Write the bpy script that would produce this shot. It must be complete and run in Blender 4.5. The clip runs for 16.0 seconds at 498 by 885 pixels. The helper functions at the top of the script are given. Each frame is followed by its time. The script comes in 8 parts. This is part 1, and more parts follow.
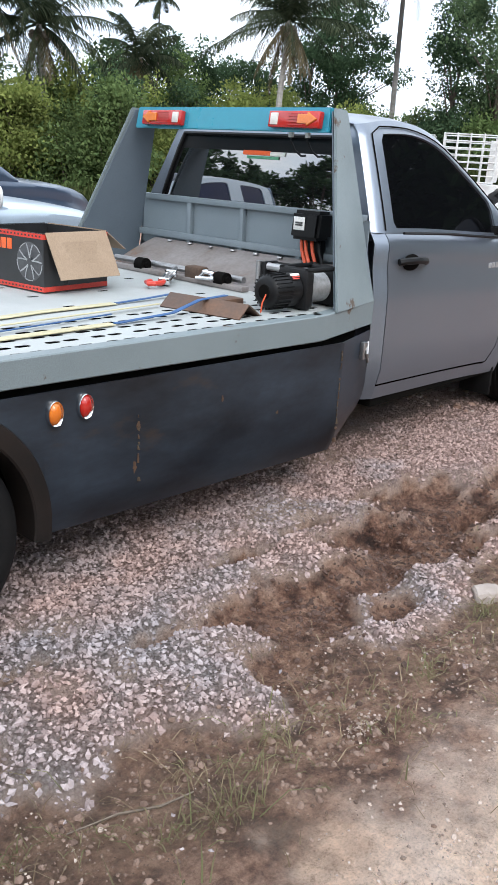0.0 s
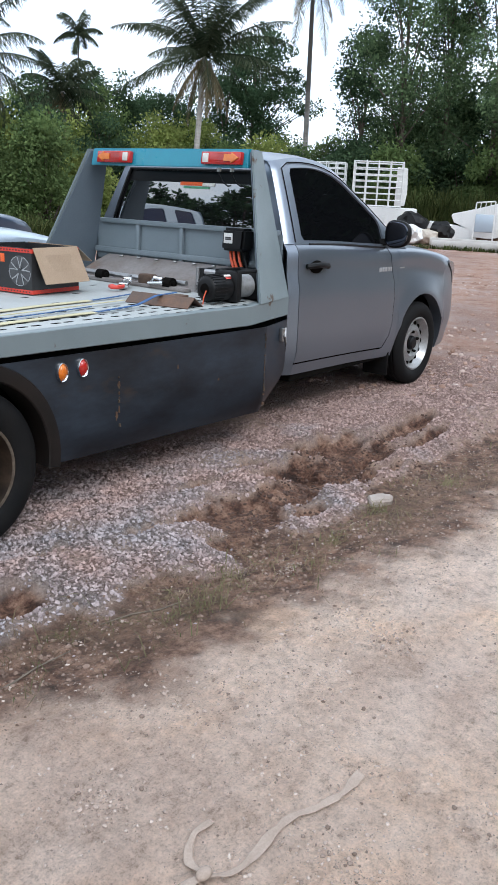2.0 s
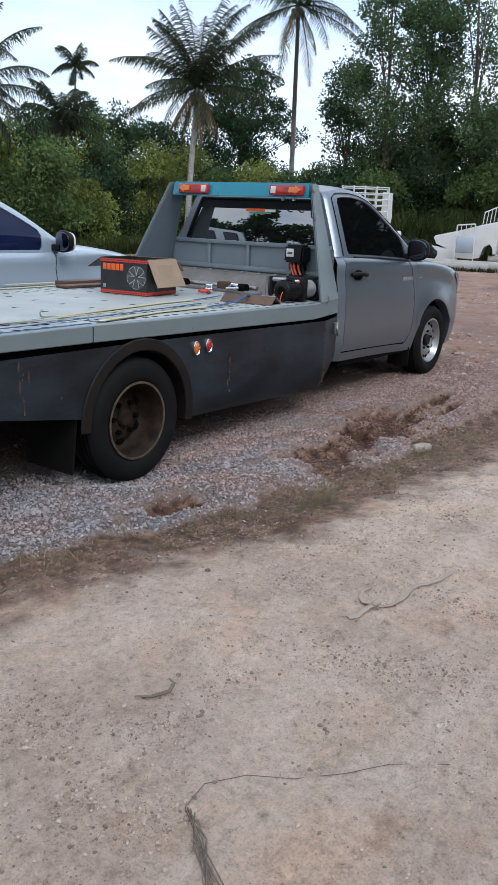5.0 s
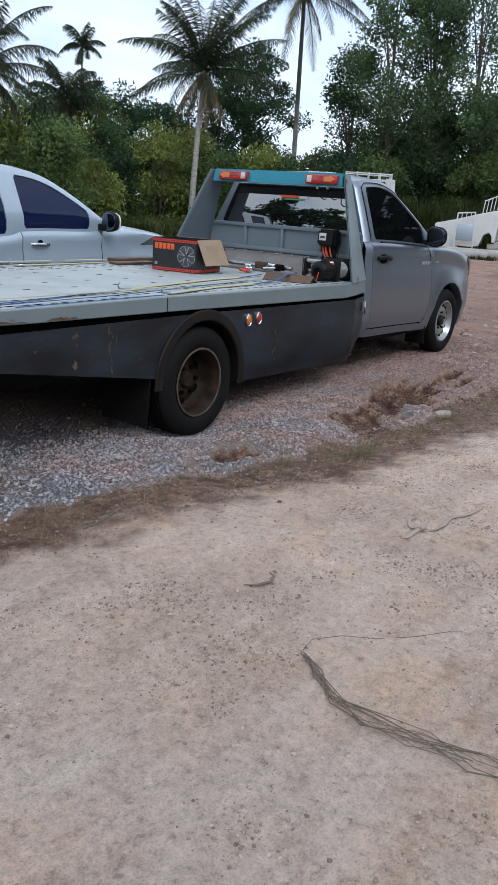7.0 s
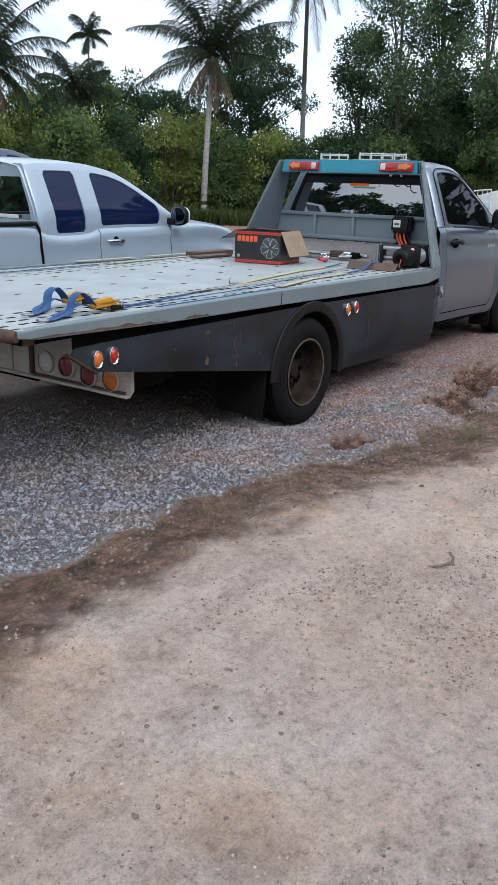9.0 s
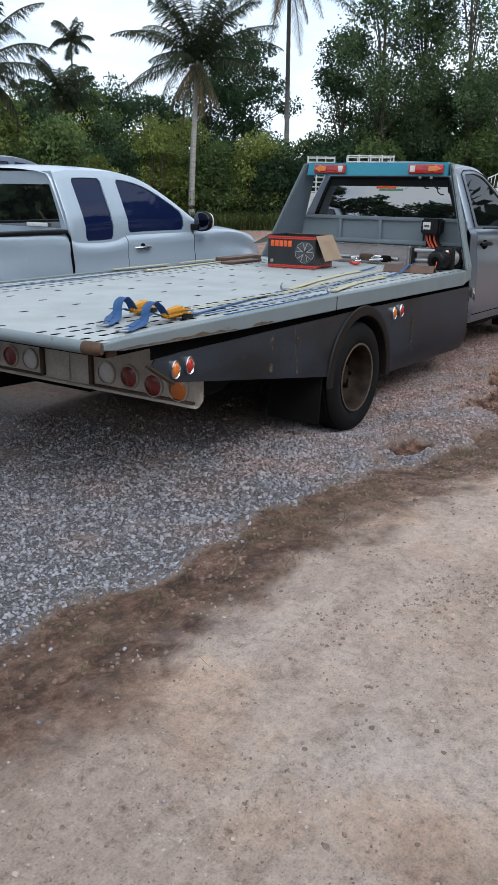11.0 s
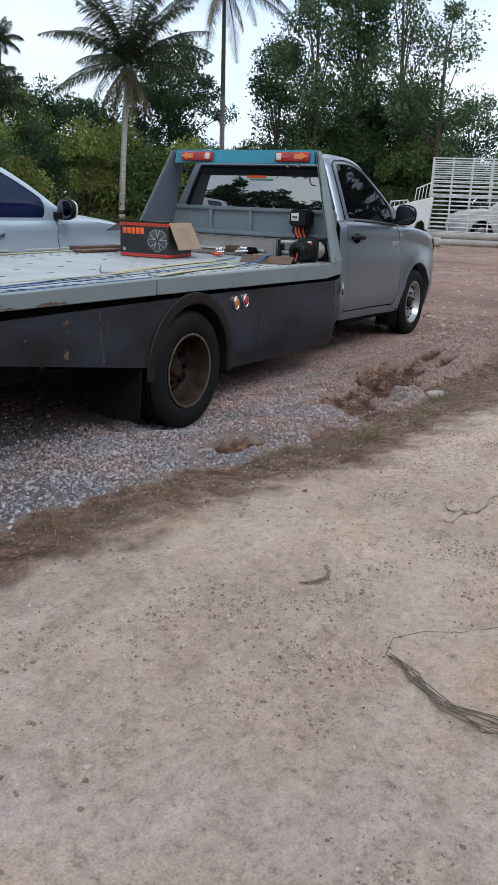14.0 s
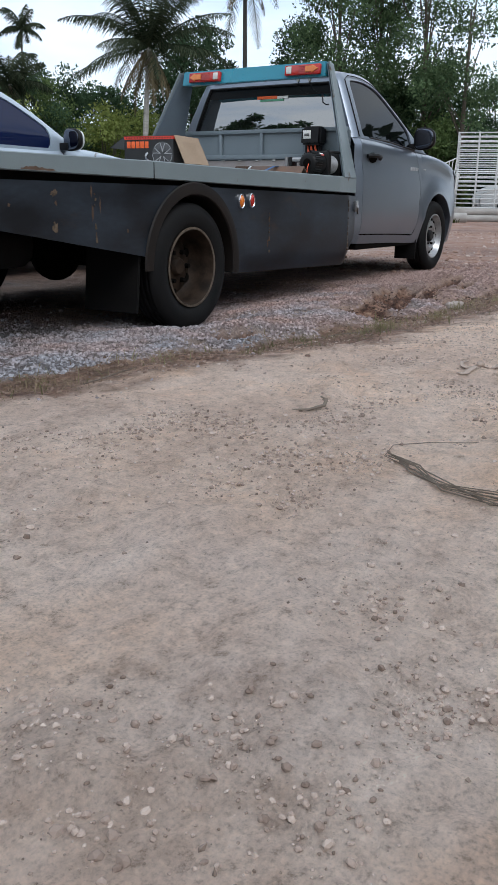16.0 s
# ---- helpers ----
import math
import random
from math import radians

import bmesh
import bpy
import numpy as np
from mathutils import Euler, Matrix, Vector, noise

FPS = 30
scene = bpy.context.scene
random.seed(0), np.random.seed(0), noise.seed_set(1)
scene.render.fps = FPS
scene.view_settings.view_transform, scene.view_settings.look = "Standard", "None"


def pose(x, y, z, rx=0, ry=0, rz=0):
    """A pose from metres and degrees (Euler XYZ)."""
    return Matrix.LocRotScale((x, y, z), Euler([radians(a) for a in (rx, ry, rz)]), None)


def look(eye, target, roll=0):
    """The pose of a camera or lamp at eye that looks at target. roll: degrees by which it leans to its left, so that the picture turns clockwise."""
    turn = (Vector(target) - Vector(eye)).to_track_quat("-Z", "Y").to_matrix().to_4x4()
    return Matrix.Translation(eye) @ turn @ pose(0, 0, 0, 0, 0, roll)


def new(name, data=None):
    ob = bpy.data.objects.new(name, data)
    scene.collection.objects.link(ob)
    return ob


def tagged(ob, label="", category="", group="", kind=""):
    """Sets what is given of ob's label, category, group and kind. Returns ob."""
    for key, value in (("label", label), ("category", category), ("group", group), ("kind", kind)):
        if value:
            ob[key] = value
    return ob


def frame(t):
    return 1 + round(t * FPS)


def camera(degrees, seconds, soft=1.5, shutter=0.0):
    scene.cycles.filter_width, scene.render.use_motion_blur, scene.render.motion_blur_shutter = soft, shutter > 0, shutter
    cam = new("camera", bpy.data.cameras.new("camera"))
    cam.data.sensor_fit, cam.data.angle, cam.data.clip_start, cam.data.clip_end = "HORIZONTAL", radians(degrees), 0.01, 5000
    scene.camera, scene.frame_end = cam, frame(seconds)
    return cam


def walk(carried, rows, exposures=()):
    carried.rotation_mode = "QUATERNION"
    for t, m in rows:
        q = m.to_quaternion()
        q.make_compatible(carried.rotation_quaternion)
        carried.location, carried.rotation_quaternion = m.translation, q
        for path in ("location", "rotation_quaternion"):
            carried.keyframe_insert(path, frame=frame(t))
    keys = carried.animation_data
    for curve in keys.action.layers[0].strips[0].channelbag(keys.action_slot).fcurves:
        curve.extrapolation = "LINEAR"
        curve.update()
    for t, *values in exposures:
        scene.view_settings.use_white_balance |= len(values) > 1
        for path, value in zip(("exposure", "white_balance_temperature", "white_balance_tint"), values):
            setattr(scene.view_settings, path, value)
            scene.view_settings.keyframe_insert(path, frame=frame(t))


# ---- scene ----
cam = camera(33.7, 16.0)
PATH = [
    (0, (-0.914, -3.052, 1.424), (0.494, -1.787, 0.78), 3.5),
    (0.5, (-1.141, -3.209, 1.437), (0.318, -1.994, 0.81), 3.5),
    (1, (-1.328, -3.365, 1.445), (0.168, -2.184, 0.838), 2.9),
    (1.5, (-1.509, -3.585, 1.439), (0.002, -2.418, 0.844), 2.7),
    (2, (-1.782, -3.712, 1.425), (-0.252, -2.561, 0.847), 2.6),
    (2.5, (-2.083, -3.805, 1.436), (-0.535, -2.673, 0.87), 2.4),
    (3, (-2.342, -3.924, 1.432), (-0.78, -2.804, 0.879), 2.6),
    (3.5, (-2.525, -3.974, 1.415), (-0.965, -2.848, 0.867), 2.6),
    (4, (-2.787, -3.985, 1.414), (-1.221, -2.86, 0.882), 2.3),
    (4.2, (-2.866, -3.989, 1.399), (-1.295, -2.869, 0.871), 2.2),
    (6.3, (-3.689, -4.095, 1.416), (-2.118, -2.979, 0.878), 3.3),
    (6.5, (-3.738, -4.098, 1.409), (-2.166, -2.987, 0.867), 3.5),
    (7, (-3.929, -4.122, 1.41), (-2.351, -3.03, 0.848), 3.8),
    (7.5, (-4.111, -4.09, 1.428), (-2.535, -3.008, 0.841), 4.2),
    (8, (-4.306, -3.967, 1.432), (-2.733, -2.885, 0.834), 3.5),
    (8.5, (-4.404, -3.848, 1.443), (-2.829, -2.772, 0.842), 2.5),
    (9, (-4.418, -3.657, 1.441), (-2.853, -2.563, 0.843), 1.8),
    (9.2, (-4.416, -3.568, 1.437), (-2.866, -2.454, 0.84), 1.4),
    (11.3, (-4.627, -3.254, 1.438), (-3.014, -2.227, 0.852), 0.7),
    (11.5, (-4.623, -3.282, 1.444), (-2.982, -2.301, 0.858), 1.2),
    (12, (-4.535, -3.352, 1.459), (-2.86, -2.426, 0.879), 1.4),
    (12.5, (-4.406, -3.465, 1.458), (-2.744, -2.517, 0.876), 1.6),
    (13, (-4.276, -3.541, 1.403), (-2.621, -2.584, 0.814), 1.7),
    (13.5, (-4.063, -3.585, 1.354), (-2.407, -2.634, 0.758), 2.1),
    (14, (-3.903, -3.662, 1.265), (-2.239, -2.703, 0.704), 2.2),
    (14.5, (-3.815, -3.745, 1.019), (-2.144, -2.752, 0.547), 2.2),
    (15, (-3.773, -3.761, 0.785), (-2.112, -2.744, 0.331), 1.7),
    (15.5, (-3.75, -3.734, 0.701), (-2.099, -2.706, 0.234), 1.3),
    (16, (-3.761, -3.741, 0.678), (-2.136, -2.723, 0.111), 0.9),
]
EXPOSURES = [(0.0, 0.75, 6480, 11), (0.5, 0.71, 6420, 10), (1.0, 0.58, 6320, 10), (1.5, 0.53, 6240, 10), (2.0, 0.43, 6220, 10), (2.5, 0.14, 6200, 10), (3.0, 0.06, 6190, 10), (4.0, 0.04, 6180, 10), (6.5, -0.12, 6120, 10), (7.0, -0.12, 6120, 10), (8.0, -0.02, 6110, 10),
             (9.0, 0.05, 6130, 10), (11.5, -0.04, 6260, 10), (13.0, -0.04, 6240, 10), (14.0, -0.13, 6240, 10), (14.5, -0.30, 6330, 10), (15.0, -0.67, 6390, 10), (15.5, -0.62, 6400, 10), (16.0, -0.08, 6270, 10)]
walk(cam, [(t, look(eye, target, roll)) for t, eye, target, roll in PATH], EXPOSURES)

# ---- light ----
SKY = bpy.data.worlds.new("overcast_sky")
scene.world = SKY
SKY.use_nodes = True
_n, _l = SKY.node_tree.nodes, SKY.node_tree.links
_n.clear()
_out = _n.new("ShaderNodeOutputWorld")
_sky = _n.new("ShaderNodeTexSky")
_sky.sky_type, _sky.sun_disc = "NISHITA", False
_sky.sun_elevation, _sky.sun_rotation = radians(38), radians(250)
_sky.dust_density, _sky.air_density = 4.0, 1.2
_skb = _n.new("ShaderNodeBackground")
_skb.inputs["Strength"].default_value = 0.07
_l.new(_sky.outputs[0], _skb.inputs[0])
# thin cloud deck: near white with soft blue-grey patches
_tc = _n.new("ShaderNodeTexCoord")
_map = _n.new("ShaderNodeMapping")
_map.inputs["Scale"].default_value = (1.0, 1.0, 3.0)
_noi = _n.new("ShaderNodeTexNoise")
_noi.inputs["Scale"].default_value, _noi.inputs["Detail"].default_value, _noi.inputs["Roughness"].default_value = 2.6, 6, 0.55
_ramp = _n.new("ShaderNodeValToRGB")
_ramp.color_ramp.elements[0].position, _ramp.color_ramp.elements[0].color = 0.36, (0.62, 0.75, 0.93, 1)
_ramp.color_ramp.elements[1].position, _ramp.color_ramp.elements[1].color = 0.54, (0.87, 0.94, 1.0, 1)
_cb = _n.new("ShaderNodeBackground")
_cb.inputs["Strength"].default_value = 1.55
_add = _n.new("ShaderNodeMixShader")
_add.inputs[0].default_value = 0.82
_l.new(_tc.outputs["Generated"], _map.inputs[0])
_l.new(_map.outputs[0], _noi.inputs["Vector"])
_l.new(_noi.outputs["Fac"], _ramp.inputs[0])
_l.new(_ramp.outputs[0], _cb.inputs[0])
_l.new(_skb.outputs[0], _add.inputs[1])
_l.new(_cb.outputs[0], _add.inputs[2])
_l.new(_add.outputs[0], _out.inputs[0])

sun = new("sun", bpy.data.lights.new("sun", "SUN"))
sun.data.energy, sun.data.angle, sun.data.color = 1.2, radians(25), (1.0, 0.98, 0.96)
sun.matrix_world = look((-6, -14, 16), (0, 0, 0))

# ---- materials ----


def mat(name, col, rough=0.6, metal=0.0, col2=None, scale=6.0, amount=0.5, grain=90.0, bump=0.0, bscale=120.0, spec=0.5,
        col3=None, scale3=2.0, cut3=0.6, coat=0.0, stretch=(1, 1, 1), rvar=0.15, soft3=0.06, rand=0.0):
    """A surface with broad stains (col2), fine grain, sharp-edged wear (col3) and fine relief."""
    m = bpy.data.materials.new(name)
    m.use_nodes = True
    n, l = m.node_tree.nodes, m.node_tree.links
    b = n["Principled BSDF"]
    b.inputs["Metallic"].default_value = metal
    b.inputs["Specular IOR Level"].default_value = spec
    b.inputs["Coat Weight"].default_value = coat
    b.inputs["Coat Roughness"].default_value = 0.16
    tc = n.new("ShaderNodeTexCoord")
    mp = n.new("ShaderNodeMapping")
    mp.inputs["Scale"].default_value = stretch
    l.new(tc.outputs["Object"], mp.inputs[0])

    def noise_tex(s, detail=5, rough_=0.6):
        t = n.new("ShaderNodeTexNoise")
        t.inputs["Scale"].default_value, t.inputs["Detail"].default_value, t.inputs["Roughness"].default_value = s, detail, rough_
        l.new(mp.outputs[0], t.inputs["Vector"])
        return t.outputs["Fac"]

    def mix(f, a, c, kind="MIX"):
        x = n.new("ShaderNodeMix")
        x.data_type, x.blend_type = "RGBA", kind
        for sock, v in ((x.inputs["Factor"], f), (x.inputs["A"], a), (x.inputs["B"], c)):
            if isinstance(v, (tuple, float, int)):
                sock.default_value = (*v, 1) if isinstance(v, tuple) and len(v) == 3 else v
            else:
                l.new(v, sock)
        return x.outputs["Result"]

    def band(f, lo, hi):
        r = n.new("ShaderNodeMapRange")
        r.inputs["From Min"].default_value, r.inputs["From Max"].default_value = lo, hi
        l.new(f, r.inputs["Value"])
        return r.outputs["Result"]

    for sock in b.inputs:
        if sock.name == "Metallic":
            sock.default_value = metal
    broad = noise_tex(scale)
    c2 = col2 if col2 else tuple(v * 0.78 for v in col)
    f = n.new("ShaderNodeMath")
    f.operation = "MULTIPLY"
    l.new(band(broad, 0.35, 0.68), f.inputs[0])
    f.inputs[1].default_value = amount
    out = mix(f.outputs[0], tuple(col), tuple(c2))
    fine = noise_tex(grain, 3)
    g = mix(band(fine, 0.3, 0.7), (0.86, 0.86, 0.86), (1.1, 1.1, 1.1))
    out = mix(1.0, out, g, "MULTIPLY")
    if col3:
        w = noise_tex(scale3, 7, 0.68)
        out = mix(band(w, cut3, cut3 + soft3), out, tuple(col3))
    if rand:
        oi = n.new("ShaderNodeObjectInfo")
        out = mix(1.0, out, mix(oi.outputs["Random"], (1 - rand,) * 3, (1 + rand,) * 3), "MULTIPLY")
    l.new(out, b.inputs["Base Color"])
    r = n.new("ShaderNodeMapRange")
    r.inputs["To Min"].default_value, r.inputs["To Max"].default_value = max(rough - rvar, 0.02), min(rough + rvar, 1)
    l.new(broad, r.inputs["Value"])
    l.new(r.outputs["Result"], b.inputs["Roughness"])
    if bump:
        bt = noise_tex(bscale, 6)
        bn = n.new("ShaderNodeBump")
        bn.inputs["Strength"].default_value, bn.inputs["Distance"].default_value = 0.6, bump
        l.new(bt, bn.inputs["Height"])
        l.new(bn.outputs[0], b.inputs["Normal"])
    return m


M = {}
M["deck"] = mat("deck_paint", (0.40, 0.425, 0.42), 0.5, 0.0, (0.29, 0.31, 0.31), 2.5, 0.7, 220, 0.001, 40, col3=(0.16, 0.11, 0.08), scale3=5, cut3=0.70)
M["beam"] = mat("bed_grey_paint", (0.190, 0.230, 0.243), 0.46, 0.0, (0.150, 0.182, 0.193), 2.2, 0.6, 220, 0.0008, 30, spec=0.35, col3=(0.085, 0.052, 0.034), scale3=6.0, cut3=0.635, soft3=0.04)
M["panel"] = mat("headboard_grey_paint", (0.190, 0.232, 0.260), 0.45, 0.0, (0.158, 0.194, 0.220), 3.0, 0.6, 220, 0.0008, 30)
M["teal"] = mat("teal_paint", (0.008, 0.245, 0.345), 0.3, 0.0, (0.006, 0.18, 0.28), 4.0, 0.6, 220, 0.0006, 25, coat=0.4, col3=(0.06, 0.33, 0.40), scale3=6, cut3=0.64)
M["skirt"] = mat("bare_dark_steel", (0.0070, 0.0090, 0.0125), 0.36, 0.0, (0.028, 0.038, 0.052), 2.6, 1.0, 30, 0.0012, 12, spec=0.30, col3=(0.046, 0.029, 0.018), scale3=2.2, cut3=0.60, soft3=0.12, rvar=0.2, stretch=(0.6, 1, 1.6))
M["rust"] = mat("rusty_steel", (0.11, 0.062, 0.038), 0.75, 0.2, (0.05, 0.038, 0.03), 8, 0.8, 90, 0.001, 60)
M["rustbright"] = mat("weld_rust", (0.125, 0.088, 0.056), 0.8, 0.1, (0.030, 0.022, 0.018), 60, 0.9, 90)
# pillar paint again, darkened for the shade on its inner face
M["web"] = mat("shade_darkened_inner_plate", (0.112, 0.140, 0.168), 0.5, 0.0, (0.088, 0.112, 0.136), 3.0, 0.6, 220, 0.0008, 30, spec=0.3)
M["plate"] = mat("worn_bare_plate", (0.27, 0.25, 0.245), 0.5, 0.3, (0.16, 0.132, 0.118), 4, 0.8, 60, 0.001, 40, col3=(0.20, 0.105, 0.055), scale3=4, cut3=0.60, soft3=0.1)
M["paint"] = mat("silver_grey_car_paint", (0.205, 0.235, 0.282), 0.33, 0.70, (0.188, 0.216, 0.262), 2.0, 0.5, 300, 0, coat=0.35, rvar=0.03)
M["silver"] = mat("light_silver_car_paint", (0.40, 0.475, 0.555), 0.34, 0.2, (0.37, 0.44, 0.515), 2.0, 0.5, 300, 0, coat=0.7, rvar=0.05)
M["bluecar"] = mat("dark_blue_car_paint", (0.05, 0.075, 0.12), 0.3, 0.3, (0.04, 0.06, 0.10), 2.0, 0.5, 300, 0, coat=0.8, rvar=0.05)
M["white"] = mat("white_vehicle_paint", (0.74, 0.75, 0.75), 0.4, 0.0, (0.62, 0.63, 0.62), 2.0, 0.7, 60, 0)
M["black"] = mat("black_plastic", (0.006, 0.0062, 0.0068), 0.45, 0.0, (0.010, 0.010, 0.011), 10, 0.5, 200, 0.0004, 300, spec=0.22)
# near-black undersides; also laid in gaps, slots and recesses for their shade
M["dark"] = mat("dark_underside_and_gap_shade", (0.004, 0.0038, 0.0036), 0.9, 0.0, (0.009, 0.0075, 0.006), 4, 0.6, 60, spec=0.05)
M["rubber"] = mat("tyre_rubber", (0.0065, 0.0068, 0.0075), 0.7, 0.0, (0.013, 0.012, 0.0115), 9, 0.7, 120, 0.0006, 200, spec=0.16)
M["rim"] = mat("silver_steel_rim", (0.42, 0.43, 0.44), 0.36, 0.6, (0.25, 0.24, 0.23), 12, 0.7, 120)
M["rimrust"] = mat("rusty_brown_rim", (0.014, 0.0100, 0.0078), 0.6, 0.0, (0.056, 0.037, 0.025), 12, 0.7, 120, 0.0008, 80, spec=0.12)
M["rimlip"] = mat("worn_tan_rim_lip", (0.15, 0.118, 0.09), 0.55, 0.2, (0.040, 0.028, 0.021), 22, 0.8, 120, 0.0008, 80, spec=0.3)
M["chrome"] = mat("chrome", (0.75, 0.76, 0.78), 0.12, 1.0, (0.6, 0.6, 0.6), 9, 0.4, 80, rvar=0.05)
M["steel"] = mat("bright_steel", (0.45, 0.45, 0.46), 0.38, 0.9, (0.30, 0.29, 0.28), 15, 0.6, 120)
M["red"] = mat("red_lens", (0.42, 0.016, 0.010), 0.22, 0.0, (0.42, 0.012, 0.010), 30, 0.6, 200, coat=0.6)
M["orange"] = mat("orange_lens", (0.66, 0.17, 0.012), 0.22, 0.0, (0.55, 0.11, 0.010), 30, 0.6, 200, coat=0.6)
M["clear"] = mat("clear_lens", (0.62, 0.60, 0.56), 0.2, 0.0, (0.5, 0.48, 0.45), 30, 0.6, 200, coat=0.6)
M["darkred"] = mat("dark_red_lens", (0.24, 0.020, 0.012), 0.25, 0.0, (0.14, 0.01, 0.01), 30, 0.6, 200, coat=0.5)
M["cardboard"] = mat("cardboard", (0.36, 0.262, 0.182), 0.85, 0.0, (0.31, 0.22, 0.15), 9, 0.6, 140, 0.0005, 200)
M["boxblack"] = mat("printed_black_card", (0.020, 0.020, 0.021), 0.32, 0.0, (0.035, 0.035, 0.037), 9, 0.6, 140)
M["boxred"] = mat("printed_red_card", (0.62, 0.055, 0.035), 0.4, 0.0, (0.50, 0.04, 0.03), 20, 0.5, 140)
M["boxorange"] = mat("printed_orange_card", (0.80, 0.13, 0.03), 0.4, 0.0, (0.70, 0.10, 0.03), 20, 0.5, 140)
M["boxgrey"] = mat("printed_grey_card", (0.36, 0.37, 0.38), 0.4, 0.0, (0.20, 0.20, 0.21), 20, 0.7, 140)
M["boxdim"] = mat("printed_dim_card", (0.045, 0.047, 0.050), 0.32, 0.0, (0.09, 0.09, 0.095), 26, 0.8, 140)
M["blue"] = mat("blue_webbing", (0.030, 0.105, 0.26), 0.75, 0.0, (0.016, 0.05, 0.14), 14, 0.7, 300, 0.0006, 500)
M["yellow"] = mat("pale_yellow_webbing", (0.50, 0.46, 0.30), 0.8, 0.0, (0.38, 0.34, 0.22), 14, 0.7, 300, 0.0006, 500)
M["ochre"] = mat("orange_yellow_webbing", (0.62, 0.29, 0.02), 0.7, 0.0, (0.48, 0.20, 0.015), 14, 0.7, 300, 0.0006, 500)
M["cable"] = mat("red_orange_cable", (0.62, 0.085, 0.025), 0.45, 0.0, (0.5, 0.06, 0.02), 20, 0.5, 100)
M["wire"] = mat("wound_steel_rope", (0.33, 0.34, 0.35), 0.45, 0.7, (0.2, 0.2, 0.2), 40, 0.6, 200)
M["cage"] = mat("galvanised_pipe", (0.66, 0.68, 0.68), 0.5, 0.1, (0.52, 0.53, 0.53), 5, 0.6, 60)
M["concrete"] = mat("weathered_concrete", (0.40, 0.38, 0.36), 0.9, 0.0, (0.29, 0.27, 0.25), 2.5, 0.8, 60, 0.003, 40)
M["lamppanel"] = mat("beige_lamp_panel", (0.50, 0.45, 0.39), 0.5, 0.0, (0.34, 0.29, 0.24), 6, 0.7, 60, col3=(0.12, 0.07, 0.04), scale3=5, cut3=0.64)
M["white_label"] = mat("white_label", (0.72, 0.72, 0.70), 0.5, 0.0, None, 20, 0.3, 90)
M["grey_label"] = mat("dark_label_print", (0.06, 0.06, 0.06), 0.5, 0.0, None, 20, 0.3, 90)
M["flare"] = mat("dark_rolled_steel", (0.0075, 0.0062, 0.0058), 0.55, 0.0, (0.018, 0.012, 0.0095), 6, 0.8, 90, 0.001, 40, spec=0.28)
M["mudflap"] = mat("black_mudflap_rubber", (0.0055, 0.0055, 0.006), 0.7, 0.0, (0.012, 0.011, 0.010), 5, 0.7, 90, spec=0.14)
M["trunk"] = mat("palm_trunk_with_pale_lichen", (0.40, 0.385, 0.365), 0.9, 0.0, (0.24, 0.22, 0.195), 3, 0.8, 40, 0.01, 12, stretch=(1, 1, 4))
M["bark"] = mat("tree_bark", (0.10, 0.08, 0.06), 0.9, 0.0, (0.055, 0.045, 0.035), 3, 0.8, 40, 0.01, 12)
M["stone"] = mat("crushed_stone", (0.36, 0.29, 0.265), 0.85, 0.0, (0.27, 0.24, 0.235), 3, 0.8, 40, 0.002, 80)
M["twig"] = mat("dry_twig", (0.17, 0.135, 0.105), 0.9, 0.0, (0.10, 0.078, 0.06), 9, 0.7, 90)
M["cloth"] = mat("dusty_cloth_strip", (0.37, 0.292, 0.242), 0.9, 0.0, (0.26, 0.20, 0.162), 9, 0.7, 200)


def two_tone_trunk():
    """Ringed bark, pale up to about half of the trunk's height and dark above."""
    m = mat("palm_trunk_pale_below_dark_above", (0.40, 0.385, 0.365), 0.9, 0.0, (0.26, 0.24, 0.215), 3, 0.8, 40, 0.01, 12, stretch=(1, 1, 4))
    n, l = m.node_tree.nodes, m.node_tree.links
    p = n["Principled BSDF"]
    pale = p.inputs["Base Color"].links[0].from_socket
    tc, sx, no, ma, mr, mx = (n.new("ShaderNode" + k) for k in ("TexCoord", "SeparateXYZ", "TexNoise", "Math", "MapRange", "Mix"))
    no.inputs["Scale"].default_value = 1.3
    l.new(tc.outputs["Object"], sx.inputs[0])
    l.new(tc.outputs["Object"], no.inputs["Vector"])
    ma.operation, ma.inputs[1].default_value = "MULTIPLY_ADD", 4.0
    l.new(no.outputs["Fac"], ma.inputs[0])
    l.new(sx.outputs[2], ma.inputs[2])
    mr.inputs["From Min"].default_value, mr.inputs["From Max"].default_value = 5.6, 8.6
    l.new(ma.outputs[0], mr.inputs["Value"])
    mx.data_type = "RGBA"
    l.new(mr.outputs["Result"], mx.inputs["Factor"])
    l.new(pale, mx.inputs["A"])
    mx.inputs["B"].default_value = (0.055, 0.050, 0.045, 1)
    l.new(mx.outputs["Result"], p.inputs["Base Color"])
    return m


M["trunk_pale_to_dark"] = two_tone_trunk()


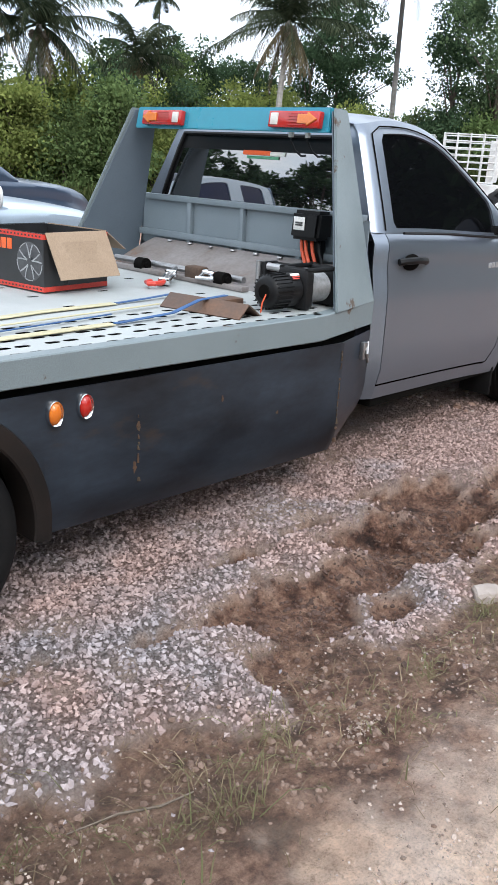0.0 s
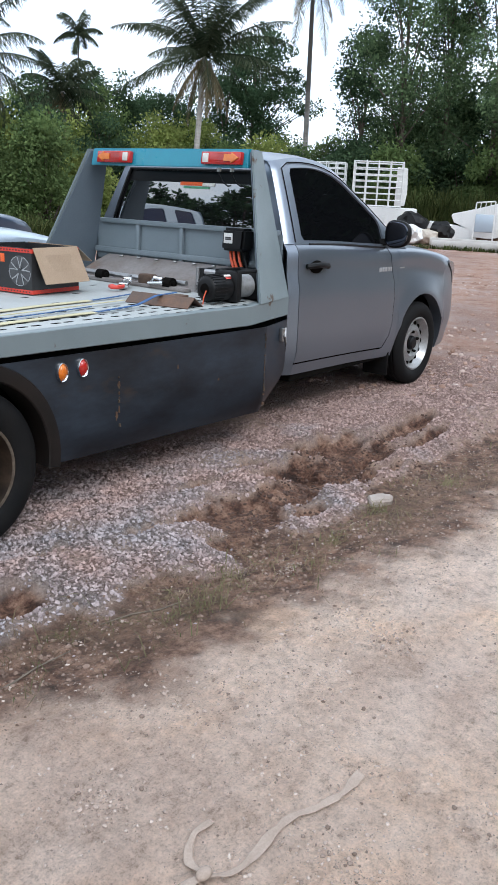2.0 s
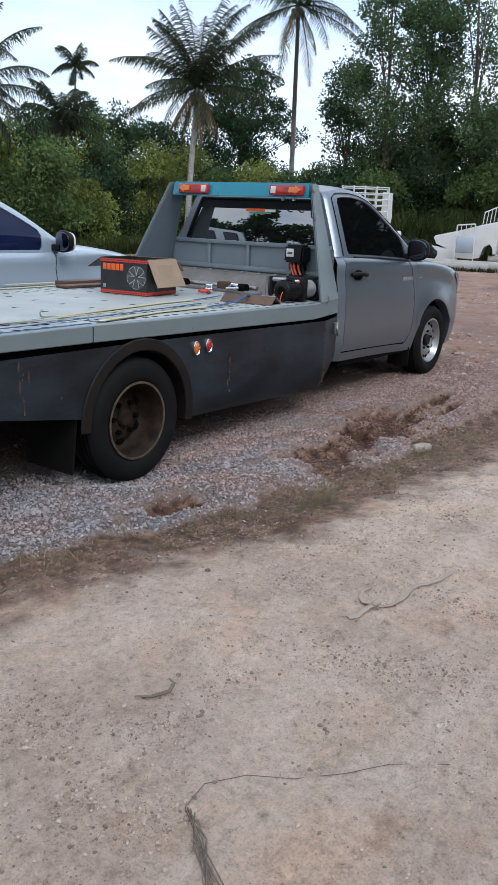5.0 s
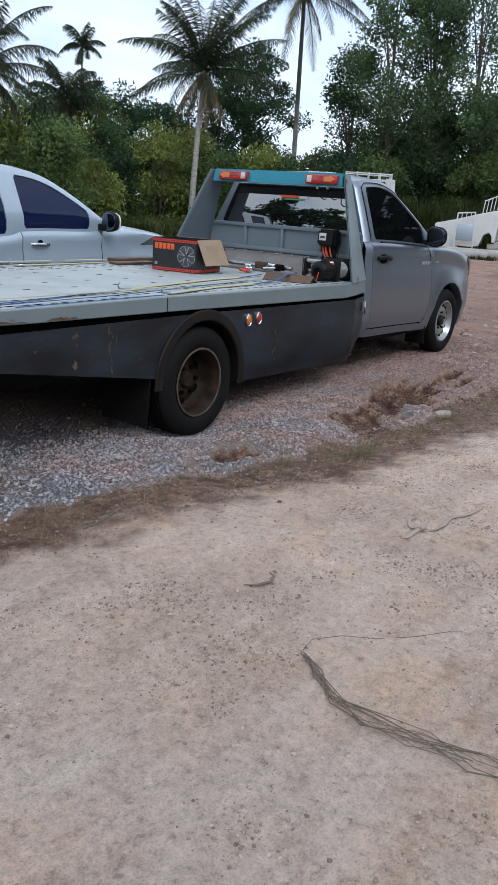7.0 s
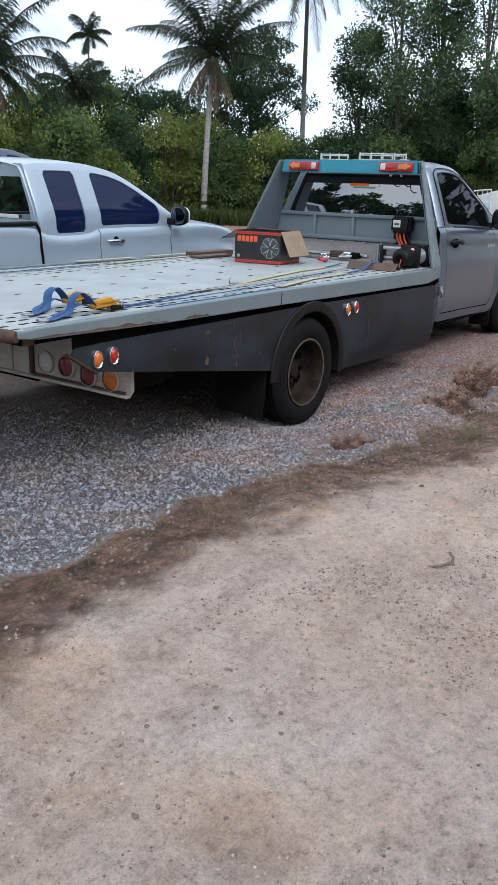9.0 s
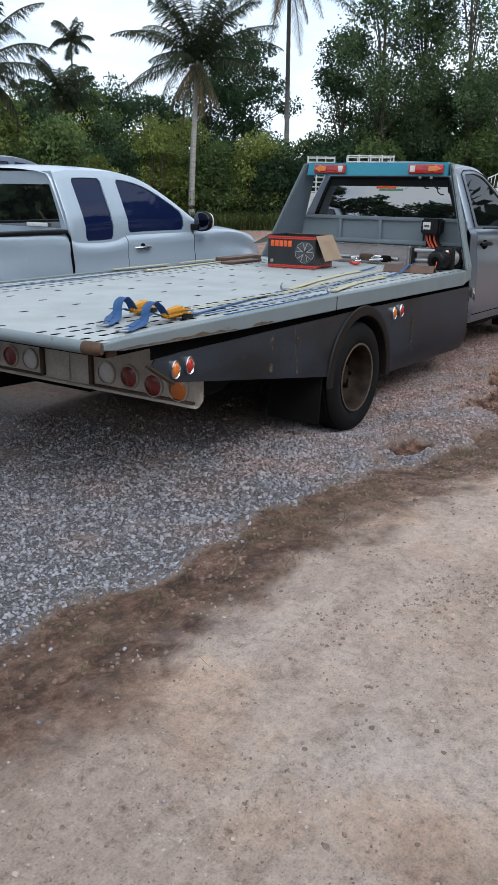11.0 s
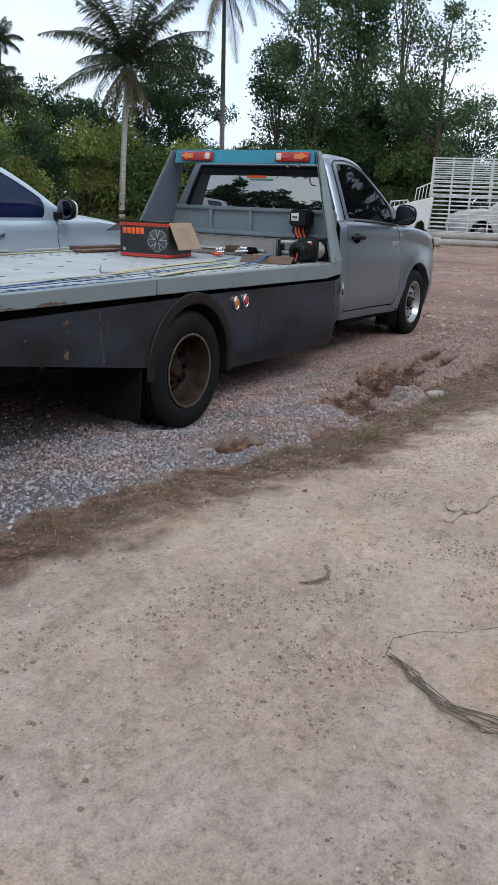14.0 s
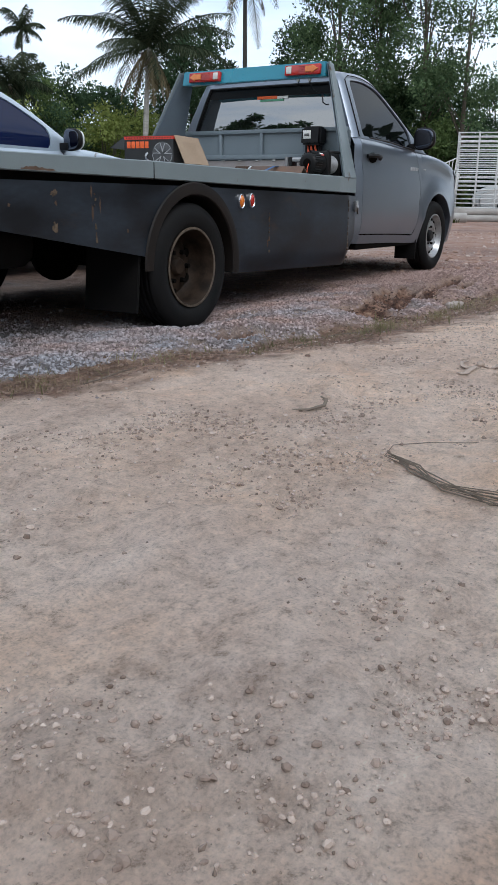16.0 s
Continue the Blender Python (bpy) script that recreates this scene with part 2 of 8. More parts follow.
def leaf_mat(name, a, b, dead=None):
    """Leaves whose tone varies from one leaf to the next, and let a little light through."""
    m = bpy.data.materials.new(name)
    m.use_nodes = True
    n, l = m.node_tree.nodes, m.node_tree.links
    p = n["Principled BSDF"]
    p.inputs["Roughness"].default_value = 0.8
    p.inputs["Specular IOR Level"].default_value = 0.04
    g = n.new("ShaderNodeNewGeometry")
    r = n.new("ShaderNodeValToRGB")
    e = r.color_ramp.elements
    e[0].color, e[1].color = (*a, 1), (*b, 1)
    if dead:
        x = r.color_ramp.elements.new(0.97)
        x.color = (*dead, 1)
        e[1].position = 0.9
        e[2].color = (*dead, 1)
    l.new(g.outputs["Random Per Island"], r.inputs[0])
    tc = n.new("ShaderNodeTexCoord")
    no = n.new("ShaderNodeTexNoise")
    no.inputs["Scale"].default_value = 0.6
    l.new(tc.outputs["Object"], no.inputs["Vector"])
    mr = n.new("ShaderNodeMapRange")
    mr.inputs["To Min"].default_value, mr.inputs["To Max"].default_value = 0.5, 1.4
    mr.inputs["From Min"].default_value, mr.inputs["From Max"].default_value = 0.3, 0.7
    l.new(no.outputs["Fac"], mr.inputs["Value"])
    mx = n.new("ShaderNodeMix")
    mx.data_type, mx.blend_type = "RGBA", "MULTIPLY"
    mx.inputs["Factor"].default_value = 1
    l.new(r.outputs[0], mx.inputs["A"])
    l.new(mr.outputs["Result"], mx.inputs["B"])
    l.new(mx.outputs["Result"], p.inputs["Base Color"])
    tr = n.new("ShaderNodeBsdfTranslucent")
    l.new(mx.outputs["Result"], tr.inputs["Color"])
    ms = n.new("ShaderNodeMixShader")
    ms.inputs[0].default_value = 0.35
    l.new(p.outputs[0], ms.inputs[1])
    l.new(tr.outputs[0], ms.inputs[2])
    l.new(ms.outputs[0], n["Material Output"].inputs[0])
    return m


M["leaf_dark"] = leaf_mat("dark_leaves", (0.040, 0.072, 0.040), (0.074, 0.120, 0.062))
M["leaf_mid"] = leaf_mat("green_leaves", (0.092, 0.144, 0.056), (0.165, 0.228, 0.086))
M["leaf_light"] = leaf_mat("yellow_green_leaves", (0.175, 0.225, 0.064), (0.28, 0.32, 0.10))
M["leaf_tree"] = leaf_mat("tree_leaves", (0.060, 0.100, 0.052), (0.128, 0.186, 0.090))
M["palm"] = leaf_mat("palm_leaflets", (0.022, 0.034, 0.020), (0.072, 0.086, 0.050))
M["palm_dry"] = leaf_mat("dry_palm_leaflets", (0.10, 0.085, 0.05), (0.22, 0.18, 0.11))
M["grass"] = leaf_mat("grass_blades", (0.040, 0.060, 0.020), (0.105, 0.120, 0.045))
M["dry"] = leaf_mat("dry_grass", (0.25, 0.195, 0.125), (0.40, 0.32, 0.215), (0.20, 0.20, 0.10))


def glass_mat(name, tint, rough=0.02, ior=2.0, clear=0.85, spec=0.5):
    m = bpy.data.materials.new(name)
    m.use_nodes = True
    n, l = m.node_tree.nodes, m.node_tree.links
    p = n["Principled BSDF"]
    p.inputs["Base Color"].default_value = (*tint, 1)
    p.inputs["Roughness"].default_value = rough
    p.inputs["IOR"].default_value = ior
    p.inputs["Transmission Weight"].default_value = clear
    p.inputs["Specular IOR Level"].default_value = spec
    tc, no, bu = n.new("ShaderNodeTexCoord"), n.new("ShaderNodeTexNoise"), n.new("ShaderNodeBump")
    no.inputs["Scale"].default_value = 2.5
    bu.inputs["Strength"].default_value, bu.inputs["Distance"].default_value = 0.06, 0.008
    l.new(tc.outputs["Object"], no.inputs["Vector"])
    l.new(no.outputs["Fac"], bu.inputs["Height"])
    l.new(bu.outputs[0], p.inputs["Normal"])
    return m


M["glass"] = glass_mat("dark_tinted_glass", (0.003, 0.0033, 0.004), 0.02, 1.45, 0.0, 0.12)
M["filmglass"] = glass_mat("reflective_film_glass", (0.006, 0.006, 0.007), 0.02, 3.3, 0.0)
M["blueglass"] = glass_mat("blue_tinted_glass", (0.006, 0.011, 0.046), 0.03, 1.5, 0.0, 0.3)

# ---- mesh helpers ----


def thing(name, label, category, group="", kind="", at=(0, 0, 0), rz=0.0):
    ob = new(name)
    ob.matrix_basis = pose(*at, 0, 0, rz)
    ob.empty_display_size = 0.1
    return tagged(ob, label, category, group, kind)


def mesh_of(name, bm, material, smooth=None):
    me = bpy.data.meshes.new(name)
    bm.normal_update()
    if smooth is not None:
        for f in bm.faces:
            f.smooth = True
        for e in bm.edges:
            if len(e.link_faces) == 2 and e.calc_face_angle(0) > radians(smooth):
                e.smooth = False
    bm.to_mesh(me)
    bm.free()
    me.materials.append(material)
    return me


def part(name, bm, material, parent=None, label="", smooth=35):
    ob = new(name, mesh_of(name, bm, material, smooth))
    if parent:
        ob.parent = parent
    if label:
        ob["label"] = label
    return ob


def box(bm, lo, hi, bevel=0.0, m=None):
    """A box between two corners, its edges rounded; m: a turn about the world's origin afterwards."""
    r = bmesh.ops.create_cube(bm, size=1.0)
    vs = r["verts"]
    for v in vs:
        v.co = Vector([(a + b) / 2 + c * (b - a) for a, b, c in zip(lo, hi, v.co)])
    if bevel:
        es = list({e for v in vs for e in v.link_edges})
        r2 = bmesh.ops.bevel(bm, geom=es, offset=bevel, segments=2, affect="EDGES", profile=0.5)
        vs = list({v for f in r2["faces"] for v in f.verts} | {v for v in vs if v.is_valid})
    if m is not None:
        bmesh.ops.transform(bm, matrix=m, verts=[v for v in vs if v.is_valid])
    return bm


def prism(bm, pts, axis, lo, hi, bevel=0.0):
    """A flat outline (two coordinates a point) given depth along an axis ('x', 'y', 'z')."""
    def put(p, d):
        return {"x": (d, p[0], p[1]), "y": (p[0], d, p[1]), "z": (p[0], p[1], d)}[axis]
    a = [bm.verts.new(put(p, lo)) for p in pts]
    b = [bm.verts.new(put(p, hi)) for p in pts]
    fs = [bm.faces.new(a), bm.faces.new(b[::-1])]
    for i in range(len(pts)):
        j = (i + 1) % len(pts)
        fs.append(bm.faces.new((a[j], a[i], b[i], b[j])))
    bmesh.ops.recalc_face_normals(bm, faces=fs)
    if bevel:
        bmesh.ops.bevel(bm, geom=list({e for f in fs for e in f.edges}), offset=bevel, segments=1, affect="EDGES")
    return bm


def hexa(bm, c, bevel=0.0):
    """A solid between eight corners: four below, four above, in the same turn."""
    vs = [bm.verts.new(p) for p in c]
    fs = [bm.faces.new([vs[i] for i in q]) for q in ((3, 2, 1, 0), (4, 5, 6, 7), (0, 1, 5, 4), (1, 2, 6, 5), (2, 3, 7, 6), (3, 0, 4, 7))]
    bmesh.ops.recalc_face_normals(bm, faces=fs)
    if bevel:
        bmesh.ops.bevel(bm, geom=list({e for f in fs for e in f.edges}), offset=bevel, segments=2, affect="EDGES")
    return bm


def tube(bm, pts, r, sides=8, close=True, squash=1.0):
    """A round bar along a line of points; r: one radius, or one a point."""
    pts = [Vector(p) for p in pts]
    rs = r if isinstance(r, (list, tuple)) else [r] * len(pts)
    up = Vector((0, 0, 1))
    rings = []
    for i, p in enumerate(pts):
        d = (pts[min(i + 1, len(pts) - 1)] - pts[max(i - 1, 0)]).normalized()
        s = d.cross(up)
        s = d.cross(Vector((1, 0, 0))) if s.length < 0.05 else s
        s.normalize()
        t = s.cross(d)
        rings.append([bm.verts.new(p + float(rs[i]) * (math.cos(a) * s + squash * math.sin(a) * t)) for a in [2 * math.pi * k / sides for k in range(sides)]])
    for a, b in zip(rings, rings[1:]):
        for k in range(sides):
            bm.faces.new((a[k], a[(k + 1) % sides], b[(k + 1) % sides], b[k]))
    if close:
        bm.faces.new(rings[0][::-1])
        bm.faces.new(rings[-1])
    return bm


def lathe(bm, prof, axis="y", seg=40, at=(0, 0, 0), sweep=2 * math.pi, start=0.0):
    """A profile of (radius, depth) turned about an axis."""
    full = abs(sweep - 2 * math.pi) < 1e-6
    n = seg if full else seg + 1
    rings = []
    for r, d in prof:
        ring = []
        for k in range(n):
            a = start + sweep * k / seg
            u, v = r * math.cos(a), r * math.sin(a)
            c = {"y": (u, d, v), "x": (d, u, v), "z": (u, v, d)}[axis]
            ring.append(bm.verts.new(Vector(c) + Vector(at)))
        rings.append(ring)
    fs = []
    for a, b in zip(rings, rings[1:]):
        for k in range(n if full else n - 1):
            j = (k + 1) % n
            fs.append(bm.faces.new((a[k], a[j], b[j], b[k])))
    bmesh.ops.remove_doubles(bm, verts=[v for r in rings for v in r], dist=1e-6)
    bmesh.ops.recalc_face_normals(bm, faces=[f for f in fs if f.is_valid])
    return bm


def curve_at(pts, x):
    """A smooth line through points (x, y)."""
    if x <= pts[0][0]:
        return pts[0][1]
    for i in range(len(pts) - 1):
        (a, p), (b, q) = pts[i], pts[i + 1]
        if x <= b:
            s = (x - a) / (b - a)
            m0 = (q - pts[i - 1][1]) / (b - pts[i - 1][0]) if i else (q - p) / (b - a)
            m1 = (pts[i + 2][1] - p) / (pts[i + 2][0] - a) if i + 2 < len(pts) else (q - p) / (b - a)
            h = b - a
            return (2 * s**3 - 3 * s**2 + 1) * p + (s**3 - 2 * s**2 + s) * h * m0 + (3 * s**2 - 2 * s**3) * q + (s**3 - s**2) * h * m1
    return pts[-1][1]

# ---- ground ----


def np_mesh(name, verts, faces, material, smooth=False):
    """A mesh from arrays: verts (n, 3), faces (m, 3 or 4)."""
    me = bpy.data.meshes.new(name)
    k = faces.shape[1]
    me.vertices.add(len(verts))
    me.vertices.foreach_set("co", verts.astype(np.float32).ravel())
    me.loops.add(faces.size)
    me.loops.foreach_set("vertex_index", faces.astype(np.int32).ravel())
    me.polygons.add(len(faces))
    me.polygons.foreach_set("loop_start", (np.arange(len(faces)) * k).astype(np.int32))
    me.polygons.foreach_set("use_smooth", np.full(len(faces), smooth))
    me.update(calc_edges=True)
    me.validate()
    me.materials.append(material)
    return me


rng = np.random.default_rng(7)


def value_noise(x, y, scale, seed):
    """Smooth noise from 0 to 1 on a lattice, for arrays of places."""
    g = np.random.default_rng(seed).random((256, 256))
    u, v = x / scale + 1000.0, y / scale + 1000.0
    i, j = np.floor(u).astype(int), np.floor(v).astype(int)
    a, b = u - i, v - j
    a, b = a * a * (3 - 2 * a), b * b * (3 - 2 * b)
    def c(p, q):
        return g[p % 256, q % 256]
    return (c(i, j) * (1 - a) + c(i + 1, j) * a) * (1 - b) + (c(i, j + 1) * (1 - a) + c(i + 1, j + 1) * a) * b


def fractal(x, y, scale, seed, octaves=4):
    out, amp, tot = 0, 1.0, 0
    for o in range(octaves):
        out = out + amp * value_noise(x, y, scale / 2**o, seed + o)
        tot += amp
        amp *= 0.55
    return out / tot


def step(a, lo, hi):
    s = np.clip((a - lo) / (hi - lo), 0, 1)
    return s * s * (3 - 2 * s)


GRAVEL_EDGE = ((-60, -1.20), (-4, -1.22), (-2.65, -1.31), (-2.45, -1.40), (-2.2, -1.37), (-1.97, -1.46), (-1.74, -1.36), (-1.29, -1.44), (-0.72, -1.56), (-0.50, -1.65), (-0.30, -1.69), (-0.12, -1.67), (0.0, -1.74), (0.25, -1.70),
               (0.47, -1.86), (0.60, -1.87), (0.74, -1.70), (0.88, -1.60), (1.0, -1.74), (1.10, -1.92), (1.35, -1.95), (1.55, -1.92), (1.75, -1.80), (2.2, -1.82), (3.0, -1.88), (6, -1.9), (60, -1.9))
ROAD_EDGE = ((-60, -1.60), (-4, -1.62), (-2.36, -1.70), (-1.52, -1.72), (-0.97, -1.86), (-0.45, -2.03), (-0.14, -2.09), (0.24, -2.17), (0.52, -2.24), (0.95, -2.24), (1.6, -2.30), (2.2, -2.36), (6, -2.5), (60, -2.9))
# bare hollows in the gravel: place, half length, half width
HOLLOWS = ((1.06, -1.56, 0.27, 0.24), (0.80, -1.74, 0.17, 0.14), (0.92, -1.46, 0.28, 0.09), (-0.24, -1.48, 0.24, 0.14), (1.85, -1.54, 0.42, 0.22), (2.32, -1.47, 0.38, 0.20), (1.46, -1.57, 0.26, 0.15),
           (1.16, -1.20, 0.18, 0.05), (1.60, -1.18, 0.22, 0.06), (2.80, -1.62, 0.35, 0.10), (1.72, -1.36, 0.32, 0.13), (2.30, -1.28, 0.40, 0.14), (2.95, -1.42, 0.40, 0.13), (1.32, -1.76, 0.16, 0.10), (0.18, -1.30, 0.12, 0.03), (2.05, -1.74, 0.3, 0.07), (-0.62, -1.46, 0.14, 0.03), (0.55, -1.42, 0.12, 0.04), (2.2, -1.15, 0.35, 0.05))


def line_at(line, x):
    return np.interp(x, [p[0] for p in line], [p[1] for p in line])


def hollow(x, y):
    """1 in the middle of a bare hollow, 0 away from it, with ragged rims."""
    x2 = x + 0.10 * (fractal(x, y, 0.22, 171, 3) - 0.5)
    y2 = y + 0.10 * (fractal(x, y, 0.22, 175, 3) - 0.5)
    out = np.zeros_like(x)
    for cx, cy, a, b in HOLLOWS:
        out = np.maximum(out, np.exp(-(((x2 - cx) / a) ** 2 + ((y2 - cy) / b) ** 2)))
    return out


def soil(x, y):
    """How much of each soil lies at a place: gravel, wet brown earth (some for shade under the truck), dry grass, red
    earth.
    """
    wob = (fractal(x, y, 0.40, 11) - 0.5) * 0.13 + (fractal(x, y, 0.09, 15, 3) - 0.5) * 0.13
    ge, re = line_at(GRAVEL_EDGE, x), line_at(ROAD_EDGE, x)
    g = step(y - ge + wob, -0.045, 0.055)
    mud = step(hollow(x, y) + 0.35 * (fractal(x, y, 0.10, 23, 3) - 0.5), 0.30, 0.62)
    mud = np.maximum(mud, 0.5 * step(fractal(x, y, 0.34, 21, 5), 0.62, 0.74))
    # under the truck: bare dark earth, partly in place of the shade there
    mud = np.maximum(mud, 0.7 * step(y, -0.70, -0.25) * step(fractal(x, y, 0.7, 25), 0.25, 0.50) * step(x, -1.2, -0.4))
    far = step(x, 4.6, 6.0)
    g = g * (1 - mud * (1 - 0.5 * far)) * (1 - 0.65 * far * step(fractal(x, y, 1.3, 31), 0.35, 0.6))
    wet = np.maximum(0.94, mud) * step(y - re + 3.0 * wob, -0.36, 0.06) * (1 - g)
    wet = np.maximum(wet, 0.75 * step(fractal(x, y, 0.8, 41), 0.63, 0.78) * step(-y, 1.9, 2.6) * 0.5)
    grass = np.exp(-(((y - (ge + re) / 2) / 0.22) ** 2)) * step(fractal(x, y, 0.5, 51), 0.40, 0.62)
    red = step(x + 1.6 * (fractal(x, y, 1.5, 55) - 0.5), 4.2, 5.2)
    return g, wet, grass, red


def height(x, y):
    re, ge = line_at(ROAD_EDGE, x), line_at(GRAVEL_EDGE, x)
    road = step(-(y - re), -0.25, 0.30)
    z = 0.075 * step(-(y - re), -0.45, 0.35) + 0.03 * step(x, 1.5, 4.0)
    z = z + (0.030 + 0.07 * step(x, 4.5, 5.5)) * (fractal(x, y, 1.4, 61) - 0.5) + 0.020 * (fractal(x, y, 0.28, 65, 4) - 0.5) + 0.012 * (fractal(x, y, 0.07, 67, 3) - 0.5)
    # clumped crust on the road
    z = z + road * 0.016 * step(fractal(x, y, 0.16, 69, 4), 0.46, 0.72) * step(fractal(x, y, 0.9, 70, 2), 0.35, 0.65)
    strip_ = step(y, -2.05, -1.75) * step(-y, 0.9, 1.15)
    z = z + strip_ * 0.075 * (fractal(x, y, 0.42, 73, 4) - 0.5)
    # the gravel lies as a low bank that ends in rounded lobes
    wob = (fractal(x, y, 0.40, 11) - 0.5) * 0.13 + (fractal(x, y, 0.09, 15, 3) - 0.5) * 0.05
    bank = step(y - ge + wob, -0.06, 0.11) * step(-y, 0.75, 1.25) * step(x, -1.4, -0.2)
    h = hollow(x, y)
    z = z + 0.048 * bank * (1 - step(h, 0.15, 0.75)) - 0.030 * step(h, 0.3, 0.9) - 0.035 * step(h, 0.3, 0.9) * step(np.abs(x - 0.65), 0.75, 1.0)
    q = ((x - 2.33) / 0.11) ** 2 + ((y + 1.50) / 0.055) ** 2
    z = z - 0.085 * np.exp(-q * q)
    near = np.exp(-(((x - 1.9) / 0.70) ** 2 + ((y + 1.50) / 0.24) ** 2))
    z = z + near * (0.15 * (fractal(x, y, 0.20, 75, 5) - 0.5) + 0.10 * np.abs(fractal(x, y, 0.09, 79, 3) - 0.5))
    # flat under the wheels
    for wx, wy in ((0.0, -0.95), (4.08, -0.8), (0.0, 0.95), (4.08, 0.8)):
        k = np.exp(-(((x - wx) / 0.30) ** 2 + ((y - wy) / 0.28) ** 2) ** 2)
        z = z * (1 - k) + k * (-0.034 if wx < 1 else 0.045)
    return z


def spread(fine_lo, fine_hi, pitch, far, grow=1.16):
    out, p, s = [], fine_hi, pitch
    while p < far:
        s *= grow
        p += s
        out.append(p)
    low, p, s = [], fine_lo, pitch
    while p > -far:
        s *= grow
        p -= s
        low.append(p)
    return np.array(low[::-1] + list(np.arange(fine_lo, fine_hi + 1e-6, pitch)) + out)


def drift(n, l, tc):
    """Grey and pinkish gravel in drifts, a little more pink towards the cab."""
    no, sx, ma = n.new("ShaderNodeTexNoise"), n.new("ShaderNodeSeparateXYZ"), n.new("ShaderNodeMath")
    no.inputs["Scale"].default_value, no.inputs["Detail"].default_value = 2.6, 6
    l.new(tc.outputs["Object"], no.inputs["Vector"])
    l.new(tc.outputs["Object"], sx.inputs[0])
    ma.operation, ma.inputs[1].default_value = "MULTIPLY_ADD", 0.085
    l.new(sx.outputs[0], ma.inputs[0])
    l.new(no.outputs["Fac"], ma.inputs[2])
    return ma.outputs[0]


def ground_material():
    m = bpy.data.materials.new("dirt_and_gravel")
    m.use_nodes = True
    n, l = m.node_tree.nodes, m.node_tree.links
    p = n["Principled BSDF"]
    p.inputs["Specular IOR Level"].default_value = 0.25
    tc = n.new("ShaderNodeTexCoord")

    def tex(scale, detail=6, rough=0.6, kind="ShaderNodeTexNoise"):
        t = n.new(kind)
        t.inputs["Scale"].default_value = scale
        if kind == "ShaderNodeTexNoise":
            t.inputs["Detail"].default_value, t.inputs["Roughness"].default_value = detail, rough
        l.new(tc.outputs["Object"], t.inputs["Vector"])
        return t

    def ramp(src, stops):
        r = n.new("ShaderNodeValToRGB")
        e = r.color_ramp.elements
        while len(e) < len(stops):
            e.new(0.5)
        for k, (q, c) in enumerate(stops):
            e[k].position, e[k].color = q, (*c, 1)
        l.new(src, r.inputs[0])
        return r.outputs[0]

    def mix(f, a, b, kind="MIX"):
        x = n.new("ShaderNodeMix")
        x.data_type, x.blend_type = "RGBA", kind
        for s, v in ((x.inputs["Factor"], f), (x.inputs["A"], a), (x.inputs["B"], b)):
            if isinstance(v, (int, float, tuple)):
                s.default_value = v
            else:
                l.new(v, s)
        return x.outputs["Result"]

    road = ramp(tex(0.9, 8, 0.62).outputs["Fac"], ((0.30, (0.585, 0.445, 0.368)), (0.50, (0.69, 0.555, 0.474)), (0.70, (0.76, 0.640, 0.566))))
    speck = ramp(tex(38, 8, 0.78).outputs["Fac"], ((0.32, (0.62, 0.57, 0.53)), (0.42, (0.97, 0.97, 0.97)), (0.64, (1.14, 1.14, 1.13))))
    road = mix(1.0, road, speck, "MULTIPLY")
    patch = ramp(tex(7.0, 9, 0.80).outputs["Fac"], ((0.34, (0.66, 0.59, 0.54)), (0.48, (1.02, 1.01, 1.0)), (0.66, (1.12, 1.12, 1.12))))
    road = mix(0.75, road, patch, "MULTIPLY")
    mp = n.new("ShaderNodeMapping")
    mp.inputs["Rotation"].default_value = (0, 0, radians(-8))
    mp.inputs["Scale"].default_value = (0.35, 4.5, 1)
    l.new(tc.outputs["Object"], mp.inputs[0])
    sk = tex(1.6, 7, 0.65)
    l.new(mp.outputs[0], sk.inputs["Vector"])
    road = mix(0.4, road, ramp(sk.outputs["Fac"], ((0.36, (0.80, 0.74, 0.70)), (0.60, (1.08, 1.08, 1.08)))), "MULTIPLY")
    crumb = tex(160, 3, 0.6)
    road = mix(0.75, road, ramp(crumb.outputs["Fac"], ((0.32, (0.72, 0.69, 0.67)), (0.46, (1.02, 1.02, 1.02)), (0.66, (1.16, 1.16, 1.16)))), "MULTIPLY")
    # ochre and greyish stains
    road = mix(0.8, road, ramp(tex(1.7, 5, 0.6).outputs["Fac"], ((0.36, (0.99, 1.0, 1.02)), (0.52, (1.03, 1.01, 0.99)), (0.66, (1.06, 0.93, 0.80)))), "MULTIPLY")
    h1 = tex(26, 12, 0.80)
    # low spots of the relief coloured darker, in place of shade in the crevices
    road = mix(0.9, road, ramp(h1.outputs["Fac"], ((0.35, (0.50, 0.45, 0.41)), (0.44, (0.96, 0.95, 0.94)), (0.60, (1.14, 1.14, 1.14)))), "MULTIPLY")
    road = mix(0.45, road, ramp(tex(11, 12, 0.80).outputs["Fac"], ((0.36, (0.62, 0.56, 0.52)), (0.46, (1.0, 1.0, 1.0)), (0.62, (1.10, 1.10, 1.10)))), "MULTIPLY")
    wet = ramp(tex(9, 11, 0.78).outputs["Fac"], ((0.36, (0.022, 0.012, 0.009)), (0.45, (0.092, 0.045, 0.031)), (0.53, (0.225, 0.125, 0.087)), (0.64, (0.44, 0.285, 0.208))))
    # the same crevice shade put into the wet earth's colour
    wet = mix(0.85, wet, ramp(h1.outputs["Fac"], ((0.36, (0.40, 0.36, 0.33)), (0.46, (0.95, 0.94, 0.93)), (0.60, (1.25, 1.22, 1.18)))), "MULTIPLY")
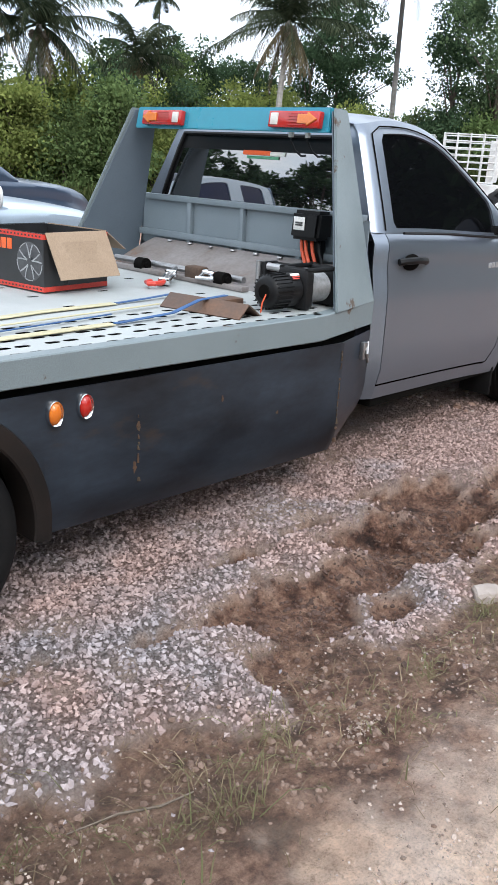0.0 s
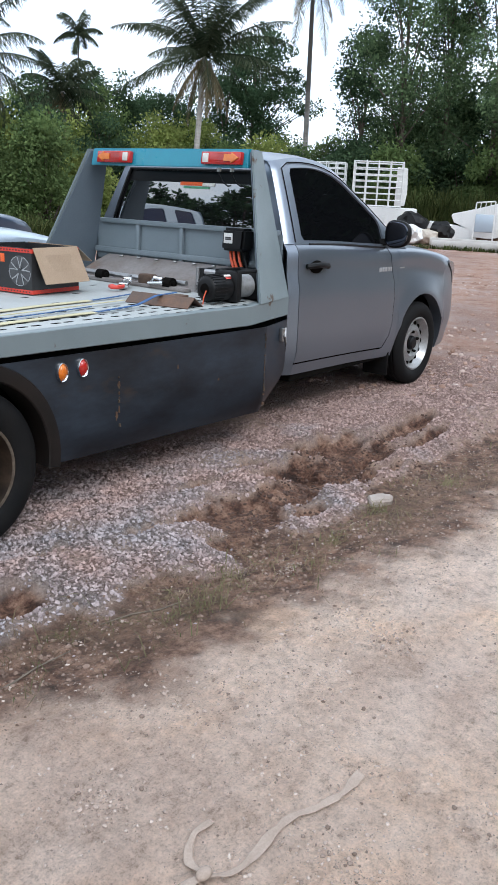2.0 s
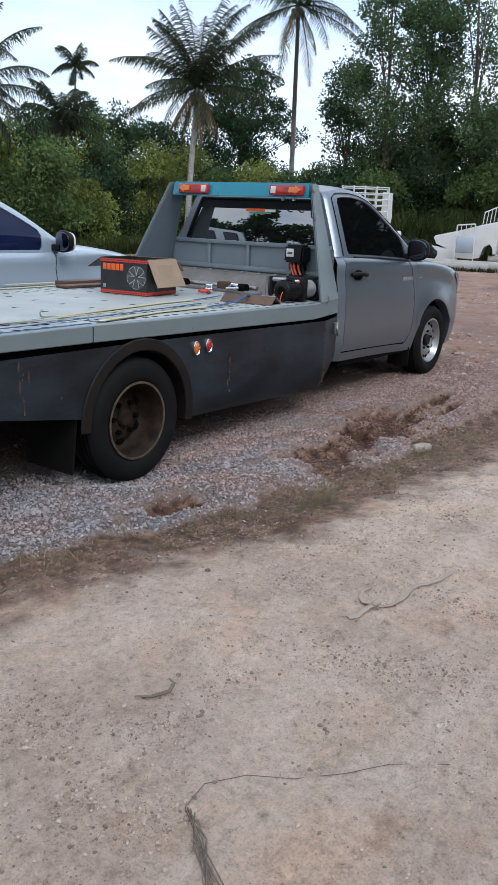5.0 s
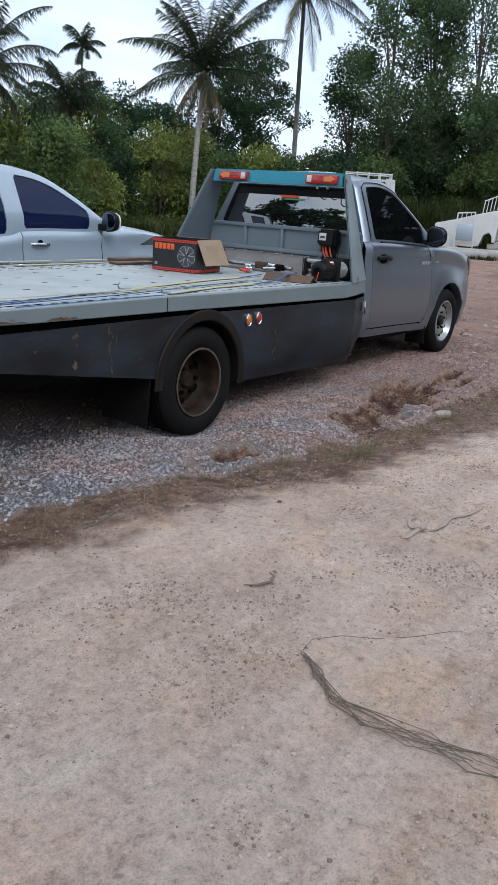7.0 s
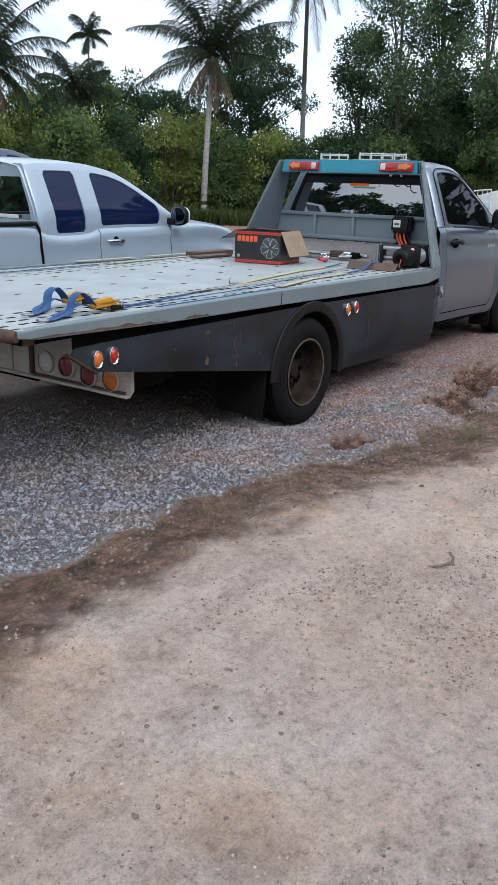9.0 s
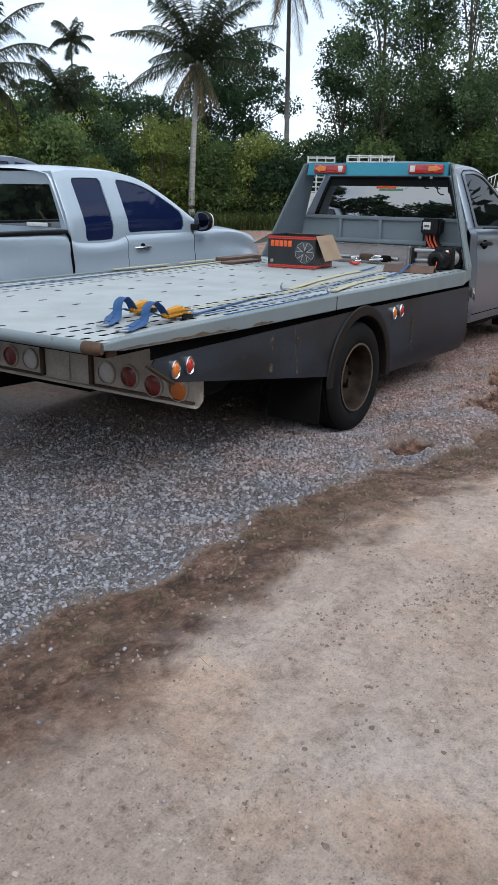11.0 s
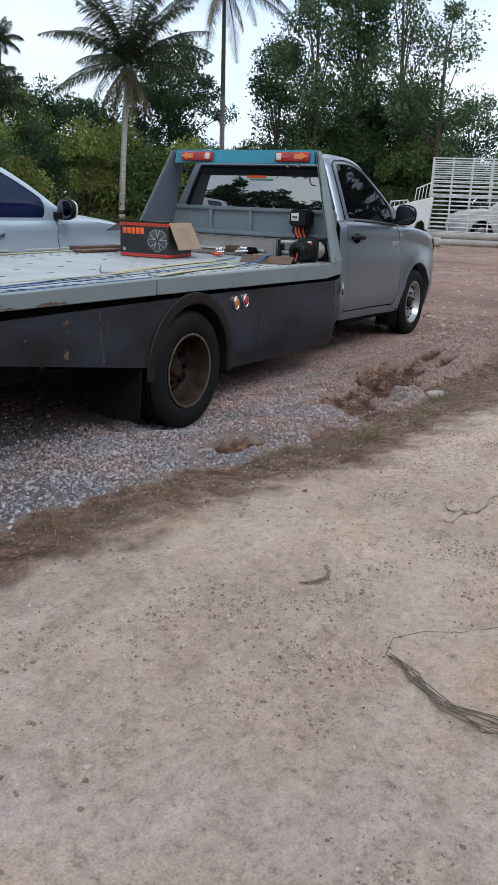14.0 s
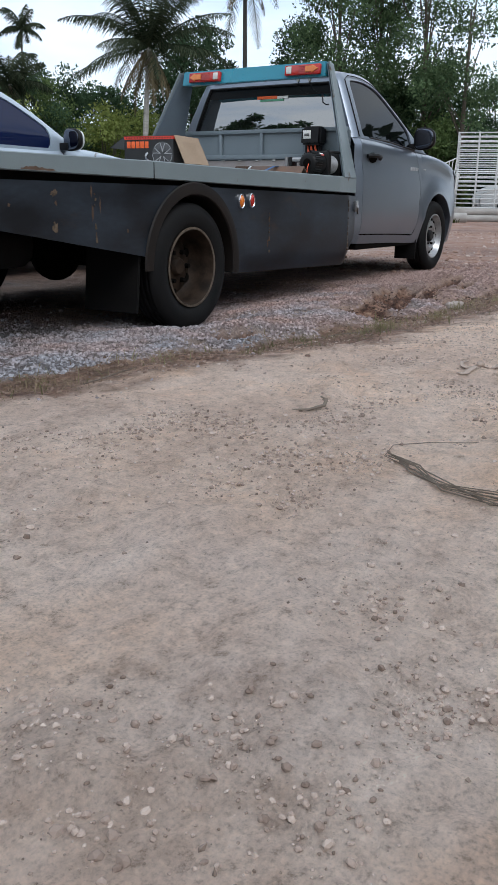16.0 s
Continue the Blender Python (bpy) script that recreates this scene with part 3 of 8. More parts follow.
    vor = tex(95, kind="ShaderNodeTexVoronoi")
    gcol = ramp(vor.outputs["Color"], ((0.15, (0.25, 0.21, 0.20)), (0.5, (0.335, 0.290, 0.280)), (0.85, (0.42, 0.38, 0.37))))
    tone = ramp(drift(n, l, tc), ((0.30, (0.90, 0.98, 1.07)), (0.48, (1.0, 0.97, 0.96)), (0.70, (1.14, 0.90, 0.82))))
    gcol = mix(1.0, gcol, tone, "MULTIPLY")
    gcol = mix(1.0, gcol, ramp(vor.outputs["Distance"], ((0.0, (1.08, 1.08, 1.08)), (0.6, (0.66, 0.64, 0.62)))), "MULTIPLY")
    dry = ramp(tex(60, 5).outputs["Fac"], ((0.35, (0.13, 0.080, 0.055)), (0.65, (0.28, 0.20, 0.14))))
    green = ramp(tex(0.7, 8, 0.7).outputs["Fac"], ((0.35, (0.06, 0.075, 0.025)), (0.65, (0.20, 0.20, 0.075))))
    at = n.new("ShaderNodeAttribute")
    at.attribute_name = "soil"
    sp = n.new("ShaderNodeSeparateColor")
    l.new(at.outputs["Color"], sp.inputs[0])
    at2 = n.new("ShaderNodeAttribute")
    at2.attribute_name = "verge"
    at3 = n.new("ShaderNodeAttribute")
    at3.attribute_name = "redsoil"
    rsoil = ramp(tex(1.5, 12, 0.80).outputs["Fac"], ((0.36, (0.17, 0.085, 0.055)), (0.46, (0.38, 0.215, 0.15)), (0.54, (0.43, 0.30, 0.245)), (0.64, (0.49, 0.42, 0.39))))
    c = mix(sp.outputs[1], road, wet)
    c = mix(at3.outputs["Fac"], c, rsoil)
    f = n.new("ShaderNodeMath")
    f.operation = "MULTIPLY"
    l.new(sp.outputs[2], f.inputs[0])
    f.inputs[1].default_value = 0.4
    c = mix(f.outputs[0], c, dry)
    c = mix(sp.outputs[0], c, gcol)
    c = mix(at2.outputs["Fac"], c, green)
    l.new(c, p.inputs["Base Color"])
    r = n.new("ShaderNodeMapRange")
    r.inputs["To Min"].default_value, r.inputs["To Max"].default_value = 0.95, 0.72
    l.new(sp.outputs[1], r.inputs["Value"])
    l.new(r.outputs["Result"], p.inputs["Roughness"])
    h2 = n.new("ShaderNodeMath")
    h2.operation = "MULTIPLY_ADD"
    l.new(vor.outputs["Distance"], h2.inputs[0])
    h2.inputs[1].default_value = -0.5
    l.new(h1.outputs["Fac"], h2.inputs[2])
    hm = n.new("ShaderNodeMix")
    hm.data_type = "FLOAT"
    l.new(sp.outputs[0], hm.inputs["Factor"])
    lump, lm, la = tex(75, kind="ShaderNodeTexVoronoi"), n.new("ShaderNodeMapRange"), n.new("ShaderNodeMath")
    lm.inputs["From Min"].default_value, lm.inputs["From Max"].default_value, lm.inputs["To Max"].default_value = 0.40, 0.66, -0.34
    l.new(tex(5, 6, 0.7).outputs["Fac"], lm.inputs["Value"])
    ld = n.new("ShaderNodeMath")
    ld.operation = "MULTIPLY"
    l.new(lump.outputs["Distance"], ld.inputs[0])
    l.new(lm.outputs["Result"], ld.inputs[1])
    la.operation = "ADD"
    l.new(h1.outputs["Fac"], la.inputs[0])
    l.new(ld.outputs[0], la.inputs[1])
    l.new(la.outputs[0], hm.inputs["A"])
    l.new(h2.outputs[0], hm.inputs["B"])
    bu = n.new("ShaderNodeBump")
    bu.inputs["Strength"].default_value, bu.inputs["Distance"].default_value = 1.0, 0.042
    l.new(hm.outputs["Result"], bu.inputs["Height"])
    l.new(bu.outputs[0], p.inputs["Normal"])
    return m


def build_ground():
    gx, gy = spread(-4.4, 3.2, 0.021, 900, 1.13), spread(-4.2, -0.8, 0.021, 900, 1.13)
    X, Y = np.meshgrid(gx, gy, indexing="ij")
    Z = height(X, Y)
    fade = np.exp(-np.maximum(np.hypot(X - 0.5, Y + 1.5) - 9, 0) / 12)
    Z = Z * fade + 0.05 * (1 - fade)
    nx, ny = X.shape
    idx = np.arange(nx * ny).reshape(nx, ny)
    faces = np.stack([idx[:-1, :-1], idx[1:, :-1], idx[1:, 1:], idx[:-1, 1:]], -1).reshape(-1, 4)
    me = np_mesh("ground", np.stack([X, Y, Z], -1).reshape(-1, 3), faces, ground_material(), True)
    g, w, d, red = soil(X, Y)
    # beyond the lot: green verge before the trees
    dist, az = np.hypot(X + 3, Y + 4), np.degrees(np.arctan2(Y + 4, X + 3))
    verge = step(dist + 3 * (fractal(X, Y, 3.0, 81) - 0.5), 22.0, 25.0) * step(az, 44, 50)
    verge = np.maximum(verge, step(dist + 3 * (fractal(X, Y, 3.0, 81) - 0.5), 27.5, 31.0) * step(az, 30, 34))
    verge = np.maximum(verge, step(dist, 33, 36))
    verge = np.maximum(verge, step(-Y + 2 * (fractal(X, Y, 2.0, 83) - 0.5), 9.0, 11.0))
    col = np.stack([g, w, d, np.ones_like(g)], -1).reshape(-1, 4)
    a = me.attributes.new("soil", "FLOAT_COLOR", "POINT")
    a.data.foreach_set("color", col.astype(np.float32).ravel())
    e = me.attributes.new("redsoil", "FLOAT", "POINT")
    e.data.foreach_set("value", red.astype(np.float32).ravel())
    b = me.attributes.new("verge", "FLOAT", "POINT")
    b.data.foreach_set("value", verge.astype(np.float32).ravel())
    return tagged(new("ground", me), "reddish dirt lot with a grey-pink gravel strip and a pale earth road", "ground", kind="structure")


build_ground()


def clods(name, xs, ys, sizes, material, label, sink=0.35, seed=3):
    """Loose rounded lumps, one mesh: uneven twelve-cornered bodies."""
    r = np.random.default_rng(seed)
    k, g = len(xs), (1 + 5**0.5) / 2
    ico = np.array([[-1, g, 0], [1, g, 0], [-1, -g, 0], [1, -g, 0], [0, -1, g], [0, 1, g], [0, -1, -g], [0, 1, -g], [g, 0, -1], [g, 0, 1], [-g, 0, -1], [-g, 0, 1]]) / 1.9
    f = np.array([[0, 11, 5], [0, 5, 1], [0, 1, 7], [0, 7, 10], [0, 10, 11], [1, 5, 9], [5, 11, 4], [11, 10, 2], [10, 7, 6], [7, 1, 8], [3, 9, 4], [3, 4, 2], [3, 2, 6], [3, 6, 8], [3, 8, 9], [4, 9, 5], [2, 4, 11], [6, 2, 10], [8, 6, 7], [9, 8, 1]])
    v = ico[None] * (0.78 + 0.44 * r.random((k, 12, 1)))
    v *= np.stack([sizes * (0.8 + 0.5 * r.random(k)), sizes * (0.75 + 0.4 * r.random(k)), sizes * (0.55 + 0.35 * r.random(k))], -1)[:, None]
    a = r.uniform(0, 2 * np.pi, k)[:, None]
    v = np.stack([v[..., 0] * np.cos(a) - v[..., 1] * np.sin(a), v[..., 0] * np.sin(a) + v[..., 1] * np.cos(a), v[..., 2]], -1)
    v += np.stack([xs, ys, height(xs, ys) + sizes * (0.5 - sink)], -1)[:, None]
    faces = (f[None] + 12 * np.arange(k)[:, None, None]).reshape(-1, 3)
    return tagged(new(name, np_mesh(name, v.reshape(-1, 3), faces, material)), label, name.replace("_", " "), kind="stuff")


def stones(name, xs, ys, sizes, material, label, sink=0.35, seed=3):
    """Loose angular stones: one mesh of many small chipped blocks."""
    r = np.random.default_rng(seed)
    k = len(xs)
    octa = np.array([[1, 0, 0], [0, 1, 0], [-1, 0, 0], [0, -1, 0], [0, 0, 1], [0, 0, -1]], float) * 1.15
    v = octa[None] + 0.55 * (r.random((k, 6, 3)) - 0.5)
    v *= np.stack([sizes * (0.8 + 0.5 * r.random(k)), sizes * (0.7 + 0.4 * r.random(k)), sizes * (0.45 + 0.4 * r.random(k))], -1)[:, None]
    q = r.normal(size=(k, 4)) * np.array([1, 0.35, 0.35, 1])
    q /= np.linalg.norm(q, axis=1, keepdims=True)
    w, x, y, z = q.T
    R = np.stack([np.stack([1 - 2 * (y * y + z * z), 2 * (x * y - w * z), 2 * (x * z + w * y)], -1), np.stack([2 * (x * y + w * z), 1 - 2 * (x * x + z * z), 2 * (y * z - w * x)], -1),
                  np.stack([2 * (x * z - w * y), 2 * (y * z + w * x), 1 - 2 * (x * x + y * y)], -1)], 1)
    v = np.einsum("kij,knj->kni", R, v)
    v += np.stack([xs, ys, height(xs, ys) + sizes * (0.5 - sink)], -1)[:, None]
    f = np.array([[0, 1, 4], [1, 2, 4], [2, 3, 4], [3, 0, 4], [1, 0, 5], [2, 1, 5], [3, 2, 5], [0, 3, 5]])
    faces = (f[None] + 6 * np.arange(k)[:, None, None]).reshape(-1, 3)
    return tagged(new(name, np_mesh(name, v.reshape(-1, 3), faces, material)), label, name.replace("_", " "), kind="stuff")


def stone_material(name, dark, mid, light, drifts=False):
    m = mat(name, mid, 0.85, 0.0, dark, 40, 0.5, 300)
    n, l = m.node_tree.nodes, m.node_tree.links
    p = n["Principled BSDF"]
    g = n.new("ShaderNodeNewGeometry")
    r = n.new("ShaderNodeValToRGB")
    e = r.color_ramp.elements
    e.new(0.5)
    for k, (q, c) in enumerate(((0.0, dark), (0.5, mid), (1.0, light))):
        e[k].position, e[k].color = q, (*c, 1)
    l.new(g.outputs["Random Per Island"], r.inputs[0])
    tc, ra, mx = n.new("ShaderNodeTexCoord"), n.new("ShaderNodeValToRGB"), n.new("ShaderNodeMix")
    ra.color_ramp.elements[0].position, ra.color_ramp.elements[0].color = 0.30, (0.89, 0.98, 1.08, 1)
    ra.color_ramp.elements[1].position, ra.color_ramp.elements[1].color = 0.70, (1.14, 0.90, 0.82, 1)
    l.new(drift(n, l, tc), ra.inputs[0])
    mx.data_type, mx.blend_type = "RGBA", "MULTIPLY"
    mx.inputs["Factor"].default_value = 1.0
    l.new(r.outputs[0], mx.inputs["A"])
    l.new(ra.outputs[0], mx.inputs["B"])
    l.new(mx.outputs["Result"] if drifts else r.outputs[0], p.inputs["Base Color"])
    return m


M["gravel"] = stone_material("crushed_pinkish_gravel", (0.20, 0.170, 0.164), (0.32, 0.282, 0.275), (0.42, 0.382, 0.373), True)
M["pebble"] = stone_material("earth_pebbles", (0.18, 0.130, 0.103), (0.36, 0.282, 0.237), (0.50, 0.41, 0.355))


# crumbled earth on the road: place, spread, how many
HEAPS = ((-1.98, -2.39, 0.09, 0.05, 240), (-1.95, -2.54, 0.07, 0.05, 200), (-1.75, -2.74, 0.08, 0.06, 260), (-2.08, -2.83, 0.09, 0.05, 240), (-2.05, -2.98, 0.06, 0.05, 180), (-2.35, -2.79, 0.07, 0.05, 120), (-2.33, -2.98, 0.08, 0.04, 130),
         (-2.41, -2.19, 0.10, 0.06, 140), (-2.25, -2.36, 0.10, 0.05, 160), (-2.69, -3.30, 0.06, 0.05, 110), (-2.88, -3.47, 0.05, 0.04, 200), (-2.30, -3.69, 0.08, 0.05, 120), (-3.12, -3.44, 0.05, 0.04, 120), (-3.15, -3.12, 0.07, 0.05, 110),
         (-3.05, -3.30, 0.07, 0.04, 140), (-3.24, -3.28, 0.07, 0.06, 120), (0.37, -2.70, 0.06, 0.06, 150), (-0.71, -2.52, 0.05, 0.04, 130), (-1.11, -2.92, 0.05, 0.05, 120), (-1.08, -3.08, 0.06, 0.05, 150), (-1.00, -3.24, 0.07, 0.07, 260),
         (-0.54, -3.20, 0.05, 0.05, 140), (-0.52, -3.04, 0.05, 0.06, 120), (-0.88, -3.48, 0.06, 0.05, 120), (-1.44, -3.07, 0.07, 0.05, 90), (-1.04, -2.82, 0.05, 0.03, 80), (-0.22, -3.26, 0.07, 0.05, 90), (-1.45, -2.73, 0.07, 0.05, 90), (0.68, -2.09, 0.035, 0.02, 160))


def scatter_gravel():
    k = 205000
    xs, ys = rng.uniform(-4.6, 5.8, k), rng.uniform(-2.25, 0.9, k)
    near = (xs > -1.2) & (xs < 3.2) & (ys < -0.7)
    keep = rng.random(k) < np.where(near, 1.0, 0.60) * np.where((ys > -0.55) & (xs > -1.0), 0.25, 1.0) * np.where(ys > 0.2, 0.5, 1.0)
    g = soil(xs, ys)[0]
    keep &= rng.random(k) < g**1.2 * 0.95 + 0.003
    xs, ys = xs[keep], ys[keep]
    s = 0.0045 + 0.0078 * rng.random(len(xs)) ** 2.2
    stones("gravel", xs, ys, s, M["gravel"], "crushed pink and grey gravel strewn under and beside the tow truck")
    k = 62000
    xs, ys = rng.uniform(-4.4, 3.0, k), -1.7 - 3.0 * rng.random(k) ** 0.8
    k2 = fractal(xs, ys, 0.42, 91, 5) + 0.5 * (fractal(xs, ys, 0.10, 191, 3) - 0.5) + 0.34 * rng.random(k) > 0.745
    xs, ys = xs[k2], ys[k2]
    stones("pebbles", xs, ys, 0.0014 + 0.0052 * rng.random(len(xs)) ** 3.2, M["pebble"], "small earth clods and pebbles loose on the dirt road", 0.45, 5)
    k = 7000
    xs, ys = rng.normal(1.75, 0.75, k), rng.normal(-1.60, 0.20, k)
    keep = rng.random(k) < (1 - soil(xs, ys)[0]) ** 2
    xs, ys = xs[keep], ys[keep]
    k = len(xs)
    clods("soil_clods", xs, ys, 0.0020 + 0.0105 * rng.random(k) ** 6, mat("wet_soil_clods", (0.115, 0.066, 0.050), 0.9, 0, (0.045, 0.026, 0.019), 9, 0.8, 90, 0.004, 90), "dark wet soil clods in the dug hollow", 0.45, 6)

    # loose clods in trails over the road
    k = 15000
    xs, ys = rng.uniform(-4.6, 4.5, k), -1.85 - 2.6 * rng.random(k)
    trail = fractal(xs, ys, 0.30, 93, 4) + 0.5 * np.exp(-(((ys + 2.72 + 0.16 * xs + 0.22) / 0.14) ** 2)) * (xs < -1.2) + 0.10 * rng.random(k)
    keep = trail > 0.645
    xs, ys = xs[keep], ys[keep]
    clods("earth_clods", xs, ys, 0.0022 + 0.0070 * rng.random(len(xs)) ** 4, M["clod"], "pale brown earth clods loose on the dirt road", 0.5, 12)

    # heaps of crumbled earth where a wheel has broken the crust
    heaps = HEAPS
    xs = np.concatenate([rng.normal(x, a, k) for x, y, a, b, k in heaps])
    ys = np.concatenate([rng.normal(y, b, k) for x, y, a, b, k in heaps])
    clods("crumbled_earth", xs, ys, 0.0015 + 0.0052 * rng.random(len(xs)) ** 3.5, M["clod"], "crumbled heaps of pinkish earth on the road", 0.2, 16)
    # reddish rubble across the lot
    k = 9500
    xs, ys = 3.6 + 11.0 * rng.random(k) ** 1.4, rng.uniform(-3.0, 5.0, k)
    keep = fractal(xs, ys, 0.9, 87, 4) + 0.22 * rng.random(k) > 0.60
    xs, ys = xs[keep], ys[keep]
    clods("red_rubble", xs, ys, 0.007 + 0.030 * rng.random(len(xs)) ** 3.5, M["rubble"], "reddish earth rubble strewn across the lot", 0.45, 14)


M["rubble"] = stone_material("reddish_rubble", (0.22, 0.125, 0.09), (0.38, 0.25, 0.195), (0.52, 0.43, 0.385))
M["clod"] = stone_material("road_clods", (0.15, 0.105, 0.082), (0.31, 0.236, 0.196), (0.44, 0.352, 0.300))
scatter_gravel()


def blades(name, xs, ys, hs, material, label, lean=0.6, width=0.004, seed=8, category="grass", base=None):
    r = np.random.default_rng(seed)
    k = len(xs)
    a, t = r.uniform(0, 2 * np.pi, k), r.uniform(0.1, lean, k)
    d = np.stack([np.cos(a), np.sin(a), np.zeros(k)], -1)
    s = np.stack([-np.sin(a), np.cos(a), np.zeros(k)], -1) * (width * (0.6 + 0.8 * r.random(k)))[:, None]
    z0 = height(xs, ys) if base is None else base
    p0 = np.stack([xs, ys, z0 - 0.004], -1)
    up = np.array([0, 0, 1.0])
    p1 = p0 + hs[:, None] * (0.55 * up + 0.45 * t[:, None] * d)
    p2 = p0 + hs[:, None] * ((1 - 0.45 * t[:, None]) * up + 1.25 * t[:, None] * d)
    v = np.stack([p0 - s, p0 + s, p1 - 0.8 * s, p1 + 0.8 * s, p2], 1)
    i = 5 * np.arange(k)[:, None]
    tris = np.concatenate([i + [0, 1, 3], i + [0, 3, 2], i + [2, 3, 4]])
    return tagged(new(name, np_mesh(name, v.reshape(-1, 3), tris, material)), label, category, kind="stuff")


def scatter_grass():
    xs, ys, hs = [], [], []
    for _ in range(150):
        x = rng.uniform(-3.5, 4.5)
        ge, re = line_at(GRAVEL_EDGE, x), line_at(ROAD_EDGE, x)
        y = rng.normal((ge + re) / 2 - 0.02, 0.13)
        k = rng.integers(2, 11)
        xs += list(rng.normal(x, 0.05, k))
        ys += list(rng.normal(y, 0.03, k))
        hs += list(rng.uniform(0.015, 0.075, k) * rng.uniform(0.5, 1.3))
    for cx, cy, k, h in ((0.20, -2.06, 50, 0.10), (0.53, -1.93, 44, 0.08), (1.05, -2.06, 50, 0.07), (0.78, -2.18, 40, 0.06), (-0.20, -1.82, 30, 0.08), (-0.03, -1.92, 22, 0.05), (0.06, -2.02, 26, 0.05), (1.5, -2.03, 60, 0.08), (2.1, -2.1, 50, 0.08), (-0.75, -1.88, 24, 0.07), (-0.5, -1.80, 30, 0.07)):
        xs += list(rng.normal(cx, 0.045, k))
        ys += list(rng.normal(cy, 0.03, k))
        hs += list(rng.uniform(0.3, 1.1, k) * h)
    blades("dry_grass", np.array(xs), np.array(ys), np.array(hs), M["dry"], "thin dry grass tufts between gravel and road", 1.9, 0.0016)

    # flattened straw and crumbs of soil along the edge of the road
    k = 2600
    x = rng.uniform(-3.8, 4.6, k)
    y = rng.normal((line_at(GRAVEL_EDGE, x) + line_at(ROAD_EDGE, x)) / 2 - 0.02, 0.17)
    keep = fractal(x, y, 0.3, 97) + 0.15 * rng.random(k) > 0.54
    x, y = x[keep], y[keep]
    blades("straw_litter", x, y, rng.uniform(0.010, 0.050, len(x)), M["straw"], "flattened dry straw littered between gravel and road", 3.2, 0.0014, 18, "straw")
    k = 8500
    x = rng.uniform(-3.8, 4.6, k)
    y = rng.normal((line_at(GRAVEL_EDGE, x) + line_at(ROAD_EDGE, x)) / 2, 0.15)
    keep = fractal(x, y, 0.25, 99) + 0.25 * rng.random(k) > 0.54
    clods("soil_crumbs", x[keep], y[keep], 0.0022 + 0.0105 * rng.random(keep.sum()) ** 4, M["crumb"], "brown soil crumbs at the edge of the road", 0.45, 19)


M["crumb"] = stone_material("brown_soil_crumbs", (0.10, 0.062, 0.046), (0.17, 0.110, 0.083), (0.23, 0.157, 0.122))
M["straw"] = leaf_mat("flattened_straw", (0.19, 0.13, 0.085), (0.36, 0.28, 0.19))
scatter_grass()

# ---- vehicles: shared builders ----


def grid_faces(bm, rows, skip=lambda i, j: False):
    """Quads between rows of verts (or places)."""
    vs = [[v if isinstance(v, bmesh.types.BMVert) else bm.verts.new(v) for v in r] for r in rows]
    for i in range(len(vs) - 1):
        for j in range(len(vs[0]) - 1):
            if not skip(i, j):
                bm.faces.new((vs[i][j], vs[i + 1][j], vs[i + 1][j + 1], vs[i][j + 1]))
    return vs


def clean(bm):
    bmesh.ops.delete(bm, geom=[v for v in bm.verts if not v.link_faces], context="VERTS")
    bmesh.ops.remove_doubles(bm, verts=bm.verts, dist=1e-5)
    bmesh.ops.recalc_face_normals(bm, faces=bm.faces)
    return bm


def half_width(x, z, w, belt, tail, nose):
    """How far the side of a car body stands out from its middle."""
    s = (z - 0.62) / 0.55
    y = w * (1 - 0.045 * s * s if s < 0 else 1 - 0.030 * s * s)
    y -= 0.014 * math.exp(-(((z - belt + 0.15) / 0.06) ** 2))
    y -= 0.030 * max(0.0, (0.53 - z) / 0.20) ** 1.4
    y += 0.007 * math.exp(-(((z - 0.545) / 0.035) ** 2))
    f = max(0.0, (x - (nose - 0.75)) / 0.75)
    y *= 1 - 0.30 * f**2.6
    b = max(0.0, (tail + 0.07 - x) / 0.07)
    y -= 0.035 * b * b
    return y


def arch_line(x, sill, arches):
    z = sill
    for ax, az, ar in arches:
        if abs(x - ax) < ar:
            z = max(z, az + math.sqrt(ar * ar - (x - ax) ** 2))
    return z


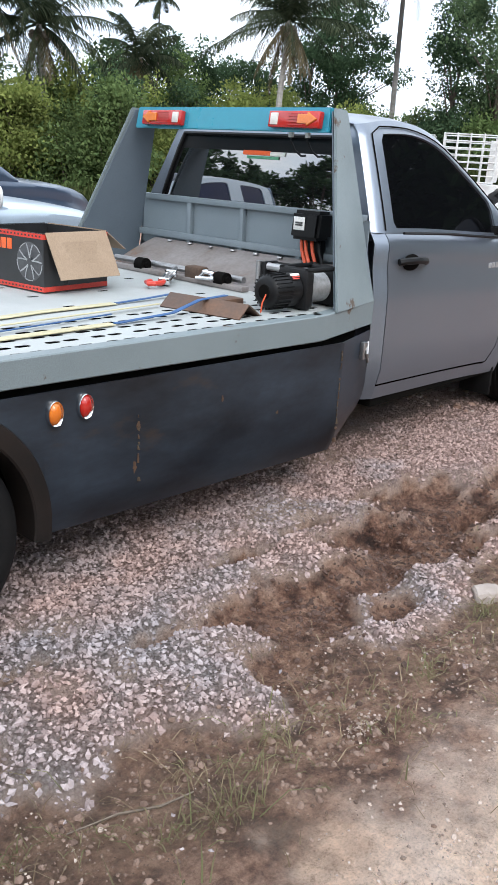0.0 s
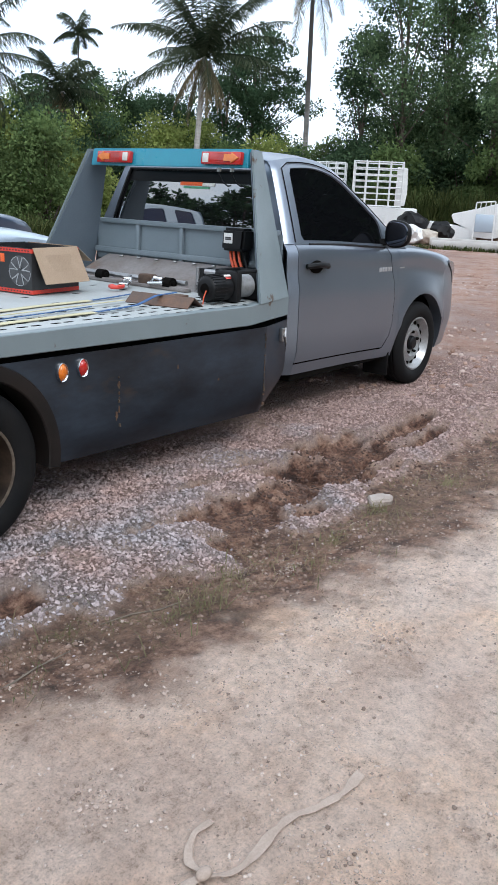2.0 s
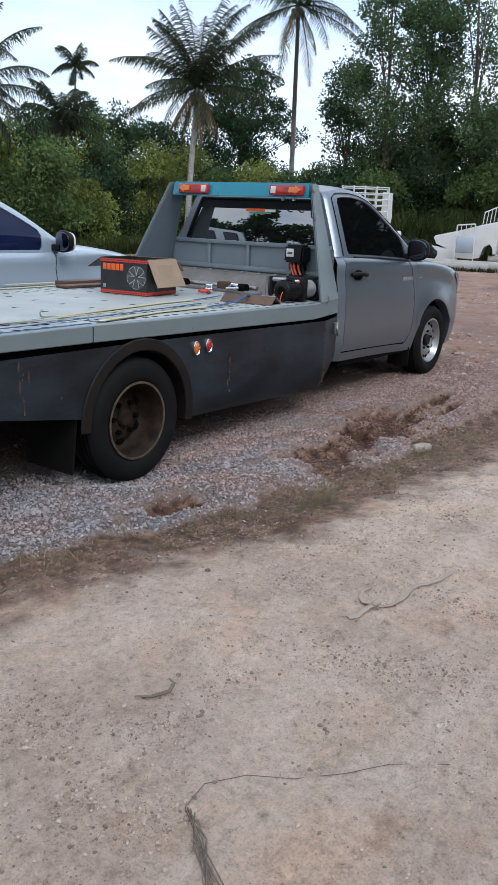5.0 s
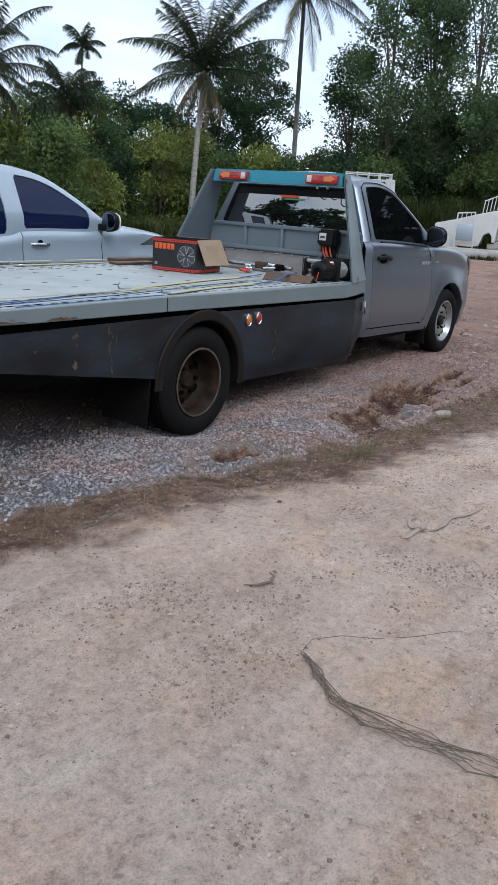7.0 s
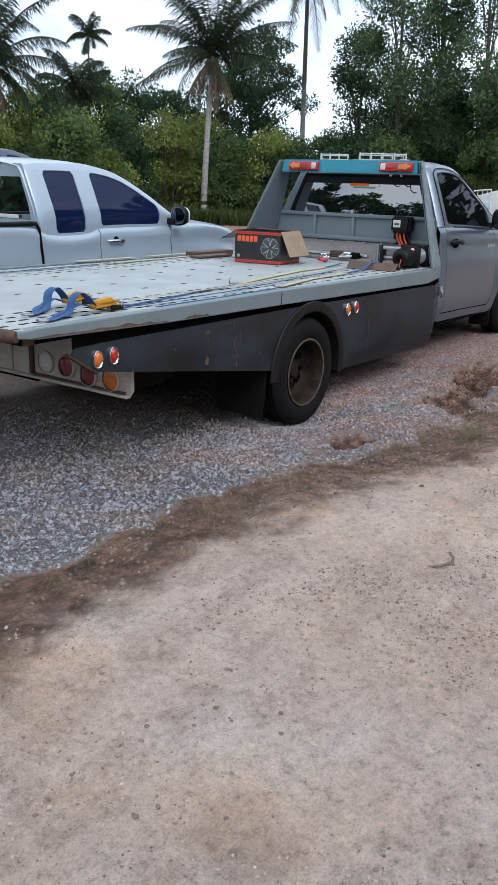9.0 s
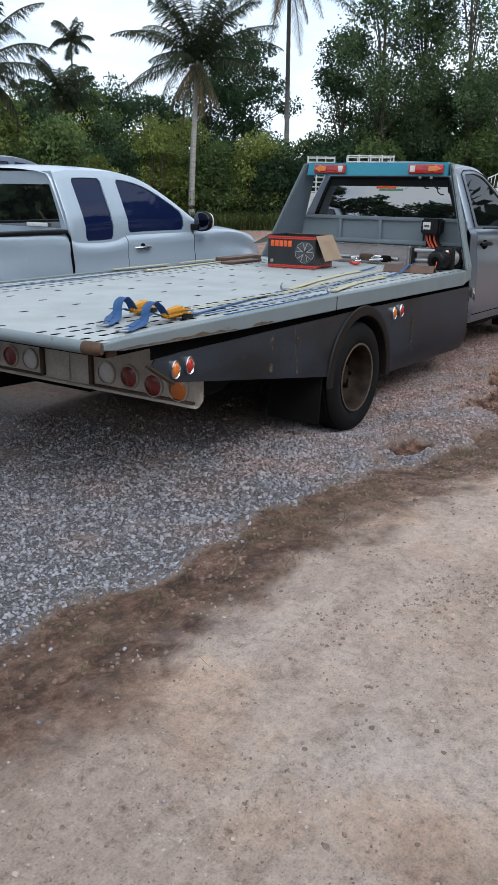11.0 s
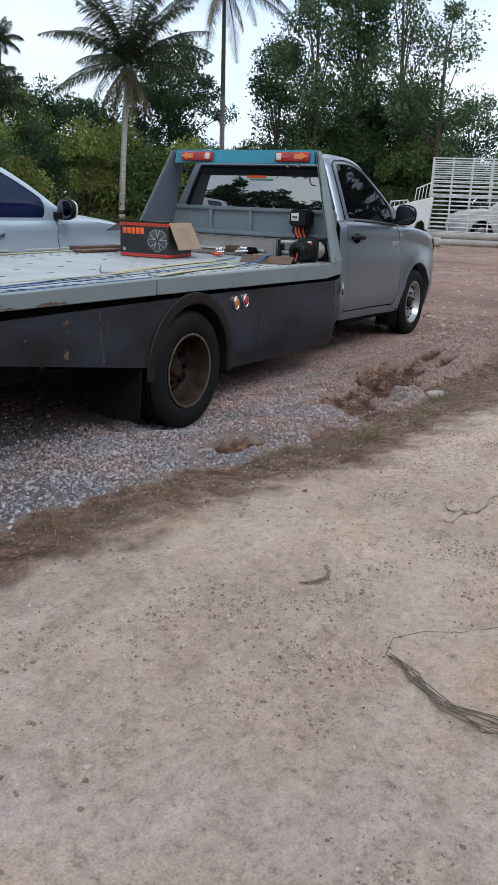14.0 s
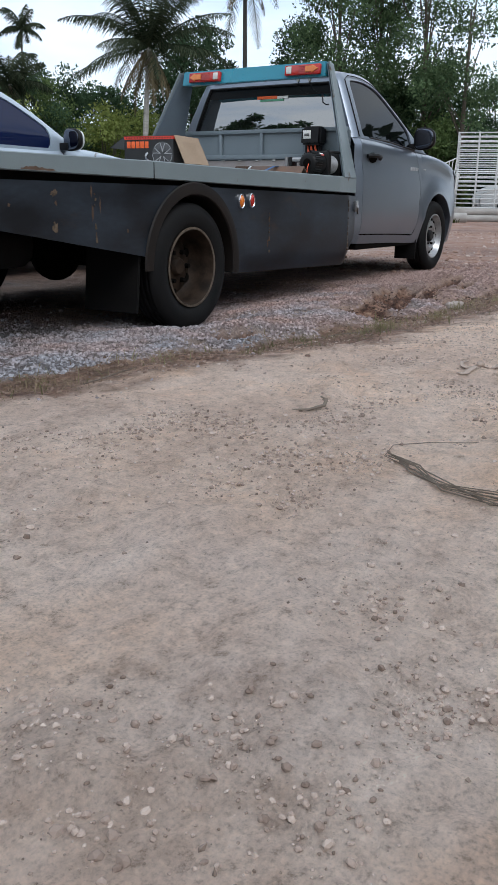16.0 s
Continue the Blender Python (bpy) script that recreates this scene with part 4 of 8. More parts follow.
def lower_body(ob, paint, x0, nose, w, sill, belt_pts, arches, door, gap=0.009, name="body", bend=None):
    """The painted shell below the windows, both sides, with hood; the doors are panels of their own with open gaps round them."""
    base = set(np.round(np.linspace(x0, nose - 0.02, 40), 4))
    for ax, az, ar in arches:
        base |= {round(ax + ar * 1.0 * math.cos(a), 4) for a in np.linspace(0.03, math.pi - 0.03, 22)} | {ax - ar - 0.004, ax + ar + 0.004}
    doors = door
    for d0, d1 in doors:
        base = {x for x in base if min(abs(x - d0), abs(x - d1)) > 0.02} | {d0 - gap, d0, d1, d1 + gap}
    xs = sorted(x for x in base if x0 <= x <= nose - 0.015) + [nose]
    fr = [0.0, 0.085, 0.097, 0.2, 0.32, 0.44, 0.56, 0.68, 0.78, 0.86, 0.93, 0.97, 1.0]
    for side in (-1, 1):
        shell, panels = bmesh.new(), {k: bmesh.new() for k in range(len(doors))}
        rows = []
        for x in xs:
            zt, zb = curve_at(belt_pts, x), arch_line(x, np.interp(x, *zip(*sill)) if isinstance(sill, tuple) else sill, arches)
            col = [(x, side * (half_width(x, zb, w, zt, x0, nose) - 0.07), zb + 0.004), (x, side * (half_width(x, zb, w, zt, x0, nose) - 0.012), zb)]
            for f in fr[0:]:
                z = zb + (zt - zb) * f
                y = half_width(x, z, w, zt, x0, nose)
                for ax, az, ar in arches:
                    d = math.hypot(x - ax, z - az)
                    y += 0.020 * math.exp(-(((d - ar) / 0.085) ** 2))
                if f > 0.9:
                    y -= 0.035 * ((f - 0.9) / 0.1) ** 2
                col.append((x, side * y, z))
            if bend:
                edge, line, reach = bend
                k = max(0.0, 1 - (edge - x) / 0.4 if x < edge else 1 - (x - edge) / reach)
                col = [(px + k * float(np.interp(pz, *zip(*line))), py, pz) for px, py, pz in col]
            rows.append(col)

        def where(i, j):
            mid = (xs[i] + xs[i + 1]) / 2
            for k, (d0, d1) in enumerate(doors):
                if d0 < mid < d1 and j >= 4:
                    return k
                if (d0 - gap <= mid <= d1 + gap) and (j == 3 or (j >= 4 and not d0 < mid < d1)):
                    return -1
            return None
        grid_faces(shell, rows, lambda i, j: where(i, j) is not None)
        part(name if side < 0 else name, clean(shell), paint, ob, smooth=40)
        for k, pb in panels.items():
            grid_faces(pb, rows, lambda i, j, k=k: where(i, j) != k)
            clean(pb)
            r = bmesh.ops.solidify(pb, geom=list(pb.faces), thickness=0.025 * (1 if side < 0 else 1))
            yield side, k, part("door", pb, paint, ob, smooth=40)


def ring_of(name, bm, material, parent, count, radius, depth, start=0.0):
    """Alike small pieces set round a wheel, on one mesh."""
    me = mesh_of(name, bm, material, 40)
    for k in range(count):
        a = start + 2 * math.pi * k / count
        ob = new(name, me)
        ob.parent = parent
        ob.matrix_basis = pose(radius * math.cos(a), depth, radius * math.sin(a))


def wheel(parent, at, r, width, rim_r, style, out=-1, name="wheel"):
    """A tyre with shoulders and grooves on a pressed steel rim; out: which way it faces along y."""
    w = new(name)
    w.parent = parent
    w.matrix_basis = pose(*at)
    h, o = width / 2, out
    bm = bmesh.new()
    prof = [(rim_r - 0.012, o * (h * 0.62)), (rim_r + 0.004, o * (h * 0.86)), (rim_r + 0.03, o * h * 0.97), ((r + rim_r) / 2, o * h * 1.04), (r - 0.035, o * h * 0.97), (r - 0.012, o * h * 0.84), (r - 0.002, o * h * 0.66)]
    for g in (-0.5, -0.17, 0.17, 0.5):
        q = -o * g * h
        prof += [(r, q + o * 0.006 + o * 0.004), (r - 0.008, q + o * 0.006), (r - 0.008, q - o * 0.006), (r, q - o * 0.010)]
    prof += [(r - 0.004, -o * h * 0.7), (r - 0.03, -o * h * 0.97), ((r + rim_r) / 2, -o * h), (rim_r, -o * h * 0.8)]
    lathe(bm, prof, "y", 56)
    # side lugs on the shoulder
    part("tyre", bm, M["rubber"], w, smooth=50)
    bm = bmesh.new()
    if style == "steel":
        dish = [(rim_r - 0.002, o * h * 0.72), (rim_r + 0.004, o * h * 0.88), (rim_r - 0.006, o * h * 0.90), (rim_r - 0.018, o * h * 0.74), (rim_r - 0.030, o * h * 0.40), (rim_r * 0.80, o * h * 0.30), (rim_r * 0.66, o * h * 0.52), (rim_r * 0.50, o * h * 0.56), (rim_r * 0.36, o * h * 0.34), (0.0, o * h * 0.34)]
        lathe(bm, dish, "y", 56)
        part("rim", bm, M["rim"], w, "pressed silver steel rim", smooth=40)
        bm = bmesh.new()
        lathe(bm, [(0.0, o * 0.004), (0.018, o * 0.004), (0.021, -o * 0.004)], "y", 12)
        ring_of("vent_hole", bm, M["dark"], w, 14, rim_r * 0.745, o * h * 0.415)
        bm = bmesh.new()
        lathe(bm, [(0.0, o * (h * 0.70)), (0.040, o * (h * 0.68)), (0.052, o * h * 0.58), (0.056, o * h * 0.32)], "y", 24)
        part("hub_cap", bm, M["black"], w, "black centre cap")
        bm = bmesh.new()
        lathe(bm, [(0.0, o * h * 0.62), (0.011, o * h * 0.61), (0.012, o * h * 0.36)], "y", 6)
        ring_of("wheel_nut", bm, M["dark"], w, 5, 0.085, 0.0, 0.3)
    else:
        dish = [(rim_r - 0.002, o * h * 0.70), (rim_r + 0.006, o * h * 0.90), (rim_r - 0.008, o * h * 0.93), (rim_r - 0.016, o * h * 0.80), (rim_r - 0.024, o * h * 0.05), (rim_r - 0.034, -o * h * 0.35), (rim_r * 0.74, -o * h * 0.52), (rim_r * 0.62, -o * h * 0.42), (rim_r * 0.42, -o * h * 0.20), (0.0, -o * h * 0.20)]
        lathe(bm, dish, "y", 56)
        part("rim", bm, M["rimrust"], w, "deep dished rusty brown rim", smooth=40)
        bm = bmesh.new()
        lathe(bm, [(0.0, o * h * 0.10), (0.040, o * h * 0.08), (0.050, -o * h * 0.02), (0.054, -o * h * 0.25)], "y", 20)
        part("hub", bm, M["rimrust"], w)
        bm = bmesh.new()
        lathe(bm, [(0.0, o * h * 0.06), (0.013, o * h * 0.05), (0.015, -o * h * 0.25)], "y", 6)
        ring_of("wheel_nut", bm, M["dark"], w, 6, 0.088, 0.0)
        bm = bmesh.new()
        lathe(bm, [(0.0, o * 0.004), (0.026, o * 0.003), (0.029, -o * 0.010)], "y", 12)
        ring_of("vent_hole", bm, M["dark"], w, 6, rim_r * 0.655, -o * h * 0.43, 0.5236)
        bm = bmesh.new()
        lathe(bm, [(rim_r + 0.001, o * h * 0.88), (rim_r + 0.006, o * h * 0.93), (rim_r + 0.005, o * h * 0.96), (rim_r - 0.006, o * h * 0.96), (rim_r - 0.010, o * h * 0.86)], "y", 56)
        part("rim_lip", bm, M["rimlip"], w, "worn tan rim lip", smooth=40)
    return w


def greenhouse(ob, paint, glass, w, belt_pts, top_pts, x0, x1, windows, tumble=0.43, ws_from=3.0, shear=0.0, inner=True):
    """The cab above the belt line: side frames with glazed openings (x from, x to at the sill), roof and windscreen."""
    xs = set(np.round(np.linspace(x0, x1, 34), 4))
    for a, b in windows:
        xs = {x for x in xs if min(abs(x - a), abs(x - b)) > 0.015} | {a, a + 0.02, b - 0.02, b}
    xs = sorted(xs | {x0 + 0.012, x0 + 0.027})
    fr = [0, 1, 2, 3, 4, 5, 6, 7, 8]
    edge = {}
    for side in (-1, 1):
        frame_bm, panes = bmesh.new(), {k: bmesh.new() for k in range(len(windows))}
        rows, prow = [], []
        for x in xs:
            zb, zt = curve_at(belt_pts, x) - 0.002, curve_at(top_pts, x)
            zt = max(zt, zb + 0.004)
            sill, head = min(zb + 0.022, zt), max(zt - 0.058, zb)
            if any(abs(x - q) < 1e-6 for ab in windows for q in ab):
                sill, head = sill + 0.028, head - 0.028
            if head < sill:
                head = sill = (zb + zt) / 2
            zz = [zb, sill] + [sill + (head - sill) * k / 5 for k in range(1, 5)] + [head, (head + zt) / 2, zt]
            col, pc = [], []
            for z in zz:
                q = (z - 1.12)
                y = w - 0.045 - tumble * max(0, q) ** 1.06 - (0.02 * ((z - head) / max(zt - head, 0.01)) ** 2 if z > head else 0)
                y -= 0.035 * max(0, (x0 + 0.07 - x) / 0.07) ** 2
                sh = shear * max(0, z - zb) * max(0, 1 - (x - x0) / (x1 - x0) * 1.6)
                col.append((x + sh, side * y, z))
                pc.append((x + sh, side * (y - 0.012), z))
            rows.append(col)
            prow.append(pc)
        edge[side] = [r[-1] for r in rows]

        def pane(i, j):
            mid = (xs[i] + xs[i + 1]) / 2
            for k, (a, b) in enumerate(windows):
                if a < mid < b and 1 <= j <= 5 and rows[i][6][2] - rows[i][1][2] > 0.004:
                    return k
            return None
        grid_faces(frame_bm, rows, lambda i, j: pane(i, j) is not None)
        clean(frame_bm)
        bmesh.ops.solidify(frame_bm, geom=list(frame_bm.faces), thickness=0.02)
        part("window_frame", frame_bm, paint, ob, smooth=40)
        for k, pb in panes.items():
            grid_faces(pb, prow, lambda i, j, k=k: pane(i, j) != k)
            clean(pb)
            yield side, k, part("side_window", pb, glass, ob, "dark tinted side window")
    roof, screen = bmesh.new(), bmesh.new()
    rows = []
    for a, b in zip(edge[-1], edge[1]):
        col = []
        for k in range(13):
            s = k / 12
            p = Vector(a).lerp(Vector(b), s)
            p.z += 0.045 * (1 - (2 * s - 1) ** 2) ** 0.7
            p.x += 0.06 * (1 - (2 * s - 1) ** 2) * (1 if a[0] > ws_from else 0)
            col.append(p)
        rows.append(col)
    grid_faces(roof, rows, lambda i, j: (xs[i] + xs[i + 1]) / 2 > ws_from and 0 < j < 11)
    grid_faces(screen, rows, lambda i, j: not ((xs[i] + xs[i + 1]) / 2 > ws_from and 0 < j < 11))
    part("roof", clean(roof), paint, ob, smooth=40)
    part("windscreen", clean(screen), glass, ob, "tinted windscreen")


def hood_and_front(ob, paint, w, belt_pts, x_from, nose, x0):
    """Hood between the shoulder lines, rounded down over the nose."""
    bm = bmesh.new()
    xs = list(np.linspace(x_from, nose - 0.02, 18)) + [nose]
    rows = []
    for x in xs:
        zt = curve_at(belt_pts, x)
        y = half_width(x, zt, w, zt, x0, nose) - 0.035
        col = []
        for k in range(15):
            s = 2 * k / 14 - 1
            col.append((x + (0.10 * (1 - s * s) if x > nose - 0.3 else 0.0) * max(0, (x - nose + 0.3) / 0.3), s * y, zt + 0.055 * (1 - s * s) ** 0.6))
        rows.append(col)
    low = [(p[0] - 0.02, p[1], 0.30) for p in rows[-1]]
    mid = [(p[0] + 0.03, p[1], 0.62) for p in rows[-1]]
    rows += [mid, low]
    grid_faces(bm, rows)
    part("hood", clean(bm), paint, ob, smooth=50)


def strip(bm, pts, width, thick, normal=(0, 0, 1)):
    """A flat band along points."""
    n = Vector(normal)
    rows = []
    pts = [Vector(p) for p in pts]
    for i, p in enumerate(pts):
        d = (pts[min(i + 1, len(pts) - 1)] - pts[max(i - 1, 0)]).normalized()
        s = d.cross(n).normalized() * width / 2
        u = s.cross(d).normalized() * thick / 2
        rows.append([bm.verts.new(q) for q in (p - s - u, p + s - u, p + s + u, p - s + u)])
    for a, b in zip(rows, rows[1:]):
        for k in range(4):
            bm.faces.new((a[k], a[(k + 1) % 4], b[(k + 1) % 4], b[k]))
    bm.faces.new(rows[0][::-1])
    bm.faces.new(rows[-1])
    return bm


def pillow(bm, x, side, y, z, back, front, wide, tall):
    """A rounded, flattened block: the shape of a mirror housing or its glass."""
    bmesh.ops.create_uvsphere(bm, u_segments=24, v_segments=14, radius=1.0)
    for v in bm.verts:
        q = v.co.copy()
        sx, sy, sz = (math.copysign(abs(c) ** p, c) for c, p in zip(q, (0.8, 0.72, 0.72)))
        v.co = Vector((x + (front if sx > 0 else back) * sx, side * (y + wide * sy), z + tall * sz * (1 - 0.10 * sy)))
    bmesh.ops.recalc_face_normals(bm, faces=bm.faces)
    return bm


def mirror_shell(mir, x, side, y, z, cap):
    part("housing", pillow(bmesh.new(), x, side, y, z, 0.018, 0.07, 0.097, 0.092), M["black"], mir, "black mirror housing", smooth=60)
    if cap is not M["black"]:
        part("mirror_cap", pillow(bmesh.new(), x + 0.045, side, y, z, 0.01, 0.035, 0.090, 0.084), cap, mir, "pale mirror cap", smooth=60)
    part("mirror_glass", pillow(bmesh.new(), x - 0.016, side, y, z, 0.005, 0.004, 0.086, 0.081), M["mirror"], mir, smooth=60)


# ---- the tow truck ----
TRUCK = thing("tow_truck", "silver-grey single-cab pickup with a grey flatbed and dark bare-steel side skirts", "tow truck")
DECK = 0.846
JOINT = -0.336
WID = 1.005
BELT = ((2.33, 1.152), (2.8, 1.142), (3.3, 1.118), (3.7, 1.103), (4.1, 1.080), (4.45, 1.035), (4.72, 0.975), (4.90, 0.890), (5.02, 0.78), (5.09, 0.66))
TOP = ((2.34, 1.622), (2.58, 1.652), (2.85, 1.652), (3.08, 1.600), (3.32, 1.462), (3.50, 1.335), (3.66, 1.215), (3.79, 1.118), (3.84, 1.085))


CAB = 2.342


def cab():
    w = 0.893
    c = TRUCK
    sill = ((2.3, 0.352), (3.0, 0.338), (3.7, 0.318), (4.3, 0.30), (4.5, 0.285), (5.1, 0.30))
    bend = (3.60, ((0.33, -0.13), (0.385, -0.11), (0.40, -0.05), (0.44, -0.01), (0.52, 0.02), (0.77, 0.045), (0.95, 0.01), (1.12, -0.06)), 0.09)
    doors = list(lower_body(c, M["paint"], CAB, 5.10, w, sill, BELT, ((4.085, 0.365, 0.390),), [(CAB + 0.073, 3.60)], 0.007, bend=bend))
    for side, k, d in doors:
        bm = bmesh.new()
        # pull handle with its cupped recess
        y = side * 0.872
        bmesh.ops.create_uvsphere(bm, u_segments=16, v_segments=8, radius=1, matrix=Matrix.LocRotScale((2.61, y, 1.010), None, (0.075, 0.016, 0.040)))
        part("handle_cup", bm, M["dark"], d)
        bm = bmesh.new()
        tube(bm, [(2.49, y + side * 0.010, 1.016), (2.53, y + side * 0.032, 1.022), (2.61, y + side * 0.040, 1.024), (2.69, y + side * 0.032, 1.018), (2.73, y + side * 0.010, 1.010)], 0.017, 8)
        part("door_handle", bm, M["black"], d, "black door handle")
    for side, k, p in greenhouse(c, M["paint"], M["glass"], w, BELT, TOP, CAB, 3.84, [(2.49, 3.50)], 0.44, 3.06, 0.19):
        pass
    hood_and_front(c, M["paint"], w, BELT, 3.78, 5.10, CAB)
    # back wall with its window: the edges follow the side shells, the middle leans less than they do
    def edge_y(z):
        if z < 1.149:
            f = (z - 0.335) / 0.815
            return half_width(CAB, z, w, 1.15, CAB, 5.10) - (0.035 * ((f - 0.9) / 0.1) ** 2 if f > 0.9 else 0)
        return w - 0.045 - 0.44 * max(0, z - 1.12) ** 1.06 - 0.035 - (0.02 * ((z - 1.57) / 0.058) ** 2 if z > 1.57 else 0)

    def back(s, z):
        t = max(0.0, z - 1.15)
        side_x = CAB + 0.19 * t
        mid_x = (2.372 if z > 1.12 else 2.452) + 0.008 * t + 0.205 * t * t + 2.2 * max(0.0, t - 0.40) ** 1.6
        k = min(1.0, max(0.0, (abs(s) - 0.86) / 0.14)) ** 2
        return (mid_x + 0.018 * s * s) * (1 - k) + side_x * k, s * edge_y(z), z
    zs = [0.40, 0.7, 1.0, 1.10, 1.125, 1.149, 1.19, 1.24, 1.30, 1.36, 1.42, 1.48, 1.53, 1.56, 1.59, 1.61, 1.628]
    cols = [-1, -0.97, -0.94, -0.90, -0.86, -0.6, -0.3, 0, 0.3, 0.6, 0.86, 0.90, 0.94, 0.97, 1]
    rows = [[back(s, z) for z in zs] for s in cols]
    open_ = lambda i, j: 3 <= i <= 10 and 6 <= j <= 12
    bm = bmesh.new()
    grid_faces(bm, rows, open_)
    part("cab_back", clean(bm), M["paint"], c, smooth=50)
    bm = bmesh.new()
    rows2 = [[(p[0] + 0.008, p[1], p[2]) for p in r] for r in rows]
    clear_ = lambda i, j: 4 <= i <= 9 and 6 <= j <= 10
    grid_faces(bm, rows2, lambda i, j: not clear_(i, j))
    part("rear_window", clean(bm), M["filmglass"], c, "dark tinted rear window", smooth=60)
    bm = bmesh.new()
    grid_faces(bm, rows2, lambda i, j: clear_(i, j) or not open_(i, j))
    part("window_border", clean(bm), M["black"], c, "black border round the rear window")
    # black rubber round the window
    bm = bmesh.new()
    ring = [rows[i][6] for i in range(3, 12)] + [rows[11][j] for j in range(7, 14)] + [rows[i][13] for i in range(10, 2, -1)] + [rows[3][j] for j in range(12, 5, -1)]
    tube(bm, [(p[0] - 0.002, p[1], p[2]) for p in ring], 0.010, 6)
    part("window_seal", bm, M["black"], c)
    # faded sticker at the head of the glass: blurred coloured bars
    for y0, y1, z0, z1, m in ((0.09, -0.10, 1.462, 1.484, "boxorange"), (-0.10, -0.20, 1.460, 1.480, "white_label"), (0.06, -0.16, 1.444, 1.458, "sticker_green")):
        bm = bmesh.new()
        q = [back((y0 + (y1 - y0) * u / 4) / 0.66, z) for z in (z0, z1) for u in range(5)]
        grid_faces(bm, [[(q[k * 5 + u][0] + 0.003, y0 + (y1 - y0) * u / 4, q[k * 5 + u][2]) for u in range(5)] for k in range(2)])
        part("window_sticker", clean(bm), M[m], c, "small faded sticker")
    # floor and inner lining, dark, behind the door gaps
    bm = bmesh.new()
    box(bm, (2.50, -0.79, 0.36), (3.62, 0.79, 1.09), 0.02)
    part("cab_lining", bm, M["dark"], c)
    bm = bmesh.new()
    box(bm, (3.40, -0.74, 0.95), (3.75, 0.74, 1.10), 0.04)
    part("dashboard", bm, M["black"], c)
    # mirrors
    for side in (-1, 1):
        mir = new("mirror")
        mir.parent = c
        mirror_shell(mir, 3.470, side, 0.960, 1.205, M["black"])
        bm = bmesh.new()
        hexa(bm, [(3.46, side * 0.79, 1.112), (3.48, side * 0.88, 1.125), (3.55, side * 0.88, 1.125), (3.56, side * 0.79, 1.112),
                  (3.46, side * 0.78, 1.165), (3.48, side * 0.88, 1.17), (3.55, side * 0.88, 1.17), (3.56, side * 0.78, 1.165)], 0.008)
        part("mirror_foot", bm, M["black"], mir)
        # bright nameplates on the fender become bars
        for x, l in ((3.415, 0.034), (3.455, 0.034), (3.495, 0.034), (3.535, 0.034), (3.575, 0.030), (3.725, 0.070)):
            bm = bmesh.new()
            y = half_width(x, 0.96, w, 1.10, CAB, 5.10)
            box(bm, (x, side * y - 0.004, 0.942 if x < 3.7 else 0.955), (x + l, side * y + 0.004, 0.972 if x < 3.7 else 0.965), 0.002)
            part("fender_badge", bm, M["badge"], c)
        # front mud flap, head lamp, indicator
        bm = bmesh.new()
        box(bm, (3.645, side * 0.775 - 0.10, 0.17), (3.67, side * 0.775 + 0.10, 0.44), 0.006)
        part("mud_flap", bm, M["mudflap"], c)
        lamp_rows, rim_rows = [], []
        for u in np.linspace(0, 1, 9):
            x = 4.56 + 0.46 * u
            zt = min(curve_at(BELT, x) - 0.022, 0.985 - 0.05 * u)
            zl = zt - 0.018 - 0.115 * min(1.0, 1.6 * u) ** 0.8
            lamp_rows.append([(x, side * (half_width(x, zl + (zt - zl) * f, w, curve_at(BELT, x), CAB, 5.10) + 0.004), zl + (zt - zl) * f) for f in (0, 0.33, 0.67, 1)])
            rim_rows.append([(x, side * (half_width(x, zl - q, w, curve_at(BELT, x), CAB, 5.10) + 0.003), zl - q) for q in (0.0, 0.014)])
        for rows_, nm, m, lb in ((lamp_rows, "headlight", "headlamp", "clear swept-back headlight"), (rim_rows, "headlight_trim", "black", "black trim under the headlight")):
            bm = bmesh.new()
            grid_faces(bm, rows_)
            clean(bm)
            bmesh.ops.solidify(bm, geom=list(bm.faces), thickness=0.012)
            part(nm, bm, M[m], c, lb, smooth=50)
        # line of the window frame on the door, and the rubber along the roof edge
        bm = bmesh.new()
        zs_ = np.linspace(1.16, 1.585, 9)
        tube(bm, [(CAB + 0.073 + 0.16 * (z - 1.15), side * (w - 0.043 - 0.44 * max(0, z - 1.12) ** 1.06), z) for z in zs_] + [(x, side * (w - 0.043 - 0.44 * max(0, curve_at(TOP, x) - 0.030 - 1.12) ** 1.06), curve_at(TOP, x) - 0.030) for x in np.linspace(2.56, 3.62, 14)], 0.0035, 5)
        part("door_frame_seam", bm, M["dark"], c)
        # wheel house
        bm = bmesh.new()
        lathe(bm, [(0.40, side * 0.80), (0.40, side * 0.50), (0.0, side * 0.50)], "y", 24, (4.085, 0, 0.365), math.pi, 0.0)
        part("wheel_house", bm, M["dark"], c)
        bm = bmesh.new()
        box(bm, (2.42, side * 0.80 - 0.05, 0.30), (3.66, side * 0.80 + 0.05, 0.36), 0.012)
        part("rocker_sill", bm, M["dark"], c)
        bm = bmesh.new()
        tube(bm, [(2.48, side * 0.895, 1.152), (2.9, side * 0.893, 1.141), (3.45, side * 0.880, 1.109)], 0.007, 6)
        part("window_trim", bm, M["black"], c)
        wheel(c, (4.085, side * 0.80, 0.366), 0.322, 0.20, 0.203, "steel", side)
    bm = bmesh.new()
    box(bm, (5.00, -0.56, 0.30), (5.17, 0.56, 0.60), 0.05)
    part("front_bumper", bm, M["black"], c)


